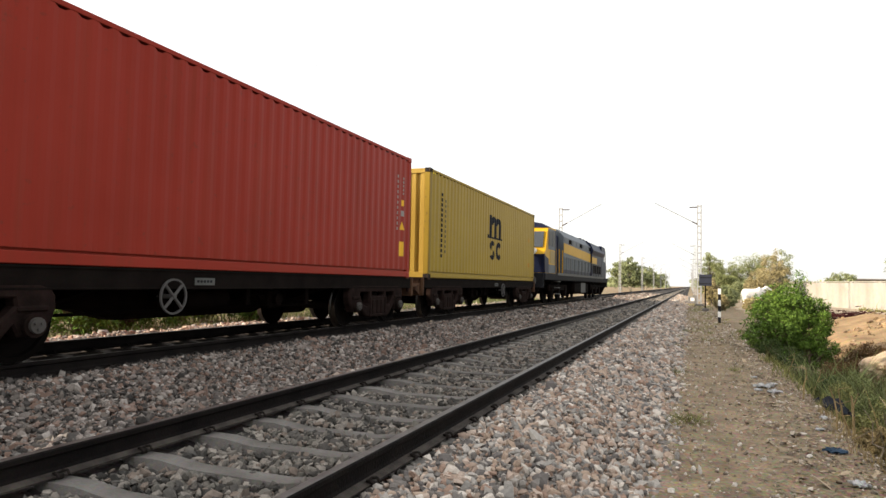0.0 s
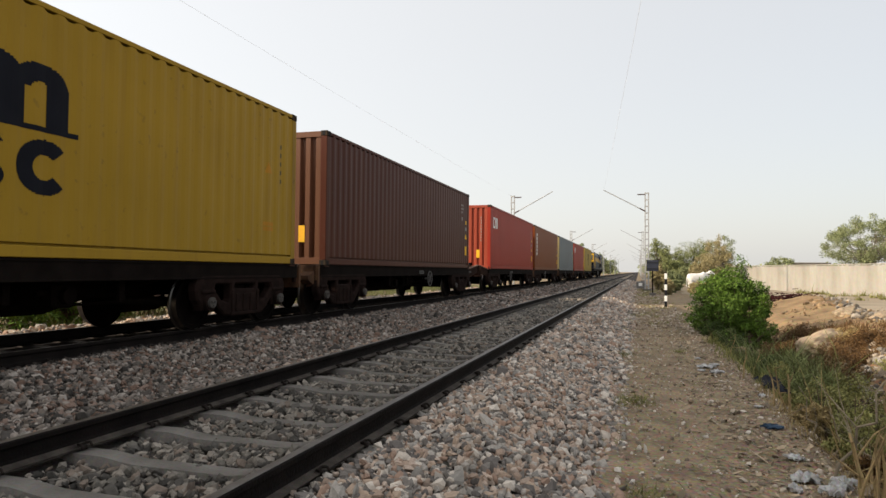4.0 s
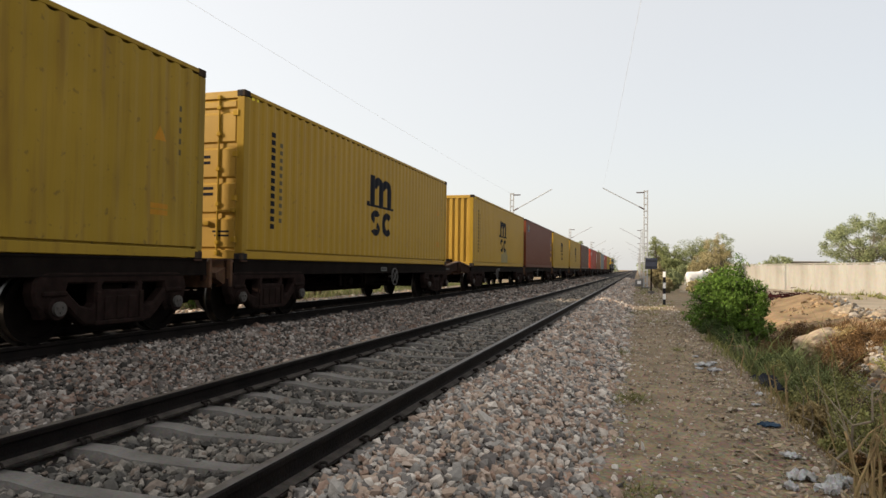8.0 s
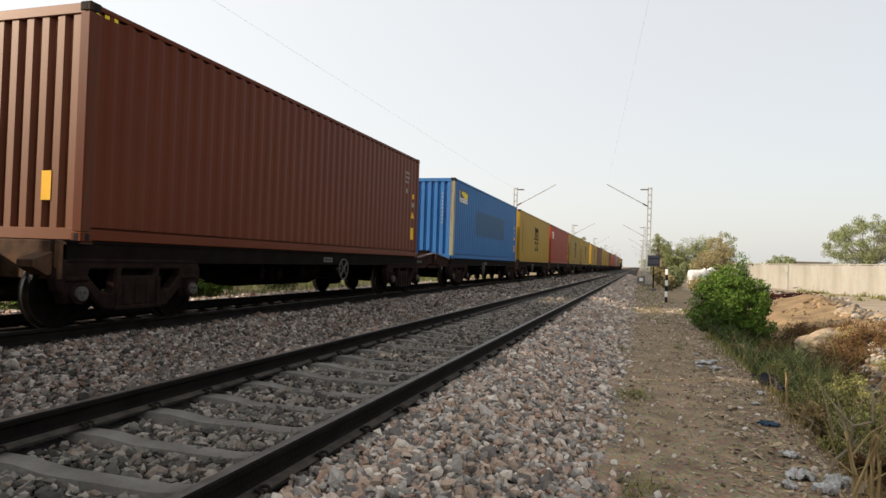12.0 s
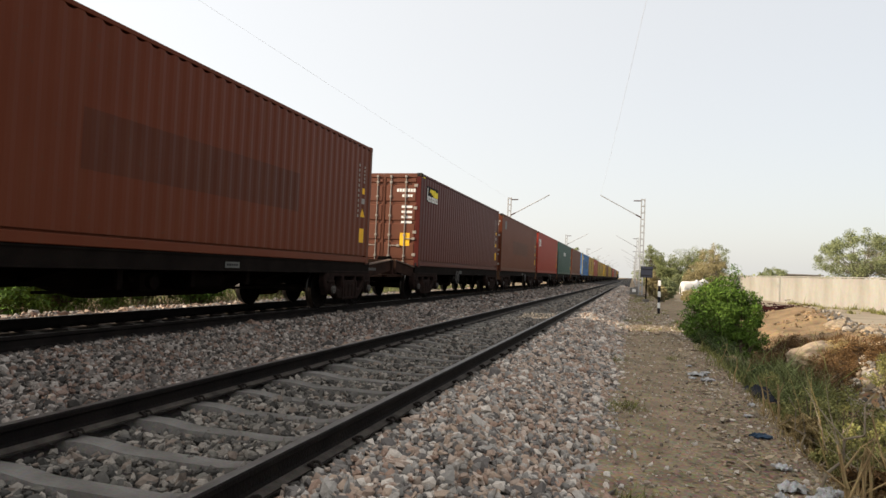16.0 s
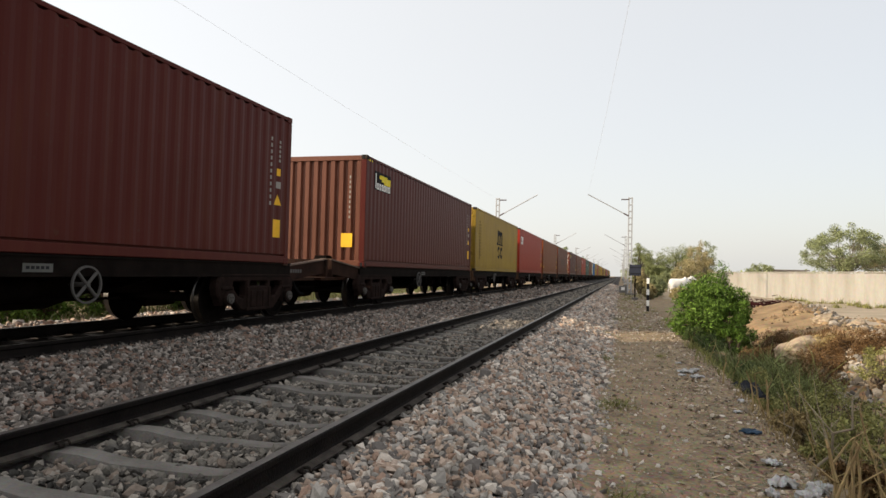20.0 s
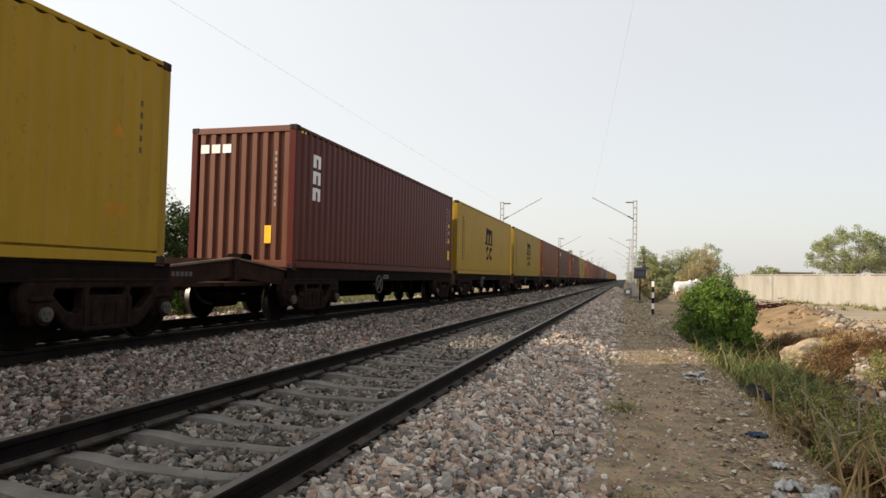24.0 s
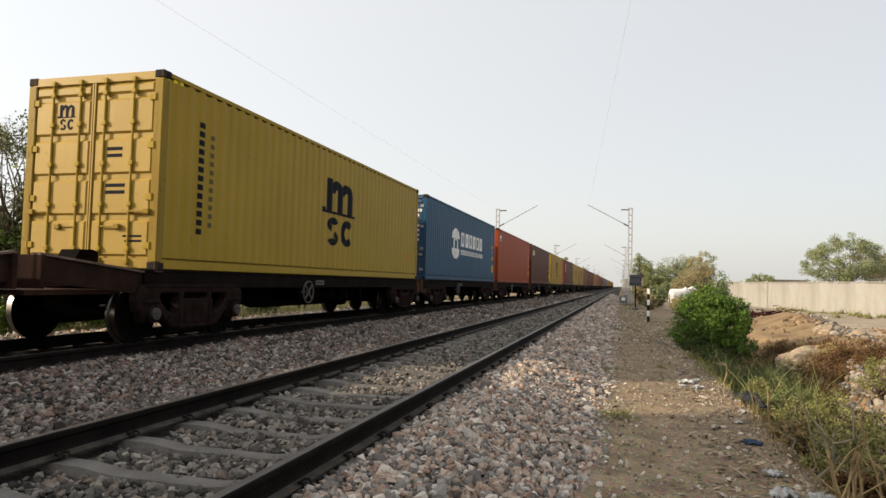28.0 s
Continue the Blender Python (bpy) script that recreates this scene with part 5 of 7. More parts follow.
def wagon_shapes():
    s = {}
    top = DECK_Z - TRAIN_Z
    g = Geo()
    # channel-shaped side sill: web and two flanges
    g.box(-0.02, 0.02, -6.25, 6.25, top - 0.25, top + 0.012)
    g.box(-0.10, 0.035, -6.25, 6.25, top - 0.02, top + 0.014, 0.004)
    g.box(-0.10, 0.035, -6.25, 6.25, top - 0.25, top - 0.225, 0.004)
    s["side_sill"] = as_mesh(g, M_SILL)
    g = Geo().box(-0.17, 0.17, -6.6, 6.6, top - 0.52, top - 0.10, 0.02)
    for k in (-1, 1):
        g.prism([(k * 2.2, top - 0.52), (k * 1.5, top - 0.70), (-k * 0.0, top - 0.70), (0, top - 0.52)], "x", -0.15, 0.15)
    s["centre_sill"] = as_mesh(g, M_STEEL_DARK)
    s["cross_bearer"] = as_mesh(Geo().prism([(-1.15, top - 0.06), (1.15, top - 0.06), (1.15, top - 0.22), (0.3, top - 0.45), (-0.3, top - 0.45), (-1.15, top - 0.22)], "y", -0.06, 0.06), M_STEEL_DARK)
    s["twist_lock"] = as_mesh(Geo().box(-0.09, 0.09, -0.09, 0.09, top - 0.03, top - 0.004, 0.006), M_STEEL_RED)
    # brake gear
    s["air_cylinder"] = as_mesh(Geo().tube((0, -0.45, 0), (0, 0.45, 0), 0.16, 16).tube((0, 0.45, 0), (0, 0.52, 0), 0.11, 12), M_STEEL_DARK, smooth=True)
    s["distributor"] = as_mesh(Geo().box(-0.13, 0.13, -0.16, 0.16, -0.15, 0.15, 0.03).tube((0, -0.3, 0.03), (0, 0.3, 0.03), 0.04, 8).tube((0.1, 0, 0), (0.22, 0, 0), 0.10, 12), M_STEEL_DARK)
    g = Geo().ring(0, 0, 0, 0.235, 0.024, "x", 24, 0.026)
    for a in (45, 135):
        c, q = 0.21 * math.cos(radians(a)), 0.21 * math.sin(radians(a))
        g.tube((0, -c, -q), (0, c, q), 0.021, 8)
    g.tube((-0.25, 0, 0), (0.03, 0, 0), 0.03, 8)
    s["hand_wheel"] = as_mesh(g, M_HANDWHEEL, smooth=True)
    s["bracket"] = as_mesh(Geo().box(-0.03, 0.03, -0.05, 0.05, 0.0, 0.30, 0.008), M_STEEL_DARK)
    s["data_plate"] = as_mesh(Geo().box(0, 0.008, -0.20, 0.20, -0.05, 0.05), M_PLATE)
    g = Geo()
    for k in range(5):
        g.box(0.008, 0.010, -0.16 + 0.065 * k, -0.115 + 0.065 * k, -0.015, 0.02)
    s["plate_code"] = as_mesh(g, M_BLACK)
    s["pull_rod"] = as_mesh(Geo().tube((0, -2.6, 0), (0, 2.6, 0), 0.022, 6), M_STEEL_DARK)
    # open platform beyond the box: a tapering frame with sloping side plates and a stop
    for nm, length in (("long", 1.70), ("short", 0.12)):
        q = {}
        for k in (-1, 1):
            g = Geo().prism([(6.25, top - 0.02), (6.25, top - 0.34), (6.25 + length, top - 0.34 + 0.10 * length), (6.25 + length, top + 0.09 * length)], "x", k * 1.10 - 0.03, k * 1.10 + 0.03)
            q["platform_side", k] = as_mesh(g, M_PLATFORM)
            q["platform_flange", k] = as_mesh(top_flange(k, length, top), M_FLANGE)
            if length > 1:
                q["platform_brace", k] = as_mesh(Geo().prism([(k * 0.16, 6.3), (k * 0.22, 6.3), (k * 0.95, 6.25 + length - 0.06), (k * 0.87, 6.25 + length - 0.06)], "z", top - 0.24, top + 0.02), M_STEEL_RED)
        q["head_beam", 0] = as_mesh(Geo().box(-1.2, 1.2, 6.25 + length - 0.06, 6.25 + length, top - 0.46 + 0.12 * length, top + 0.08 * length, 0.01), M_PLATFORM if length > 1 else M_DRAWGEAR)
        if length > 1:
            q["platform_floor", 0] = as_mesh(Geo().box(-0.9, 0.9, 6.25, 6.25 + length - 0.06, top - 0.34, top - 0.28), M_STEEL_RED)
        s["platform_" + nm] = q
    s["end_stop"] = as_mesh(Geo().prism([(6.30, top - 0.10), (6.30, top + 0.24), (6.42, top + 0.27), (6.62, top + 0.26), (6.85, top - 0.10)], "x", -0.42, -0.10), M_STEEL_DARK)
    g = Geo().box(-0.09, 0.09, 0, 0.40, -0.09, 0.09, 0.02).box(-0.13, 0.13, 0.36, 0.58, -0.15, 0.15, 0.04).box(0.02, 0.15, 0.54, 0.68, -0.13, 0.13, 0.04)
    s["coupler"] = as_mesh(g, M_STEEL_RED)
    s["drawbar"] = as_mesh(Geo().box(-0.08, 0.08, 0, 0.34, -0.08, 0.08, 0.02), M_DRAWGEAR)
    s["end_bracket"] = as_mesh(Geo().prism([(6.30, top - 0.10), (6.30, top - 0.36), (6.42, top - 0.40), (6.62, top - 0.30), (6.62, top - 0.22)], "x", 0.86, 1.10), M_DRAWGEAR)
    g = Geo()
    pts = [(0, 0, 0), (0.02, 0.12, -0.18), (0.03, 0.30, -0.30), (0.03, 0.5, -0.33)]
    for a, b in zip(pts, pts[1:]):
        g.tube(a, b, 0.025, 8)
    s["air_hose"] = as_mesh(g, M_BLACK, smooth=True)
    g = Geo()
    for k in range(5):
        g.box(1.131, 1.134, 6.36 + 0.10 * k, 6.43 + 0.10 * k, top - 0.17, top - 0.10)
    s["end_code"] = as_mesh(g, M_HANDWHEEL)
    return s


WAGON = wagon_shapes()


def build_wagon(front_end, rear_end, wheel_at, side_x=1.25):
    """front_end and rear_end: 'long' where a separate set of wagons begins, 'short' at the close-coupled joints."""
    top = DECK_Z - TRAIN_Z
    w = thing("flat_wagon", "low brown steel container flat wagon on two bogies", "wagon", "wagons of the train")
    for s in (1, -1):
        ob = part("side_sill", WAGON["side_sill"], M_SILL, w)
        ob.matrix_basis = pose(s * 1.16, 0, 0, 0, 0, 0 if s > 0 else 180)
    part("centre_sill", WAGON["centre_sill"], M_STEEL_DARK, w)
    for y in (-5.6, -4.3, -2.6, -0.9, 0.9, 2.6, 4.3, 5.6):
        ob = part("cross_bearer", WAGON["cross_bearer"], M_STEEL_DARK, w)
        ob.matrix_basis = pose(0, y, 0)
    for y in (-L2 + 0.089, L2 - 0.089):
        for x in (-1.13, 1.13):
            ob = part("twist_lock", WAGON["twist_lock"], M_STEEL_RED, w)
            ob.matrix_basis = pose(x, y, 0)
    for e, kind in ((1, front_end), (-1, rear_end)):
        turn = 0 if e > 0 else 180
        for (nm, k), me in WAGON["platform_" + kind].items():
            ob = part(nm, me, me.materials[0], w)
            ob.matrix_basis = pose(0, 0, 0, 0, 0, turn)
        if kind == "long":
            for nm, me, mat in (("end_stop", WAGON["end_stop"], M_STEEL_DARK), ("end_code", WAGON["end_code"], M_HANDWHEEL)):
                ob = part(nm, me, mat, w)
                ob.matrix_basis = pose(0, 0, 0, 0, 0, turn)
            ob = part("coupler", WAGON["coupler"], M_STEEL_RED, w, "rusty knuckle coupler")
            ob.matrix_basis = pose(0, e * 7.45, top - 0.28, 0, 0, turn)
            ob = part("air_hose", WAGON["air_hose"], M_BLACK, w)
            ob.matrix_basis = pose(e * 0.35, e * 7.9, top - 0.34, 0, 0, turn)
        else:
            ob = part("drawbar", WAGON["drawbar"], M_DRAWGEAR, w, "rust-orange close coupling bar")
            ob.matrix_basis = pose(0, e * 6.3, top - 0.30, 0, 0, turn)
            if e < 0:
                ob = part("end_bracket", WAGON["end_bracket"], M_DRAWGEAR, w, "rust-orange end bracket")
                ob.matrix_basis = Matrix.Diagonal((1, -1, 1, 1))
    long_car = "long" in (front_end, rear_end)
    for y in (-5.1, 5.1) if long_car else (-4.5, 4.5):
        build_bogie(w, y)
    hw = wheel_at
    d = -1 if hw > 0 else 1
    for nm, me, mat, m in (
            ("hand_wheel", WAGON["hand_wheel"], M_HANDWHEEL, pose(side_x, hw, 0.69)),
            ("bracket", WAGON["bracket"], M_STEEL_DARK, pose(1.05, hw, 0.55)),
            ("data_plate", WAGON["data_plate"], M_PLATE, pose(1.185, hw + d * 0.65, top - 0.145)),
            ("plate_code", WAGON["plate_code"], M_BLACK, pose(1.186, hw + d * 0.65, top - 0.145)),
            ("air_cylinder", WAGON["air_cylinder"], M_STEEL_DARK, pose(0.62, -0.35 * d, 0.62)),
            ("air_reservoir", WAGON["air_cylinder"], M_STEEL_DARK, pose(-0.55, 0.9 * d, 0.60)),
            ("distributor", WAGON["distributor"], M_STEEL_DARK, pose(0.75, 1.15 * d, 0.60)),
            ("bracket", WAGON["bracket"], M_STEEL_DARK, pose(1.02, 1.9 * d, 0.50)),
            ("bracket", WAGON["bracket"], M_STEEL_DARK, pose(0.95, 0.3 * d, 0.52)),
            ("pull_rod", WAGON["pull_rod"], M_STEEL_DARK, pose(0.35, 0, 0.45))):
        ob = part(nm, me, mat, w)
        ob.matrix_basis = m
    return w


# where the hand wheel sits on each wagon of a set; some wagons are turned round
WHEEL_AT = {0: 1.05, 4: -1.45}
TURNED = (17, 18, 26)
WAGONS = [build_wagon("long" if k % 5 == 0 and k else "short", "long" if k % 5 == 4 else "short", 1.5 if k in TURNED else WHEEL_AT.get(k % 5, -1.6), -1.25 if k == 20 else 1.25) for k in range(len(BOXES))]


# ---- train: locomotive ----
LOCO_WHEELS = []


def build_locomotive():
    """A six-axle diesel: cab towards the train, long hood ahead. Its origin is the middle, on the rail."""
    navy, yel, grey, tan = paint("loco_navy", (0.010, 0.014, 0.036), 0.15), paint("loco_yellow", (0.47, 0.27, 0.015), 0.1), paint("loco_grey", (0.085, 0.10, 0.115), 0.2), paint("loco_tan", (0.27, 0.19, 0.06), 0.2)
    t = thing("locomotive", "navy, yellow and grey six-axle diesel locomotive", "locomotive")
    Y0, Y1 = -11.7, 11.7
    part("underframe", Geo().box(-1.5, 1.5, Y0, Y1, 1.12, 1.44, 0.03), M_BLACK, t)
    part("fuel_tank", Geo().box(-1.35, 1.35, -3.0, 2.6, 0.38, 1.10, 0.12), M_STEEL_DARK, t)
    part("tank_panel", Geo().box(1.35, 1.365, -0.6, 1.2, 0.45, 1.05), M_PLATE, t)
    for s in (1, -1):
        part("walkway_edge", Geo().box(s * 1.50 - 0.02, s * 1.50 + 0.02, Y0 + 2.9, Y1 - 2.4, 1.38, 1.50), M_PLATE, t)
    # cab towards the train: raked yellow front over a navy nose
    c1 = Y0 + 2.75
    shell = [(Y0 + 0.25, 1.44), (Y0 + 0.12, 2.30), (Y0 + 0.40, 2.52), (Y0 + 0.72, 3.36), (Y0 + 1.0, 3.56), (c1, 3.62), (c1, 1.44)]
    cab = part("cab", Geo().prism(shell, "x", -1.42, 1.42), yel, t, "yellow cab with a navy nose")
    part("nose", Geo().prism([(Y0 + 0.20, 1.46), (Y0 + 0.06, 2.28), (Y0 + 0.20, 2.32), (Y0 + 0.36, 1.46)], "x", -1.44, 1.44), navy, cab)
    part("cab_roof", Geo().prism([(-1.42, 3.55), (-1.1, 3.76), (-0.5, 3.86), (0.5, 3.86), (1.1, 3.76), (1.42, 3.55)], "y", Y0 + 0.95, c1), navy, cab)
    for x in (-0.70, 0.70):
        part("windscreen", Geo().prism([(Y0 + 0.39, 2.62), (Y0 + 0.655, 3.36), (Y0 + 0.70, 3.36), (Y0 + 0.45, 2.62)], "x", x - 0.58, x + 0.58), M_GLASS, cab)
        part("headlight", Geo().tube((x * 1.25, Y0 + 0.0, 2.42), (x * 1.25, Y0 + 0.35, 2.42), 0.17, 14), M_WHITE, cab, "pale round headlight")
    part("side_skirt", Geo().prism([(Y0 + 0.22, 1.46), (Y0 + 0.10, 2.26), (Y0 + 1.05, 2.10), (Y0 + 1.05, 1.46)], "x", 1.422, 1.432), navy, cab)
    part("side_panel", Geo().box(1.422, 1.432, Y0 + 1.05, c1 - 0.02, 1.46, 1.85), grey, cab)
    part("tan_panel", Geo().box(1.422, 1.431, Y0 + 1.35, c1 - 0.25, 1.90, 2.50), tan, cab)
    part("side_frame_panel", Geo().box(1.422, 1.430, Y0 + 0.95, c1 - 0.02, 2.55, 3.52), grey, cab)
    for y in (1.05, 1.85):
        part("side_window", Geo().box(1.43, 1.44, Y0 + y, Y0 + y + 0.66, 2.72, 3.42, 0.004), M_PLATE, cab)
    part("cab_door", Geo().box(1.43, 1.442, c1 - 0.2, c1 - 0.02, 1.5, 3.5), navy, cab)
    # dark recessed equipment room behind the cab
    e1 = Y0 + 5.5
    room = part("equipment_room", Geo().prism([(-1.0, 1.44), (-1.0, 3.45), (-0.7, 3.85), (0.7, 3.85), (1.0, 3.45), (1.0, 1.44)], "y", c1, e1), navy, t, "dark recessed equipment room")
    part("room_band", Geo().box(1.005, 1.016, c1 + 0.2, e1 - 0.9, 2.50, 3.0), yel, room)
    for k in range(3):
        part("grab_rail", Geo().tube((1.38, c1 + 0.25 + 0.9 * k, 1.46), (1.38, c1 + 0.25 + 0.9 * k, 2.7), 0.03, 6), yel, room)
    # long hood: grey above and below a yellow band
    h1 = Y0 + 15.4
    hood = part("long_hood", Geo().prism([(-1.3, 1.44), (-1.3, 3.45), (-0.95, 3.85), (0.95, 3.85), (1.3, 3.45), (1.3, 1.44)], "y", e1, h1), grey, t, "grey engine hood with a yellow band")
    part("hood_band", Geo().prism([(e1 + 0.05, 2.62), (e1 + 0.05, 3.12), (h1 - 0.05, 2.98), (h1 - 0.05, 2.42)], "x", 1.302, 1.316), yel, hood)
    part("hood_skirt", Geo().box(1.302, 1.312, e1 + 0.05, h1 - 0.05, 1.46, 1.72), navy, hood)
    for k in range(8):
        y = e1 + 0.2 + 1.26 * k
        part("hood_door", Geo().box(1.302, 1.318, y, y + 1.12, 1.78, 2.38, 0.006), grey, hood)
        part("louvre", Geo().box(1.302, 1.316, y + 0.1, y + 1.0, 3.16, 3.40, 0.006), M_STEEL_DARK if k % 3 == 1 else grey, hood)
    # radiator end: navy, flared at the top, with a second cab window
    tail = part("radiator_end", Geo().prism([(-1.40, 1.44), (-1.40, 2.95), (-1.5, 3.25), (-1.25, 3.75), (-0.7, 4.0), (0.7, 4.0), (1.25, 3.75), (1.5, 3.25), (1.40, 2.95), (1.40, 1.44)], "y", h1, Y1 - 1.6), navy, t, "navy flared radiator section")
    part("end_cab", Geo().prism([(h1 + 4.9, 1.44), (h1 + 4.9, 3.80), (Y1 - 1.0, 3.74), (Y1 - 0.62, 3.42), (Y1 - 0.30, 2.5), (Y1 - 0.12, 2.3), (Y1 - 0.25, 1.44)], "x", -1.41, 1.41), navy, t, "navy far cab")
    # white paint on the pane stands in for bright sky seen through it
    part("end_window", Geo().box(1.412, 1.426, Y1 - 1.75, Y1 - 0.95, 2.68, 3.30, 0.01), M_WHITE, tail, "far cab window painted white for the sky behind it")
    part("end_band", Geo().box(1.402, 1.414, h1 + 0.05, h1 + 2.4, 2.36, 2.80), yel, tail)
    for k in range(4):
        part("radiator_grille", Geo().box(1.40, 1.412, h1 + 0.4 + 1.1 * k, h1 + 1.3 + 1.1 * k, 1.7, 2.25, 0.006), M_STEEL_DARK, tail)
    for y in (0.9, 2.3, 3.7):
        part("roof_fan", Geo().tube((0, h1 + y, 3.98), (0, h1 + y, 4.12), 0.55, 16), M_STEEL_DARK, t)
    part("exhaust", Geo().box(-0.3, 0.3, 0.2, 1.6, 3.84, 4.08, 0.03), M_BLACK, t)
    part("roof_horn", Geo().box(-0.5, 0.2, Y0 + 1.6, Y0 + 2.1, 3.84, 4.1, 0.04), M_GREY_PAINT, t)
    # handrails, buffers, steps
    g = Geo()
    for k in range(11):
        y = Y0 + 5.6 + 1.3 * k
        g.tube((1.44, y, 1.48), (1.44, y, 2.35), 0.018, 6)
    g.tube((1.44, Y0 + 5.6, 2.35), (1.44, Y0 + 18.6, 2.35), 0.02, 6)
    part("handrail", g, M_PLATE, t)
    for e in (Y0, Y1):
        d = -1 if e < 0 else 1
        part("buffer_beam", Geo().box(-1.45, 1.45, min(e, e + d * 0.15), max(e, e + d * 0.15), 0.75, 1.42, 0.02), M_BLACK, t)
        part("cow_catcher", Geo().prism([(-1.3, 0.78), (1.3, 0.78), (1.0, 0.2), (-1.0, 0.2)], "y", min(e + d * 0.05, e + d * 0.2), max(e + d * 0.05, e + d * 0.2)), M_STEEL_DARK, t)
        for x in (-0.98, 0.98):
            part("buffer", Geo().tube((x, e + d * 0.1, 1.08), (x, e + d * 0.55, 1.08), 0.09, 12).tube((x, e + d * 0.55, 1.08), (x, e + d * 0.62, 1.08), 0.23, 16), M_PLATE, t, "pale round buffer")
        part("coupler", Geo().box(-0.12, 0.12, min(e, e + d * 0.55), max(e, e + d * 0.55), 0.85, 1.1, 0.03), M_STEEL_RED, t)
    for s in (1, -1):
        for k in range(3):
            part("step", Geo().box(s * 1.42 - 0.1, s * 1.42 + 0.1, Y0 + 2.95, Y0 + 3.5, 0.45 + 0.3 * k, 0.49 + 0.3 * k), M_PLATE, t)
    wheel = Geo().tube((-0.86, 0, 0), (-0.74, 0, 0), 0.546, 24).tube((0.74, 0, 0), (0.86, 0, 0), 0.546, 24).tube((-1.0, 0, 0), (1.0, 0, 0), 0.1, 10)
    wm = as_mesh(wheel, M_WHEEL, smooth=True)
    for y in (-7.0, 7.0):
        b = part("bogie", Geo().box(-1.0, 1.0, y - 0.3, y + 0.3, 0.55, 0.95, 0.03), M_STEEL_DARK, t, "three-axle bogie")
        for s in (1, -1):
            g = Geo().box(s * 1.12 - 0.09, s * 1.12 + 0.09, y - 2.5, y + 2.5, 0.62, 0.92, 0.04)
            for a in (-1.85, 0, 1.85):
                g.box(s * 1.14 - 0.12, s * 1.14 + 0.12, y + a - 0.24, y + a + 0.24, 0.30, 0.80, 0.04)
            part("side_frame", g, M_STEEL_DARK, b)
        for a in (-1.85, 0, 1.85):
            w = part("wheelset", wm, M_WHEEL, b)
            w.matrix_basis = pose(0, y + a, 0.546)
            LOCO_WHEELS.append((w, y + a))
    return t


LOCO = build_locomotive()


# ---- overhead line ----
def mast_shapes():
    s = {}
    s["post"] = as_mesh(Geo().box(-0.05, 0.05, -0.025, 0.025, -0.9, 7.6, 0.006), M_GALV)
    s["batten"] = as_mesh(Geo().box(-0.17, 0.17, -0.006, 0.006, -0.05, 0.05), M_GALV)
    s["foot"] = as_mesh(Geo().box(-0.35, 0.35, -0.35, 0.35, -0.9, -0.32, 0.03), M_SLEEPER)
    g = Geo().tube((-0.15, 0, 6.05), (-0.55, 0, 6.27), 0.055, 10)
    s["stay_insulator"] = as_mesh(g, M_INSUL, smooth=True)
    s["bracket_tube"] = as_mesh(Geo().tube((-0.55, 0, 6.27), (-3.45, 0, 7.86), 0.038, 8), M_GALV, smooth=True)
    s["top_insulator"] = as_mesh(Geo().tube((-0.15, 0, 7.42), (-0.75, 0, 7.42), 0.05, 10), M_INSUL, smooth=True)
    return s


MAST = mast_shapes()


def build_mast(x, y, s):
    t = thing("overhead_line_mast", "grey lattice overhead line mast with a slanting bracket tube", "mast", "overhead line masts", pose(x, y, 0))
    for k in (-1, 1):
        p = part("mast_post", MAST["post"], M_GALV, t)
        p.matrix_basis = pose(k * 0.13, 0, 0)
    for k in range(15):
        b = part("batten", MAST["batten"], M_GALV, t)
        b.matrix_basis = pose(0, 0.032, -0.05 + 0.54 * k)
        b = part("batten", MAST["batten"], M_GALV, t)
        b.matrix_basis = pose(0, -0.032, -0.05 + 0.54 * k)
    part("foot", MAST["foot"], M_SLEEPER, t)
    for nm in ("stay_insulator", "bracket_tube", "top_insulator"):
        mat = M_INSUL if "insulator" in nm else M_GALV
        p = part(nm, MAST[nm], mat, t)
        if s < 0:
            p.matrix_basis = pose(0, 0, 0, 0, 0, 180)
    return t


for k in range(7):
    build_mast(0.64, 56 + 54 * k, 1)
    build_mast(-10.5, 56 + 51 * k, -1)


M_WIRE = plain("bare_wire", (0.62, 0.62, 0.62), 0.5)


def build_wire(pts, label):
    g = Geo()
    r = 0.003
    for x, y, z in pts:
        g.v += [(x + r, y, z), (x, y, z + r), (x - r, y, z), (x, y, z - r)]
    g.f = [(4 * k + i, 4 * k + (i + 1) % 4, 4 * k + 4 + (i + 1) % 4, 4 * k + 4 + i) for k in range(len(pts) - 1) for i in range(4)]
    tagged(new("overhead_wire", as_mesh(g, M_WIRE)), label, "wire", "overhead wires")


def sagging(a, b, sag, n=16):
    out = []
    for k in range(n + 1):
        u = k / n
        p = Vector(a).lerp(Vector(b), u)
        p.z -= sag * 4 * u * (1 - u)
        out.append(tuple(p))
    return out


build_wire(sagging((-2.81, 56, 7.86), (1.2, 0.0, 7.7), 0.35), "thin grey bare wire from a mast bracket")
build_wire(sagging((-10.4, 56, 7.42), (-10.4, 5.0, 7.42), 0.10) + sagging((-10.4, 5.0, 7.42), (-10.4, -46, 7.42), 0.1)[1:], "thin grey bare wire along the masts")


# ---- signs beside the path ----
def build_marker_post():
    t = thing("marker_post", "slim black and white banded post beside the path", "post", m=pose(1.11, 29.6, -0.45))
    n = 6
    h = 1.43 / n
    for k in range(n):
        part("band", Geo().box(-0.055, 0.055, -0.055, 0.055, k * h, (k + 1) * h, 0.006), M_BLACK if k % 2 == 0 else M_WHITE, t)
    part("rounded_top", Geo().prism([(-0.055, 1.43), (0.055, 1.43), (0.03, 1.48), (-0.03, 1.48)], "y", -0.05, 0.05), M_BLACK, t)


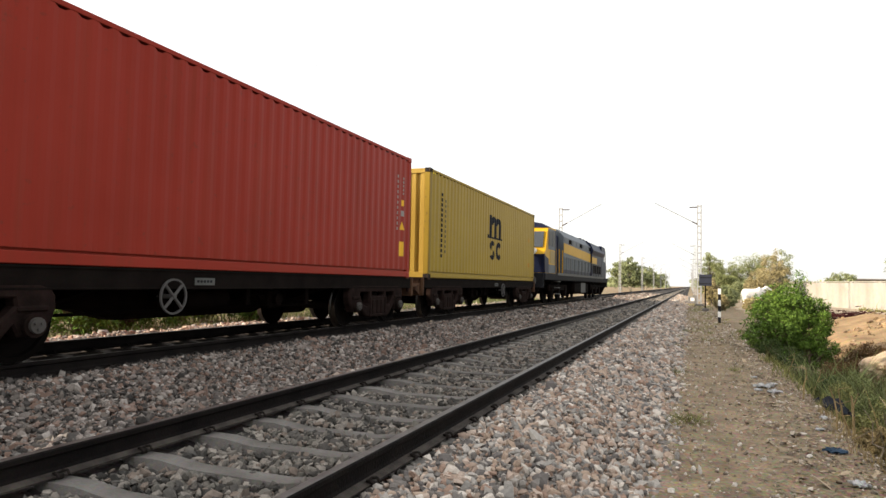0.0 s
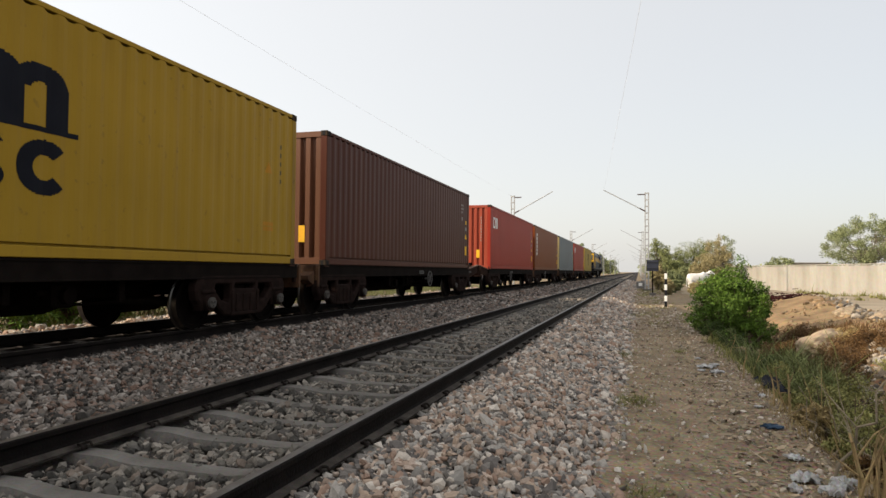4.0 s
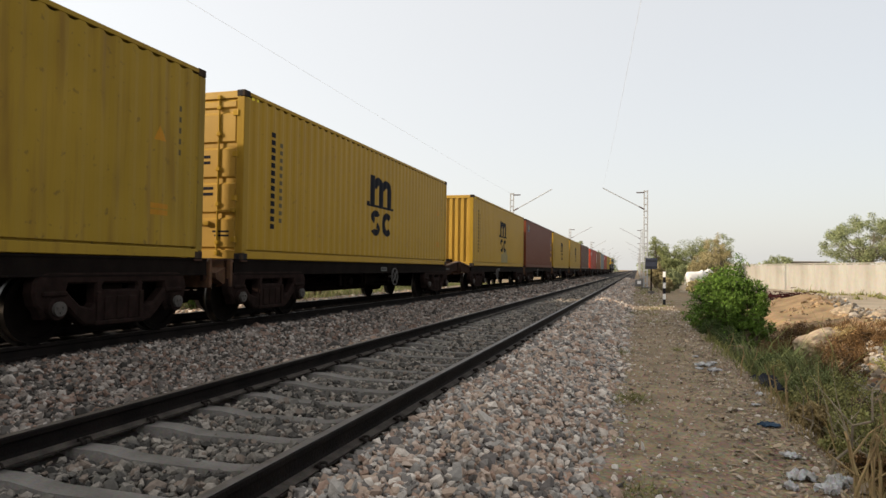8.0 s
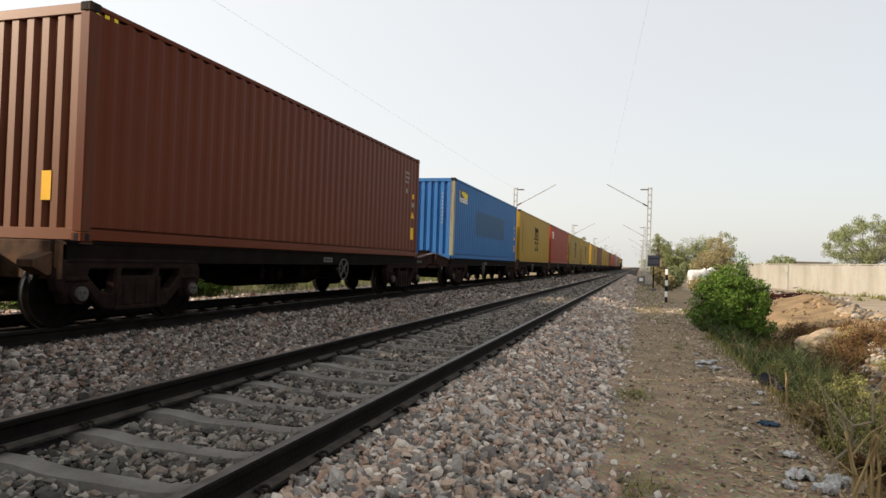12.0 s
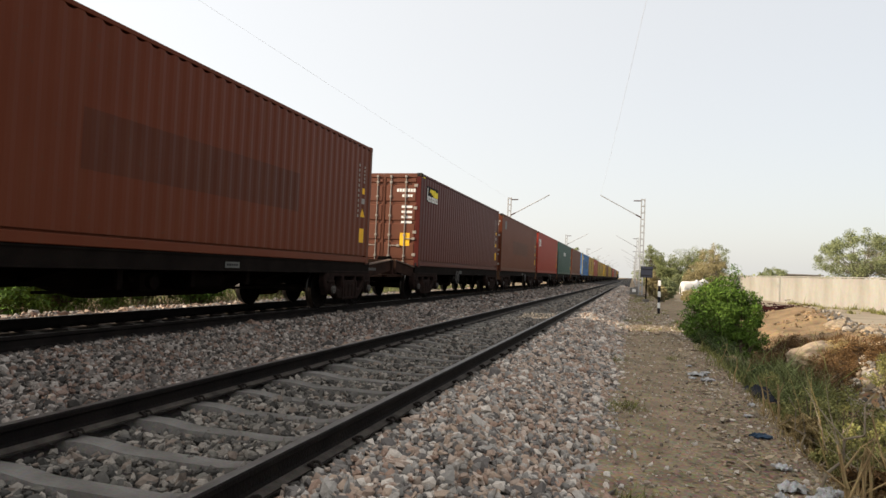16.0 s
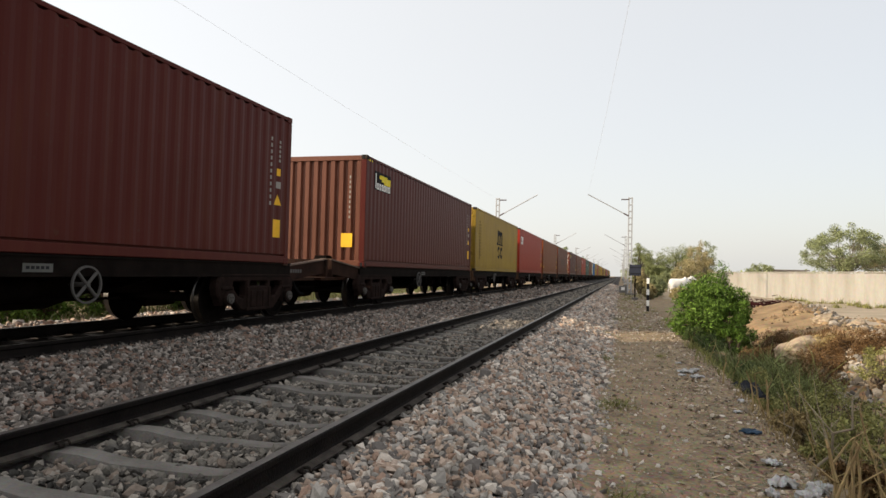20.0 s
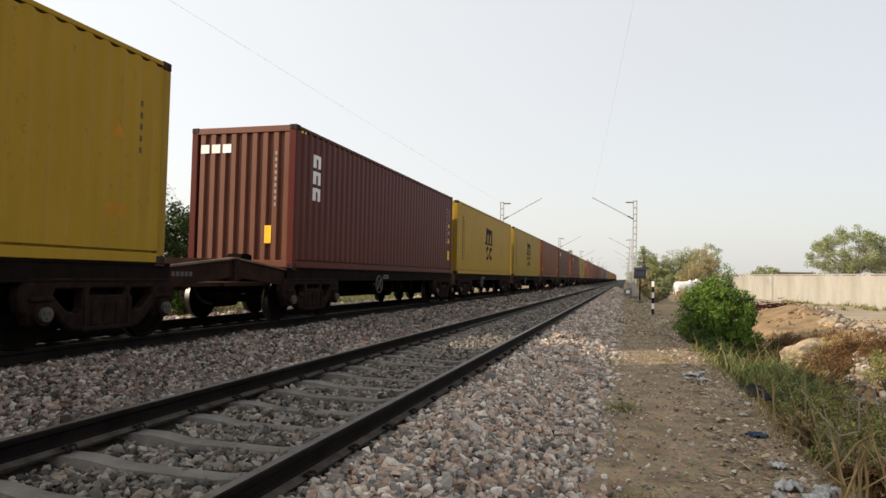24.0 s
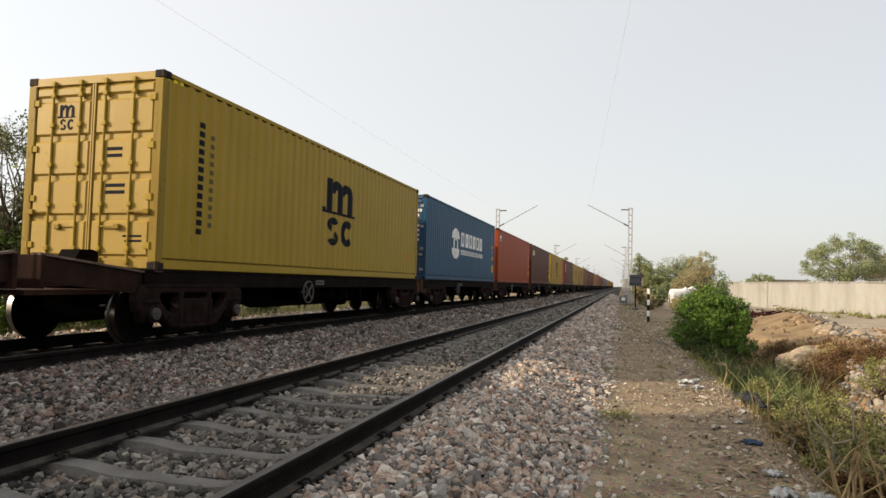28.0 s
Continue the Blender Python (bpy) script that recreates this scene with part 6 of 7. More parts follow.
def build_board():
    t = thing("signal_board", "dark square board on a thin post, seen from behind", "sign", m=pose(0.87, 45, -0.45))
    part("board", Geo().box(-0.38, 0.38, -0.02, 0.02, 1.55, 2.28, 0.01), plain("board_back", (0.03, 0.034, 0.05)), t)
    for z in (1.7, 2.1):
        part("rib", Geo().box(-0.38, 0.38, -0.05, -0.02, z - 0.025, z + 0.025, 0.004), M_BLACK, t)
    part("post", Geo().tube((0, 0.04, -0.3), (0, 0.04, 1.6), 0.045, 10), M_STEEL_DARK, t)
    part("foot", Geo().box(-0.2, 0.2, -0.16, 0.24, -0.3, 0.12, 0.02), M_SLEEPER, t)


def build_white_marker():
    t = thing("cable_marker", "small grey concrete marker with a white painted panel", "marker", m=pose(0.15, 62, -0.45))
    part("block", Geo().box(-0.36, 0.36, -0.12, 0.12, 0.0, 0.62, 0.03), M_GREY_PAINT, t)
    part("panel", Geo().box(-0.16, 0.16, -0.128, -0.12, 0.22, 0.5), M_WHITE, t)


build_marker_post()
build_board()
build_white_marker()


# ---- boundary wall ----
def build_boundary_wall():
    a, b = Vector((22.5, 18.0, 0)), Vector((8.2, 79.0, 0))
    d = (b - a).normalized()
    n = Vector((-d.y, d.x, 0))
    t = tagged(thing("boundary_wall", "long whitewashed masonry wall with weather stains", "wall"), kind="structure")
    length = (b - a).length
    bays = 14
    for k in range(bays):
        g = Geo().box(0.16, length / bays - 0.16, -0.11, 0.11, -0.9, 1.62, 0.01)
        p = part("panel", g, M_WALL, t)
        p.matrix_basis = Matrix.Translation(a + d * (k * length / bays)) @ Matrix.Rotation(math.atan2(d.y, d.x), 4, "Z")
        g = Geo().box(-0.16, 0.16, -0.114, 0.114, -0.9, 1.66, 0.01)
        p = part("pier", g, M_WALL, t)
        p.matrix_basis = Matrix.Translation(a + d * (k * length / bays)) @ Matrix.Rotation(math.atan2(d.y, d.x), 4, "Z")
        g = Geo().box(0, length / bays, -0.117, 0.117, 1.66, 1.74, 0.015)
        p = part("coping", g, M_WALL, t)
        p.matrix_basis = Matrix.Translation(a + d * (k * length / bays)) @ Matrix.Rotation(math.atan2(d.y, d.x), 4, "Z")


build_boundary_wall()


def build_hut():
    t = thing("far_hut", "small flat-roofed pale building far behind the wall", "building", m=pose(33, 150, -0.5))
    part("wall", Geo().box(-3, 3, -2.5, 2.5, 0, 3.5), M_WALL, t)
    part("roof", Geo().box(-3.8, 3.8, -3.2, 3.2, 3.5, 3.75, 0.03), M_SLEEPER, t)
    for x in (-1.7, 0.3):
        part("window", Geo().box(x, x + 1.1, -2.53, -2.49, 1.3, 2.6), M_GLASS, t)


build_hut()


# ---- trees and plants ----
def leaf_cloud(centres, per, spread, size, rng, flat=0.75, length=1.6):
    """Small pointed leaves scattered round each centre."""
    n = len(centres) * per
    c = np.repeat(np.asarray(centres), per, 0)
    off = rng.normal(size=(n, 3))
    off *= (spread * rng.uniform(0.15, 1.0, (n, 1)) ** 0.6) / (np.linalg.norm(off, axis=1, keepdims=True) + 1e-9)
    p = c + off * np.array([1, 1, flat])
    u = rng.normal(size=(n, 3))
    u /= np.linalg.norm(u, axis=1, keepdims=True)
    w = np.cross(u, rng.normal(size=(n, 3)))
    w /= np.linalg.norm(w, axis=1, keepdims=True) + 1e-9
    s = (size * rng.lognormal(0, 0.3, n))[:, None]
    v = np.stack([p - u * s * length / 2, p + w * s * 0.42, p + u * s * length / 2, p - w * s * 0.42], 1).reshape(-1, 3)
    f = (np.arange(n) * 4)[:, None] + np.array([0, 1, 2, 3])
    return v, f


def build_tree(name, x, y, height, radius, leaf, mat, label, seed, clusters=90, per=40, low=0.12, spread=0.2, z=None, trunks=2, gap=0.0, sky=0.0, length=1.6):
    """Limbs that fork from one foot to clumps of leaves, which fill an uneven dome between low * height and height."""
    rng = np.random.default_rng(seed)
    zb = ground_z(x, y) - 0.05 if z is None else z
    t = thing(name, label, "bush" if "bush" in name else "tree", "trees beside the line", pose(x, y, zb))
    d = rng.normal(size=(clusters, 3))
    d /= np.linalg.norm(d, axis=1, keepdims=True)
    lump = np.array([1 + 0.28 * noise.noise(Vector(q) * 1.7 + Vector((seed, 0, 0))) + 0.16 * noise.noise(Vector(q) * 4.1 + Vector((0, seed, 0))) for q in d])
    r = (rng.uniform(0.15 + gap, 1.0, clusters) ** 0.5) * lump
    mid, half = (1 + low) * height / 2, (1 - low) * height / 2
    c = d * r[:, None] * np.array([radius, radius, half]) * 0.88 + np.array([0, 0, mid])
    c[:, 2] = np.maximum(c[:, 2], 0.05)
    g = Geo()
    fork = [Vector((rng.normal(0, 0.12) * radius, rng.normal(0, 0.12) * radius, max(0.12, low + 0.1) * height)) for _ in range(trunks)]
    thick = (0.009 if sky else 0.018) * height + 0.012
    for q in fork:
        g.tube((q.x * 0.3, q.y * 0.3, -0.1), q, thick, 7, thick * 0.75, caps=False)
    for k in range(0, clusters, 2 if clusters < 160 else 3):
        a = fork[k % trunks]
        e = Vector(c[k])
        m0 = a.lerp(e, 0.2) + Vector((rng.normal(0, 0.07) * radius, rng.normal(0, 0.07) * radius, 0.05 * height))
        g.tube(a, m0, thick * 0.5, 5, thick * 0.42, caps=False)
        a = m0
        m1 = a.lerp(e, 0.45) + Vector((rng.normal(0, 0.06) * radius, rng.normal(0, 0.06) * radius, 0.10 * height * rng.uniform(-0.2, 1)))
        g.tube(a, m1, thick * 0.42, 5, thick * 0.26, caps=False)
        g.tube(m1, e, thick * 0.26, 5, thick * 0.07, caps=False)
        if sky:
            for _ in range(3):
                g.tube(e, e + Vector(rng.normal(size=3)) * sky * radius, thick * 0.09, 4, thick * 0.03, caps=False)
    part("trunk", g, M_BARK_PALE if mat in (M_LEAF_HAZED, M_LEAF_TAN) else M_BARK, t)
    v, f = leaf_cloud(c, per, spread * radius, leaf, rng, 0.8, length)
    part("crown", fast_mesh(v, f, mat), mat, t)
    return t


# green bush beside the path
build_tree("green_bush", 2.2, 18.4, 2.1, 1.02, 0.026, M_LEAF_BRIGHT, "dense bright green leafy bush at the ditch's edge", 11, clusters=300, per=80, low=-0.25, spread=0.2, z=-0.75, trunks=4, length=3.0)
build_tree("green_bush", 2.75, 18.0, 1.7, 0.55, 0.027, M_LEAF_BRIGHT, "looser bright green shoots beside the bush", 12, clusters=90, per=80, low=-0.2, spread=0.24, z=-0.8, trunks=3, length=3.0)
# scrub behind, along the line
for k, (x, y, h, r, mat) in enumerate(((1.9, 74, 5.3, 1.6, M_LEAF_SCRUB), (3.7, 78, 5.0, 2.1, M_LEAF_SCRUB), (6.1, 76, 5.6, 2.3, M_LEAF_SCRUB), (8.4, 77, 5.9, 2.0, M_LEAF_SCRUB), (7.4, 70, 5.2, 1.7, M_LEAF_TAN), (3.0, 66, 3.1, 1.4, M_LEAF_SCRUB), (1.75, 60, 2.4, 0.7, M_LEAF_TAN), (5.2, 58, 3.0, 1.3, M_LEAF_TAN), (2.5, 52, 1.8, 0.8, M_LEAF_HAZED), (3.9, 47, 0.95, 0.8, M_LEAF_TAN), (1.9, 47, 1.2, 0.5, M_LEAF_TAN), (4.7, 64, 2.5, 1.3, M_LEAF_HAZED))):
    dry = mat == M_LEAF_TAN
    build_tree("roadside_bush", x, y, h, r, 0.06, mat, "tall drying brown-green thorn bush" if dry else "tall olive-green thorn bush", 30 + k, clusters=165, per=80, low=0.0, spread=0.2, z=-0.55, trunks=4)
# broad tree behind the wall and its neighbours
build_tree("broad_tree", 20.8, 71, 7.3, 4.3, 0.075, M_LEAF_HAZED, "broad spreading acacia tree behind the white wall", 50, clusters=230, per=120, low=0.22, spread=0.115, trunks=3, gap=0.25, sky=0.06)
build_tree("broad_tree", 27.0, 75, 6.0, 3.6, 0.08, M_LEAF_TAN, "spreading brownish tree behind the white wall", 51, clusters=190, per=100, low=0.2, spread=0.12, trunks=2, gap=0.2)
build_tree("round_tree", 24.3, 130, 4.9, 2.9, 0.14, M_LEAF_HAZED, "small rounded tree far behind the wall", 52, clusters=110, per=55, low=0.05, spread=0.18)
# trees beyond the train
build_tree("thorn_tree", -16.6, 14.6, 6.5, 3.2, 0.045, M_LEAF_OLIVE, "half-bare thorny tree beyond the train", 70, clusters=300, per=64, low=0.2, spread=0.12, trunks=5, gap=0.15, sky=0.14)
build_tree("thorn_tree", -18.5, 20.5, 5.4, 2.8, 0.05, M_LEAF_OLIVE, "half-bare thorny tree beyond the train", 71, clusters=170, per=64, low=0.2, spread=0.13, trunks=3, gap=0.2, sky=0.14)
for k, (x, y, h, r, mat) in enumerate(((-15.5, 14.5, 4.5, 0.85, M_LEAF_OLIVE), (-15.2, 17.2, 4.2, 1.5, M_LEAF_DARK), (-15.0, 19.9, 4.4, 1.6, M_LEAF_DARK), (-15.2, 25.5, 2.9, 1.7, M_LEAF_DARK), (-16, 31, 4.0, 2.4, M_LEAF_DARK), (-15.8, 12.2, 3.2, 1.7, M_LEAF_BRIGHT), (-14.9, 15.8, 2.3, 1.2, M_LEAF_BRIGHT), (-14.4, 13.6, 1.7, 1.0, M_LEAF_BRIGHT), (-16.0, 17.6, 2.6, 1.5, M_LEAF_OLIVE), (-19, 43, 4.5, 3.0, M_LEAF_OLIVE), (-13.6, 11.4, 2.0, 1.3, M_LEAF_BRIGHT), (-17.4, 12.6, 5.2, 2.2, M_LEAF_OLIVE), (-13.8, 18.4, 1.6, 1.2, M_LEAF_BRIGHT))):
    build_tree("lineside_bush", x, y, h, r, 0.06, mat, "leafy green bush beyond the train", 75 + k, clusters=190 if mat == M_LEAF_DARK else 90, per=100 if mat == M_LEAF_DARK else 60, low=0.0, spread=0.2, trunks=3)
for k, (x, y, h, r, mat) in enumerate(((-13.5, 165, 8.2, 3.6, M_LEAF_HAZED), (-18, 190, 9.0, 5.0, M_LEAF_HAZED), (-14, 215, 7.5, 4.5, M_LEAF_HAZED), (-16, 260, 8.5, 5.5, M_LEAF_HAZED), (-22, 150, 7, 4.5, M_LEAF_HAZED), (-15, 330, 8, 6, M_LEAF_HAZED), (9, 190, 5, 4, M_LEAF_HAZED), (14, 260, 6, 6, M_LEAF_HAZED))):
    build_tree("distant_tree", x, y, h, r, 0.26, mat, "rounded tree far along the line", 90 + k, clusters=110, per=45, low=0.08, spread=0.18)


def build_woods():
    """A low belt of trees on the skyline."""
    rng = np.random.default_rng(9)
    n = 420
    ang = rng.uniform(-0.42, 0.42, n)
    dist = rng.uniform(420, 700, n)
    across = np.sin(ang) * dist
    keep = (across < -15) | (across > 3.5)
    c = np.stack([np.sin(ang) * dist, np.cos(ang) * dist, rng.uniform(0.3, 5.5, n)], 1)[keep]
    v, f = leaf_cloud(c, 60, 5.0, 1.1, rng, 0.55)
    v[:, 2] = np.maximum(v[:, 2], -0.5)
    tagged(new("far_woods", fast_mesh(v, f, M_LEAF_HAZED)), "low belt of hazy green trees on the skyline", "woods", kind="stuff")


build_woods()


def blades(xs, ys, h, width, rng, lean=0.45):
    n = len(xs)
    base = np.stack([xs, ys, [ground_z(a, b) - 0.02 for a, b in zip(xs, ys)]], 1)
    ang = rng.uniform(0, 2 * np.pi, n)
    side = np.stack([np.cos(ang), np.sin(ang), np.zeros(n)], 1) * width
    tilt = rng.normal(size=(n, 3)) * lean
    tilt[:, 2] = 0
    hh = (h * rng.lognormal(0, 0.35, n))[:, None]
    mid = base + np.array([0, 0, 0.55]) * hh + tilt * hh * 0.35
    tip = base + np.array([0, 0, 1.0]) * hh + tilt * hh
    v = np.stack([base - side, base + side, mid + side * 0.7, tip, mid - side * 0.7], 1).reshape(-1, 3)
    k = (np.arange(n) * 5)[:, None]
    tri = np.concatenate([k + np.array([0, 1, 2]), k + np.array([0, 2, 4]), k + np.array([4, 2, 3])])
    return v, tri


def build_weeds():
    rng = np.random.default_rng(21)

    def patch(name, n, x0, x1, y0, y1, h, w, mat, label, power=1.0, clumps=0):
        if clumps:
            cx, cy = rng.uniform(x0, x1, clumps), rng.uniform(y0, y1, clumps)
            i = rng.integers(0, clumps, n)
            xs, ys = cx[i] + rng.normal(0, 0.13, n), cy[i] + rng.normal(0, 0.2, n)
        else:
            xs, ys = x0 + (x1 - x0) * rng.uniform(0, 1, n) ** power, rng.uniform(y0, y1, n)
        ok = xs > 1.42 + 0.10 * np.sin(ys * 2.3)
        v, f = blades(xs[ok], ys[ok], h, w, rng)
        tagged(new(name, fast_mesh(v, f, mat)), label, "weeds", kind="stuff")
    patch("dry_grass", 2600, 1.4, 2.4, 3.2, 10, 0.11, 0.004, M_STRAW, "short straw-coloured dry grass on the ditch's bank", clumps=130)
    patch("tall_straw", 70, 1.7, 3.2, 4.4, 8.5, 0.75, 0.005, M_STRAW, "tall straw-coloured grass stems in the ditch", clumps=40)
    patch("ditch_grass", 1900, 2.1, 3.0, 10.8, 15.5, 0.46, 0.010, M_REED, "long-bladed green grass in the ditch", clumps=60)
    patch("roadside_grass", 1500, 1.5, 2.1, 10, 26, 0.15, 0.007, M_WEED, "low green grass at the path's edge", clumps=40)
    patch("wall_grass", 1300, 12, 16.5, 44, 60, 0.22, 0.02, M_WEED, "sparse green grass at the wall's foot", clumps=30)
    patch("spoil_scrub", 2600, 3.3, 4.9, 12.5, 19, 0.13, 0.006, M_SCRUB, "brown dry scrub on the spoil heap", clumps=34)
    for k, (x, y, h, r, mat) in enumerate(((2.35, 5.9, 0.95, 0.42, M_WEED), (2.85, 6.9, 1.05, 0.5, M_WEED), (2.2, 7.6, 0.75, 0.38, M_WEED), (3.2, 8.6, 0.95, 0.5, M_WEED), (2.4, 9.4, 0.6, 0.4, M_WEED), (3.0, 10.6, 0.75, 0.5, M_WEED), (3.9, 11.5, 0.7, 0.5, M_WEED), (1.9, 16.0, 0.6, 0.4, M_LEAF_DARK), (1.75, 17.6, 0.6, 0.35, M_LEAF_DARK), (3.9, 14.6, 0.42, 0.6, M_SCRUB), (4.4, 15.8, 0.32, 0.5, M_STRAW), (3.5, 16.6, 0.5, 0.5, M_SCRUB), (2.1, 4.6, 0.8, 0.35, M_WEED), (2.6, 4.9, 1.0, 0.45, M_WEED), (2.0, 6.6, 0.55, 0.35, M_STRAW), (1.95, 5.9, 0.45, 0.3, M_STRAW), (1.95, 8.0, 0.45, 0.3, M_WEED), (2.15, 11.5, 0.7, 0.4, M_WEED), (2.6, 12.4, 0.75, 0.5, M_REED), (3.3, 12.6, 0.6, 0.5, M_SCRUB), (5.3, 15.8, 0.28, 0.5, M_SCRUB), (3.9, 9.6, 0.8, 0.6, M_WEED), (3.6, 7.4, 0.9, 0.5, M_WEED), (4.5, 10.8, 0.6, 0.6, M_WEED), (3.1, 5.9, 1.0, 0.45, M_WEED), (4.4, 13.2, 0.5, 0.55, M_SCRUB), (3.6, 19.2, 0.5, 0.6, M_SCRUB), (2.0, 4.3, 0.75, 0.4, M_WEED), (2.1, 5.3, 1.05, 0.45, M_WEED), (1.85, 6.5, 0.5, 0.32, M_WEED), (2.05, 7.1, 0.85, 0.38, M_WEED), (2.1, 8.9, 0.8, 0.4, M_WEED), (1.75, 7.7, 0.4, 0.24, M_STRAW), (1.8, 5.9, 0.4, 0.26, M_SCRUB), (1.8, 4.9, 0.35, 0.28, M_SCRUB), (2.6, 8.2, 0.85, 0.45, M_WEED), (2.35, 13.6, 0.6, 0.45, M_LEAF_DARK), (2.9, 14.6, 0.6, 0.5, M_REED), (2.4, 10.8, 0.7, 0.45, M_REED), (1.8, 20.0, 0.4, 0.4, M_WEED), (3.3, 17.6, 0.45, 0.6, M_SCRUB), (4.0, 18.6, 0.4, 0.6, M_SCRUB), (3.2, 14.0, 0.45, 0.5, M_SCRUB), (3.75, 13.6, 0.45, 0.55, M_SCRUB), (4.3, 14.3, 0.35, 0.5, M_SCRUB), (2.9, 16.2, 0.5, 0.5, M_SCRUB))):
        build_tree("weed_bush", x, y, h, r, 0.018, mat, "dry brown low scrub bush" if mat == M_SCRUB else "dusty small-leaved weed bush in the ditch", 120 + k, clusters=64, per=62, low=0.0, spread=0.2, trunks=5)
    # tufts on the path's edge and between the tracks
    c = np.array([(-0.12, 8.1), (-0.02, 8.25), (-0.2, 7.9), (0.05, 8.0), (-0.28, 12.2), (-0.22, 12.5), (0.75, 13.3), (-0.35, 17.5), (-0.05, 4.6), (0.08, 4.7), (-0.3, 21.0), (-0.3, 24.0)])
    xs, ys = np.repeat(c[:, 0], 120), np.repeat(c[:, 1], 120)
    v, f = blades(xs + rng.normal(0, 0.08, len(xs)), ys + rng.normal(0, 0.12, len(ys)), 0.06, 0.004, rng, 0.9)
    tagged(new("path_tufts", fast_mesh(v, f, M_WEED)), "low flat green tufts at the path's edge", "weeds", kind="stuff")
    # sparse tufts on the far path
    c = np.stack([rng.uniform(-0.3, 1.6, 70), rng.uniform(20, 60, 70)], 1)
    xs, ys = np.repeat(c[:, 0], 40), np.repeat(c[:, 1], 40)
    v, f = blades(xs + rng.normal(0, 0.12, len(xs)), ys + rng.normal(0, 0.2, len(ys)), 0.09, 0.008, rng, 0.9)
    tagged(new("far_path_tufts", fast_mesh(v, f, M_WEED)), "low scattered tufts along the far path", "weeds", kind="stuff")
    # grass beyond the train
    xs, ys = rng.uniform(-24, -10.7, 30000), rng.uniform(2, 60, 30000)
    v, f = blades(xs, ys, 0.2, 0.014, rng)
    tagged(new("lineside_grass", fast_mesh(v, f, M_REED)), "yellowing green grass beyond the train", "grass", kind="stuff")


build_weeds()


def build_stems():
    rng = np.random.default_rng(33)
    spots = [(1.55, 5.0), (1.72, 4.9), (1.64, 5.5), (2.05, 5.4), (1.45, 10.4), (1.5, 8.4), (1.62, 8.3), (1.75, 14.5), (1.95, 13.0), (2.2, 5.0), (2.3, 6.2), (1.9, 6.0), (2.5, 5.6), (1.35, 22.5)]
    for k, (x, y) in enumerate(spots):
        g = Geo()
        p = Vector((0, 0, -0.05))
        w = Vector((rng.uniform(-0.35, 0.35), rng.uniform(-0.25, 0.25), 1)).normalized()
        for i in range(4):
            q = p + w * rng.uniform(0.10, 0.17)
            g.tube(p, q, 0.013 - 0.002 * i, 6, 0.011 - 0.002 * i, caps=False)
            if i > 0:
                g.tube(q, q + Vector(rng.normal(size=3)) * 0.09, 0.005, 5, 0.002, caps=False)
            p, w = q, (w + Vector(rng.normal(size=3)) * 0.15).normalized()
        ob = tagged(new("dry_stalk", as_mesh(g, M_DRY)), "bent dry straw-coloured plant stalk in the ditch", "plant", "dry stalks")
        ob.matrix_basis = pose(x, y, ground_z(x, y))


build_stems()


def build_thick_stalks():
    """Broken thick stalks at the ditch's edge."""
    rng = np.random.default_rng(34)
    for x, y, top, r in ((1.30, 4.6, 0.56, 0.013), (1.42, 4.7, 0.5, 0.012), (1.643, 8.3, 0.34, 0.016), (1.52, 5.1, 0.45, 0.009), (1.7, 5.0, 0.8, 0.010), (1.62, 4.5, 0.7, 0.012)):
        g = Geo()
        p, w = Vector((0, 0, -0.08)), Vector((-0.06, 0, 1))
        step = (top + 0.08) / 5
        for i in range(5):
            q = p + w.normalized() * step
            g.tube(p, q, r * (1 - 0.09 * i), 7, r * (0.95 - 0.09 * i), caps=i == 4)
            p, w = q, w + Vector((rng.normal(0, 0.13), rng.normal(0, 0.1), 0))
        q = p + Vector((0.05, 0.02, 0.14))
        g.tube(p, q, r * 0.4, 5, r * 0.15, caps=False)
        ob = tagged(new("broken_stalk", as_mesh(g, M_DRY, smooth=True)), "thick broken straw-brown stalk at the ditch's edge", "plant", "broken stalks")
        ob.matrix_basis = pose(x, y, ground_z(x, y))


build_thick_stalks()


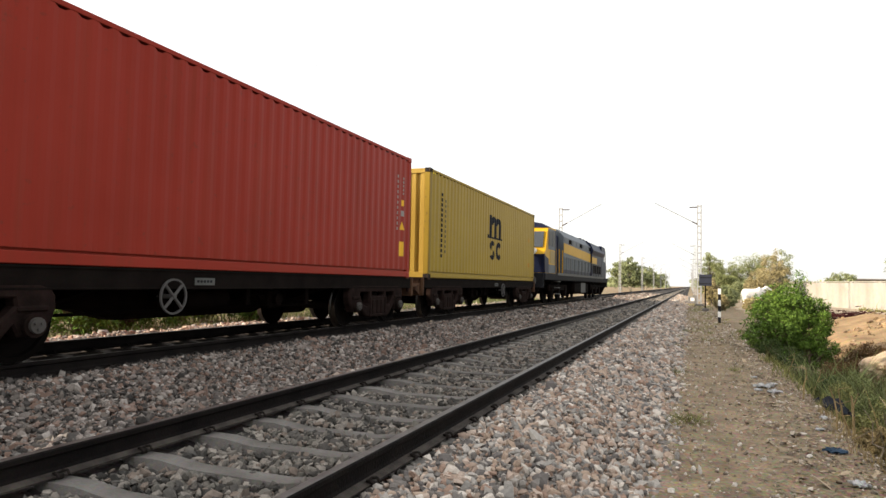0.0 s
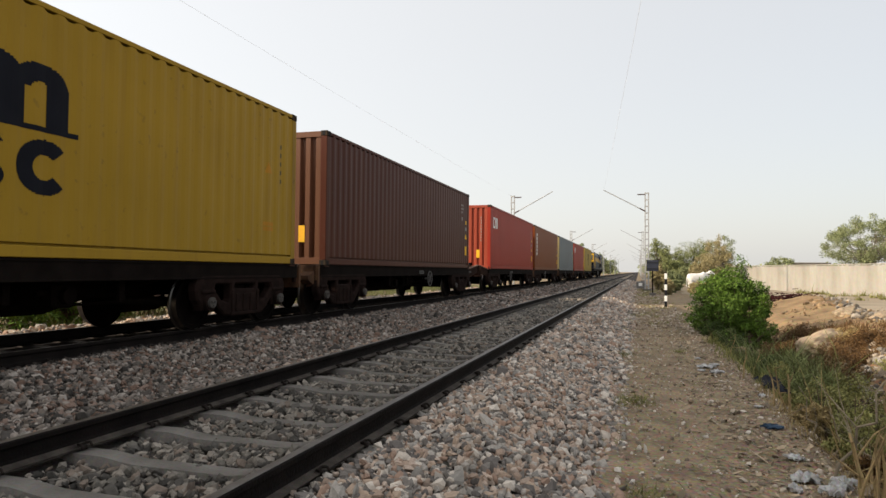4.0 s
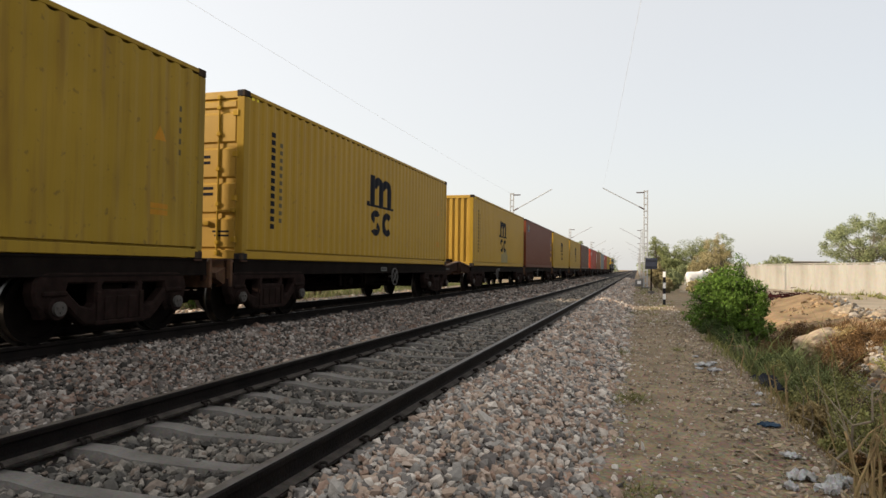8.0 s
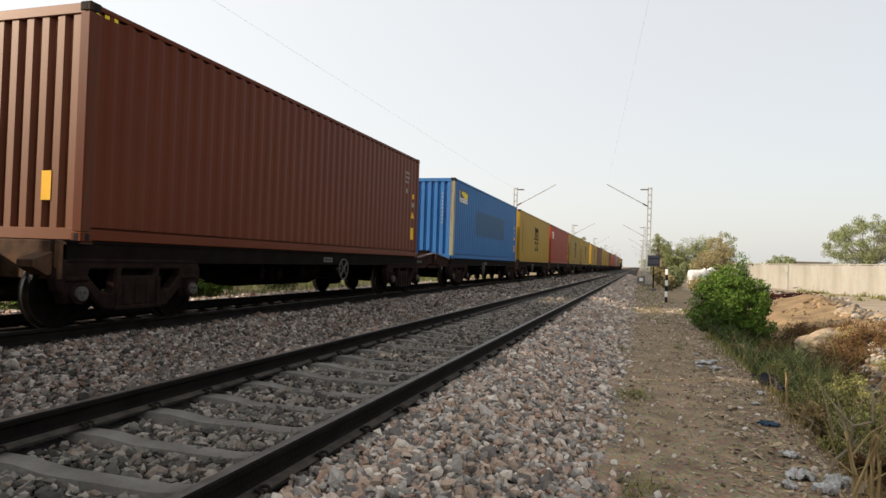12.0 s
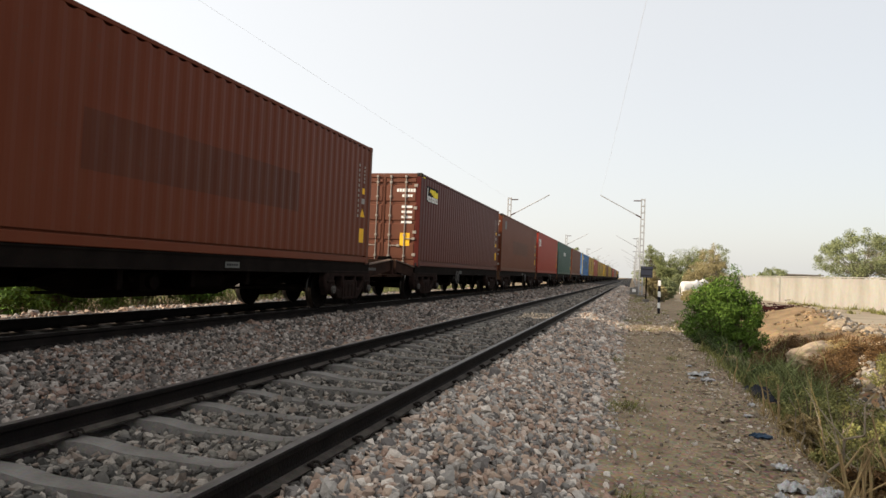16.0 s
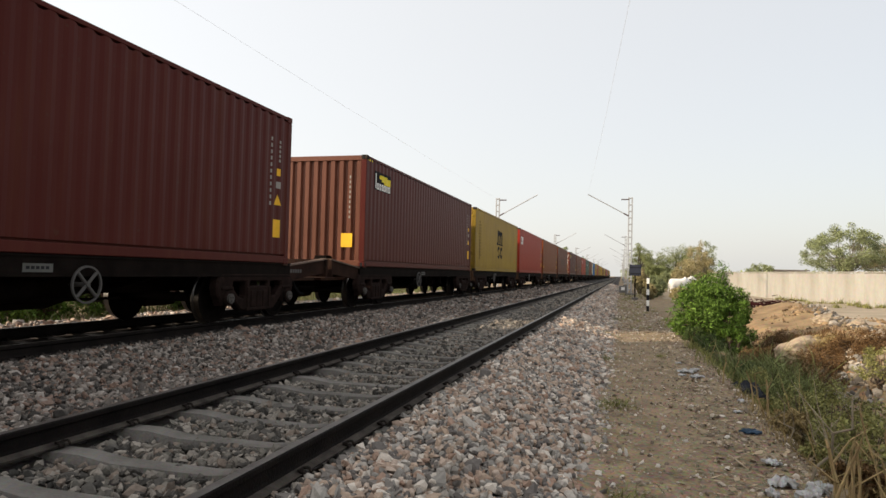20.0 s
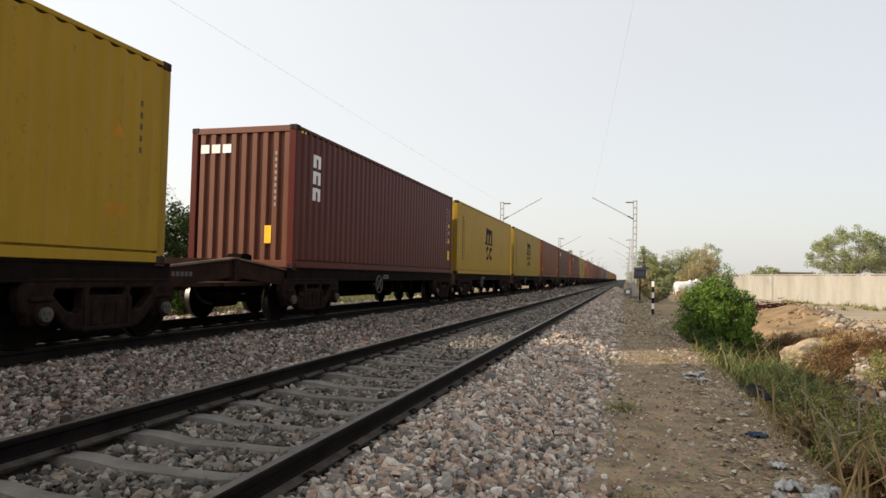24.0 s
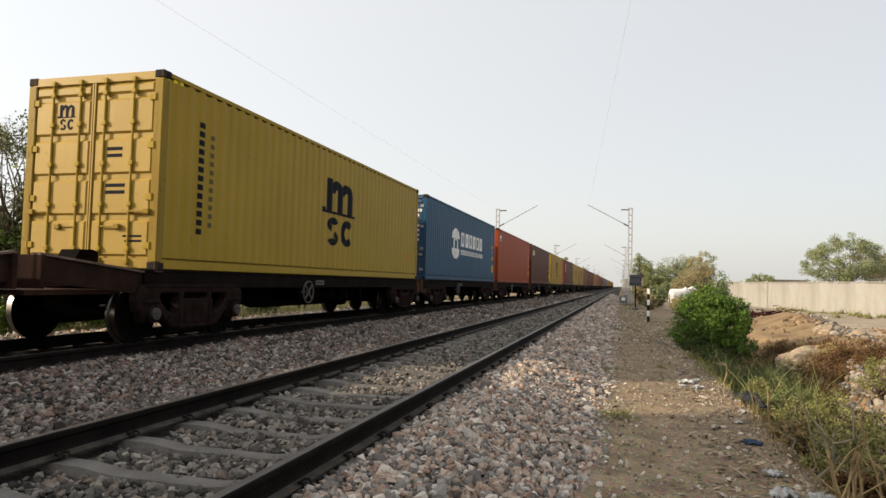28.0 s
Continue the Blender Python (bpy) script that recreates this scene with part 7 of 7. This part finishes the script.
def build_bank_branches():
    """Thick dry stems, short stubs and bare grey branches that stand up out of the ditch's weeds."""
    rng = np.random.default_rng(36)

    def limb(name, label, category, foot, tip, r, mat, forks, bend=0.04, n=6):
        a, b = Vector(foot), Vector(tip)
        g, pts = Geo(), [a]
        for k in range(1, n + 1):
            pts.append(a.lerp(b, k / n) + Vector(rng.normal(0, bend, 3)) * (0.3 if k == n else 1.0))
        for k, (q0, q1) in enumerate(zip(pts, pts[1:])):
            g.tube(q0, q1, r * (1 - 0.10 * k), 8, r * (0.92 - 0.10 * k), caps=k in (0, n - 1))
        for k in range(forks):
            q = pts[2 + k % (n - 2)]
            w = (b - a).normalized() * 0.5 + Vector(rng.normal(0, 0.7, 3))
            g.tube(q, q + w * 0.22, r * 0.42, 6, r * 0.2, caps=False)
            g.tube(q + w * 0.22, q + w * 0.36 + Vector(rng.normal(0, 0.05, 3)), r * 0.2, 5, r * 0.08, caps=False)
        tagged(new(name, as_mesh(g, mat, smooth=True)), label, category, "branches on the ditch's bank")
    limb("withered_plant", "thick yellow-brown withered plant beside the path", "plant", BANK["stem"][0], BANK["stem"][1], 0.021, M_DRY, 3, 0.018)
    limb("withered_plant", "thick yellow-brown withered plant beside the path", "plant", BANK["second"][0], BANK["second"][1], 0.019, M_DRY, 2, 0.015)
    limb("bare_branch", "bare grey branch leaning over the weeds", "branch", BANK["branch"][0], BANK["branch"][1], 0.013, M_TWIG, 5, 0.03)
    limb("stub", "short broken straw-coloured stub at the ditch's edge", "plant", BANK["stub"][0], BANK["stub"][1], 0.026, M_DRY, 0, 0.008)
    limb("stub", "short broken straw-coloured stub at the ditch's edge", "plant", BANK["low_stub"][0], BANK["low_stub"][1], 0.016, M_DRY, 0, 0.008)
    for k in range(9):
        x, y = rng.uniform(1.65, 2.1), rng.uniform(6.0, 7.8)
        z = ground_z(x, y)
        limb("bare_twig", "thin bare grey twig among the weeds", "branch", (x, y, z - 0.04), (x + rng.uniform(-0.25, 0.35), y + rng.uniform(-0.2, 0.2), z + rng.uniform(0.3, 0.55)), 0.008, M_TWIG, 4, 0.03)


M_TWIG = material("bare_grey_twig", (0.24, 0.20, 0.145), (0.13, 0.105, 0.075), 0.9, 0, 6, 40, 0.2, 0.3)
BANK = {"stem": ((1.45, 5.0, -0.58), (1.345, 5.0, -0.02)), "second": ((1.53, 5.0, -0.62), (1.505, 5.0, -0.12)), "branch": ((1.40, 5.6, -0.52), (1.76, 5.6, 0.25)), "stub": ((2.03, 10.2, -1.0), (1.995, 10.2, -0.38)), "low_stub": ((1.65, 9.4, -0.80), (1.62, 9.4, -0.47))}
build_bank_branches()


# ---- loose things on the ground ----
def crumpled(rx, ry, rz, seed, n=9):
    """A crumpled sheet."""
    r = random.Random(seed)
    v = []
    for j in range(n):
        for i in range(n):
            u, w = i / (n - 1) * 2 - 1, j / (n - 1) * 2 - 1
            k = max(0, 1 - (u * u + w * w) * 0.5)
            edge = 1 + 0.45 * noise.noise((math.cos(math.atan2(w, u)) * 2.2, math.sin(math.atan2(w, u)) * 2.2, seed * 3.7))
            u, w = u * edge / max(1.0, math.hypot(u, w)), w * edge / max(1.0, math.hypot(u, w))
            v.append((u * rx * r.uniform(0.8, 1.1), w * ry * r.uniform(0.8, 1.1), rz * (0.05 + k * r.uniform(0.0, 1.0))))
    f = [(j * n + i, j * n + i + 1, (j + 1) * n + i + 1, (j + 1) * n + i) for j in range(n - 1) for i in range(n - 1)]
    top = Geo().add(v, f)
    return top.add([(a, b, c - 0.012) for a, b, c in v], [q[::-1] for q in f])


M_PLASTIC = material("white_plastic", (0.40, 0.40, 0.395), (0.16, 0.15, 0.14), 0.5, 0, 14, 60, 0.2, 0.4)
M_PLASTIC_BLUE = plain("blue_plastic", (0.022, 0.043, 0.072), 0.5)
M_CLOTH_DARK = plain("dark_cloth", (0.03, 0.032, 0.04), 0.9)
for k, (x, y, rx, ry, rz, mat, label) in enumerate((
        (1.18, 5.45, 0.11, 0.08, 0.08, M_PLASTIC, "crumpled white plastic bag on the ground"), (1.36, 5.3, 0.09, 0.07, 0.07, M_PLASTIC, "crumpled white plastic scrap on the ground"),
        (1.02, 11.3, 0.11, 0.14, 0.06, M_PLASTIC, "dirty white plastic bag on the path"), (1.12, 10.7, 0.10, 0.10, 0.05, M_PLASTIC, "torn white plastic scrap on the path"),
        (1.26, 7.2, 0.10, 0.10, 0.03, M_PLASTIC_BLUE, "blue plastic scrap at the path's edge"), (1.80, 10.6, 0.13, 0.42, 0.24, M_CLOTH_DARK, "dark cloth bundle in the weeds"),
        (1.45, 8.9, 0.05, 0.05, 0.03, M_PLASTIC, "small white plastic scrap"),
        (1.05, 5.2, 0.07, 0.05, 0.05, M_PLASTIC, "crumpled white plastic scrap on the ground"), (1.28, 5.15, 0.08, 0.06, 0.07, M_PLASTIC, "crumpled white plastic scrap on the ground"),
        (1.45, 5.5, 0.09, 0.05, 0.05, M_PLASTIC, "crumpled white plastic scrap on the ground"), (1.22, 6.0, 0.06, 0.08, 0.04, M_PLASTIC, "dirty white plastic scrap at the path's edge"),
        (0.92, 10.9, 0.07, 0.06, 0.03, M_PLASTIC, "torn white plastic scrap on the path"), (1.2, 11.6, 0.06, 0.09, 0.03, M_PLASTIC, "torn white plastic scrap on the path"),
        (1.0, 12.4, 0.06, 0.06, 0.02, M_PLASTIC, "torn white plastic scrap on the path"), (1.3, 8.2, 0.05, 0.04, 0.02, M_PLASTIC, "small white plastic scrap"))):
    ob = tagged(new("plastic_litter" if mat != M_CLOTH_DARK else "dark_cloth", as_mesh(crumpled(rx, ry, rz, k), mat)), label, "litter")
    ob.matrix_basis = pose(x, y, ground_z(x, y) + 0.015, 0, 0, 40 * k)


def build_path_stones():
    rng = np.random.default_rng(44)
    n = 16000
    x, y = rng.uniform(-0.25, 2.2, n), 2.5 + 24 * rng.uniform(0, 1, n) ** 1.6
    back = rng.uniform(0, 1, n) < 0.12
    y = np.where(back, rng.uniform(-10, 3, n), y)
    side = np.abs(x - 0.5)
    keep = rng.uniform(0, 1, n) < 0.4 + 0.6 * np.clip(side / 0.9, 0, 1) ** 1.2
    x, y = x[keep], y[keep]
    s = np.minimum(0.0088 * rng.lognormal(0, 0.6, len(x)), 0.026)
    z = np.array([ground_z(a, b) for a, b in zip(x, y)]) + 0.3 * s
    v, f = rubble(np.stack([x, y, z], 1), s, rng)
    far = 3600
    fx, fy = rng.uniform(-0.6, 1.5, far), rng.uniform(18, 70, far)
    fs = np.minimum(0.02 * rng.lognormal(0, 0.5, far), 0.05)
    fz = np.array([ground_z(a, b) for a, b in zip(fx, fy)]) + 0.3 * fs + 0.02 * (fx < -0.15)
    v2, f2 = rubble(np.stack([fx, fy, fz], 1), fs, rng)
    v, f = np.concatenate([v, v2]), np.concatenate([f, f2 + len(v)])
    tagged(new("path_pebbles", fast_mesh(v, f, M_PEBBLE)), "scattered pebbles on the earth path", "pebbles", kind="stuff")
    shapes = [fast_mesh(*rubble(np.zeros((1, 3)), np.array([1.0]), rng), M_PEBBLE) for k in range(4)]
    for k, (x, y, s) in enumerate(((-0.28, 14.94, 0.085), (-0.16, 5.19, 0.045), (-0.05, 4.95, 0.04), (0.05, 5.9, 0.05), (0.0, 6.0, 0.045), (0.3, 5.6, 0.03), (-0.1, 6.8, 0.05), (0.6, 6.6, 0.03), (1.0, 6.9, 0.04), (0.15, 4.6, 0.05))):
        ob = tagged(new("pale_stone", as_mesh_copy(shapes[k % 4], M_PALE)), "pale loose stone lying on the path", "stone", "pale stones")
        ob.matrix_basis = Matrix.LocRotScale((x, y, ground_z(x, y) + s * 0.4), Euler(rng.uniform(0, 6, 3)), (s * 0.75, s * 0.75, s * 0.6))


def as_mesh_copy(me, mat):
    me = me.copy()
    me.materials.clear()
    me.materials.append(mat)
    return me


M_PEBBLE = stone_material("path_pebble", [(0.26, 0.21, 0.16), (0.36, 0.31, 0.25), (0.14, 0.11, 0.085), (0.46, 0.41, 0.35), (0.21, 0.165, 0.12)])
M_PALE = plain("pale_stone_face", (0.52, 0.48, 0.43), 0.9)
build_path_stones()


def build_leaf_litter():
    rng = np.random.default_rng(47)
    n = 6500
    x, y = rng.normal(1.2, 0.42, n), 3 + 20 * rng.uniform(0, 1, n) ** 1.5
    keep = (x > -0.1) & (x < 2.2)
    x, y = x[keep], y[keep]
    n = len(x)
    a, s = rng.uniform(0, 6.3, n), 0.022 * rng.lognormal(0, 0.55, n)
    c = np.stack([x, y, [ground_z(p, q) + 0.012 for p, q in zip(x, y)]], 1)
    u = np.stack([np.cos(a), np.sin(a), rng.normal(0, 0.25, n)], 1) * s[:, None]
    w = np.stack([-np.sin(a), np.cos(a), rng.normal(0, 0.25, n)], 1) * s[:, None] * 0.35
    v = np.stack([c - u, c + w, c + u, c - w], 1).reshape(-1, 3)
    f = (np.arange(n) * 4)[:, None] + np.array([0, 1, 2, 3])
    tagged(new("leaf_litter", fast_mesh(v, f, M_LITTER)), "dry straw bits and dead leaves strewn on the path's edge", "leaf litter", kind="stuff")


M_LITTER = leaf_material("dead_leaves", (0.26, 0.20, 0.13), 0.6)
build_leaf_litter()


def build_spoil():
    """Broken concrete and rubble on the spoil heaps."""
    rng = np.random.default_rng(55)
    n = 1500
    u = rng.uniform(0, 1, n)
    x, y = 7.15 - 2.2 * u + rng.normal(0.1, 0.30, n), 27.5 - 15.5 * u + rng.normal(0, 0.4, n)
    s = np.minimum(0.034 * rng.lognormal(0, 0.6, n), 0.11)
    z = np.array([ground_z(a, b) for a, b in zip(x, y)]) + 0.3 * s
    v, f = rubble(np.stack([x, y, z], 1), s, rng)
    tagged(new("spoil_rubble", fast_mesh(v, f, M_RUBBLE)), "grey broken rubble over the spoil heap", "rubble", kind="stuff")
    # earth clods over the heaps
    n = 5200
    x, y = rng.uniform(3.4, 10.5, n), rng.uniform(12, 34, n)
    s = np.minimum(0.028 * rng.lognormal(0, 0.65, n), 0.12)
    patchy = np.array([noise.noise((a * 0.9, b * 0.9, 4.0)) for a, b in zip(x, y)])
    keep = (patchy > 0.12) & (x > 3.3 + 0.1 * (y - 12))
    x, y, s = x[keep], y[keep], s[keep]
    z = np.array([ground_z(a, b) for a, b in zip(x, y)]) + 0.25 * s
    v, f = rubble(np.stack([x, y, z], 1), s, rng)
    tagged(new("earth_clods", fast_mesh(v, f, M_CLOD)), "brown earth clods over the spoil heap", "clods", kind="stuff")
    # pale rubble at the ditch's far bank
    n = 420
    x, y = rng.normal(3.7, 0.42, n), rng.normal(12.3, 0.75, n)
    s = np.minimum(0.036 * rng.lognormal(0, 0.5, n), 0.09)
    z = np.array([ground_z(a, b) for a, b in zip(x, y)]) + 0.3 * s + 0.12 * np.exp(-((x - 3.7) / 0.35) ** 2 - ((y - 12.3) / 0.7) ** 2)
    v, f = rubble(np.stack([x, y, z], 1), s, rng)
    tagged(new("bank_rubble", fast_mesh(v, f, M_RUBBLE)), "pale rubble tipped on the ditch's far bank", "rubble", kind="stuff")
    for k, (x, y, sx, sy, sz, rz) in enumerate(((3.8, 15.9, 0.52, 0.36, 0.32, 25), (5.6, 18.2, 0.20, 0.22, 0.16, 50), (6.3, 19.8, 0.18, 0.16, 0.13, 10), (4.6, 12.8, 0.26, 0.22, 0.14, 30), (5.1, 13.6, 0.30, 0.24, 0.17, 70), (3.9, 11.6, 0.20, 0.16, 0.11, 15), (5.0, 15.2, 0.26, 0.2, 0.15, 40), (5.6, 21.0, 0.3, 0.24, 0.2, 15))):
        bm = bmesh.new()
        bmesh.ops.create_icosphere(bm, subdivisions=4, radius=1.0)
        for q in bm.verts:
            c = q.co
            q.co = c * (1 + 0.30 * noise.noise(c * 1.3 + Vector((k * 5.1, 0, 0))) + 0.16 * noise.noise(c * 3.0 + Vector((0, k * 3.3, 0))) + 0.09 * noise.noise(c * 7.0))
            q.co.x += 0.5 * max(0.0, q.co.z) * q.co.z
            q.co.z *= 1.15 - 0.35 * abs(q.co.y)
        me = bpy.data.meshes.new("shape")
        bm.to_mesh(me)
        bm.free()
        me.materials.append(M_SLAB)
        ob = tagged(new("boulder", me), "pale tan weathered boulder on the spoil heap" if k == 0 else "small tan broken rock on the spoil heap", "rock", "rocks on the heap")
        ob.matrix_basis = Matrix.LocRotScale((x, y, ground_z(x, y) + sz * (0.45 if k == 0 else 0.2)), Euler((0, 0, radians(rz))), (sx, sy, sz))


M_CLOD = stone_material("earth_clod", [(0.22, 0.145, 0.08), (0.14, 0.095, 0.055), (0.30, 0.21, 0.12), (0.10, 0.07, 0.042), (0.25, 0.19, 0.13)])
M_RUBBLE = stone_material("grey_rubble", [(0.208, 0.192, 0.168), (0.112, 0.1, 0.088), (0.28, 0.256, 0.224), (0.2, 0.16, 0.116), (0.08, 0.068, 0.056), (0.304, 0.264, 0.216)])
M_SLAB = material("tan_slab", (0.35, 0.275, 0.19), (0.20, 0.155, 0.11), 0.95, 0, 2.5, 16, 0.8, 0.6)
build_spoil()


M_HIDE = material("white_hide", (0.66, 0.65, 0.62), (0.46, 0.45, 0.44), 0.85, 0, 2.2, 30, 0.1, 0.25)
M_HORN = plain("grey_horn", (0.10, 0.09, 0.08), 0.6)


def loft(rings, n=14):
    """A skin over elliptic rings (centre, half-width, half-height, tilt in degrees about x); the ends are closed."""
    g = Geo()
    v = []
    for (x, y, z), w, h, tilt in rings:
        c, q = math.cos(radians(tilt)), math.sin(radians(tilt))
        for i in range(n):
            a = 2 * math.pi * i / n
            u = h * math.sin(a)
            v.append((x + w * math.cos(a), y - q * u, z + c * u))
    f = [(k * n + i, k * n + (i + 1) % n, (k + 1) * n + (i + 1) % n, (k + 1) * n + i) for k in range(len(rings) - 1) for i in range(n)]
    f += [tuple(range(n - 1, -1, -1)), tuple(range((len(rings) - 1) * n, len(rings) * n))]
    return g.add(v, f)


def build_cow():
    """A white humped cow that stands side-on; its nose points along its own y."""
    t = thing("cow", "white humped cow standing beside dry scrub", "cow", m=pose(4.35, 54.0, ground_z(4.35, 54.0), 0, 0, -72))
    part("body", loft([((0, -0.78, 1.16), 0.10, 0.16, 0), ((0, -0.70, 1.14), 0.22, 0.28, 0), ((0, -0.45, 1.11), 0.29, 0.36, 0), ((0, -0.05, 1.06), 0.32, 0.40, 0), ((0, 0.30, 1.10), 0.29, 0.40, 0), ((0, 0.46, 1.18), 0.25, 0.44, 0), ((0, 0.62, 1.20), 0.20, 0.34, 10), ((0, 0.72, 1.22), 0.13, 0.22, 15)]), M_HIDE, t, smooth=True)
    part("neck", loft([((0, 0.56, 1.22), 0.16, 0.30, 30), ((0, 0.78, 1.36), 0.12, 0.22, 40), ((0, 0.95, 1.50), 0.10, 0.15, 40)]), M_HIDE, t, smooth=True)
    head = part("head", loft([((0, 0.90, 1.60), 0.08, 0.10, 0), ((0, 1.0, 1.58), 0.11, 0.13, -15), ((0, 1.16, 1.48), 0.09, 0.10, -25), ((0, 1.34, 1.37), 0.06, 0.07, -25)]), M_HIDE, t, smooth=True)
    for k in (-1, 1):
        part("ear", Geo().prism([(k * 0.08, 0.93), (k * 0.26, 0.98), (k * 0.24, 0.90)], "z", 1.55, 1.58), M_HIDE, head)
        part("horn", Geo().tube((k * 0.07, 0.94, 1.66), (k * 0.15, 0.90, 1.84), 0.022, 7, 0.008), M_HORN, head)
        for y, x in ((-0.55, 0.17), (0.42, 0.15)):
            leg = part("leg", loft([((k * x, y, 0.0), 0.05, 0.06, 90), ((k * x, y + 0.01, 0.10), 0.045, 0.05, 90), ((k * x, y - 0.02, 0.42), 0.055, 0.06, 90), ((k * x, y, 0.72), 0.10, 0.14, 90), ((k * x * 0.9, y, 0.98), 0.12, 0.18, 90)], 10), M_HIDE, t, smooth=True)
            part("hoof", Geo().tube((k * x, y, -0.01), (k * x, y, 0.07), 0.062, 10), M_HORN, leg)
    part("tail", loft([((0, -0.78, 1.30), 0.03, 0.03, 90), ((0, -0.86, 1.0), 0.02, 0.02, 90), ((0, -0.85, 0.62), 0.018, 0.018, 90), ((0, -0.86, 0.45), 0.035, 0.035, 90)], 8), M_HIDE, t, smooth=True)


build_cow()


def build_brushwood():
    rng = np.random.default_rng(66)
    g = Geo()
    for k in range(220):
        a = Vector((rng.normal(0, 0.75), rng.normal(0, 0.4), abs(rng.normal(0.2, 0.15))))
        g.tube(a, a + Vector((rng.normal(0, 0.5), rng.normal(0, 0.3), rng.normal(0.04, 0.10))), 0.022, 5, 0.010, caps=False)
    ob = tagged(new("brushwood", as_mesh(g, plain("dark_brush", (0.035, 0.012, 0.012), 0.9))), "low pile of dark reddish cut branches", "branches")
    ob.matrix_basis = pose(7.6, 38.5, ground_z(7.6, 38.5))


build_brushwood()


# ---- what moves ----
TRAVEL = [0.00, 32.98, 65.98, 99.03, 132.02, 164.93, 197.79, 230.66, 263.49, 296.26, 328.97, 361.59, 394.22, 426.78, 459.38]


def travelled(t):
    """How far the train has gone by t seconds: its speed falls slightly on the way."""
    return float(np.interp(t, [2.0 * k for k in range(len(TRAVEL))], TRAVEL))


def motions():
    times = [0.5 * k for k in range(57)]
    for box, wagon, rear in zip(CONTAINERS, WAGONS, REAR):
        walk(box, [(t, pose(TRAIN_X, rear + L2 + travelled(t), DECK_Z)) for t in times])
        walk(wagon, [(t, pose(TRAIN_X, rear + L2 + travelled(t), TRAIN_Z)) for t in times])
    walk(LOCO, [(t, pose(TRAIN_X, REAR[0] + 2 * L2 + 12.75 + travelled(t), TRAIN_Z)) for t in times])
    for w, y in LOCO_WHEELS:
        walk(w, [(k / 20, pose(0, y, 0.546, -math.degrees(travelled(k / 20) / 0.546))) for k in range(561)])
    # all wheels of a kind roll alike, so they share one set of keys
    rolls = [k / 30 for k in range(841)]
    first = {}
    for w, k in WHEELSETS:
        if k not in first:
            walk(w, [(t, pose(0, k * 1.0, 0.42, -math.degrees(travelled(t) / 0.42))) for t in rolls])
            first[k] = w
        else:
            w.rotation_mode = "QUATERNION"
            keys = w.animation_data_create()
            keys.action = first[k].animation_data.action
            keys.action_slot = first[k].animation_data.action_slot


motions()
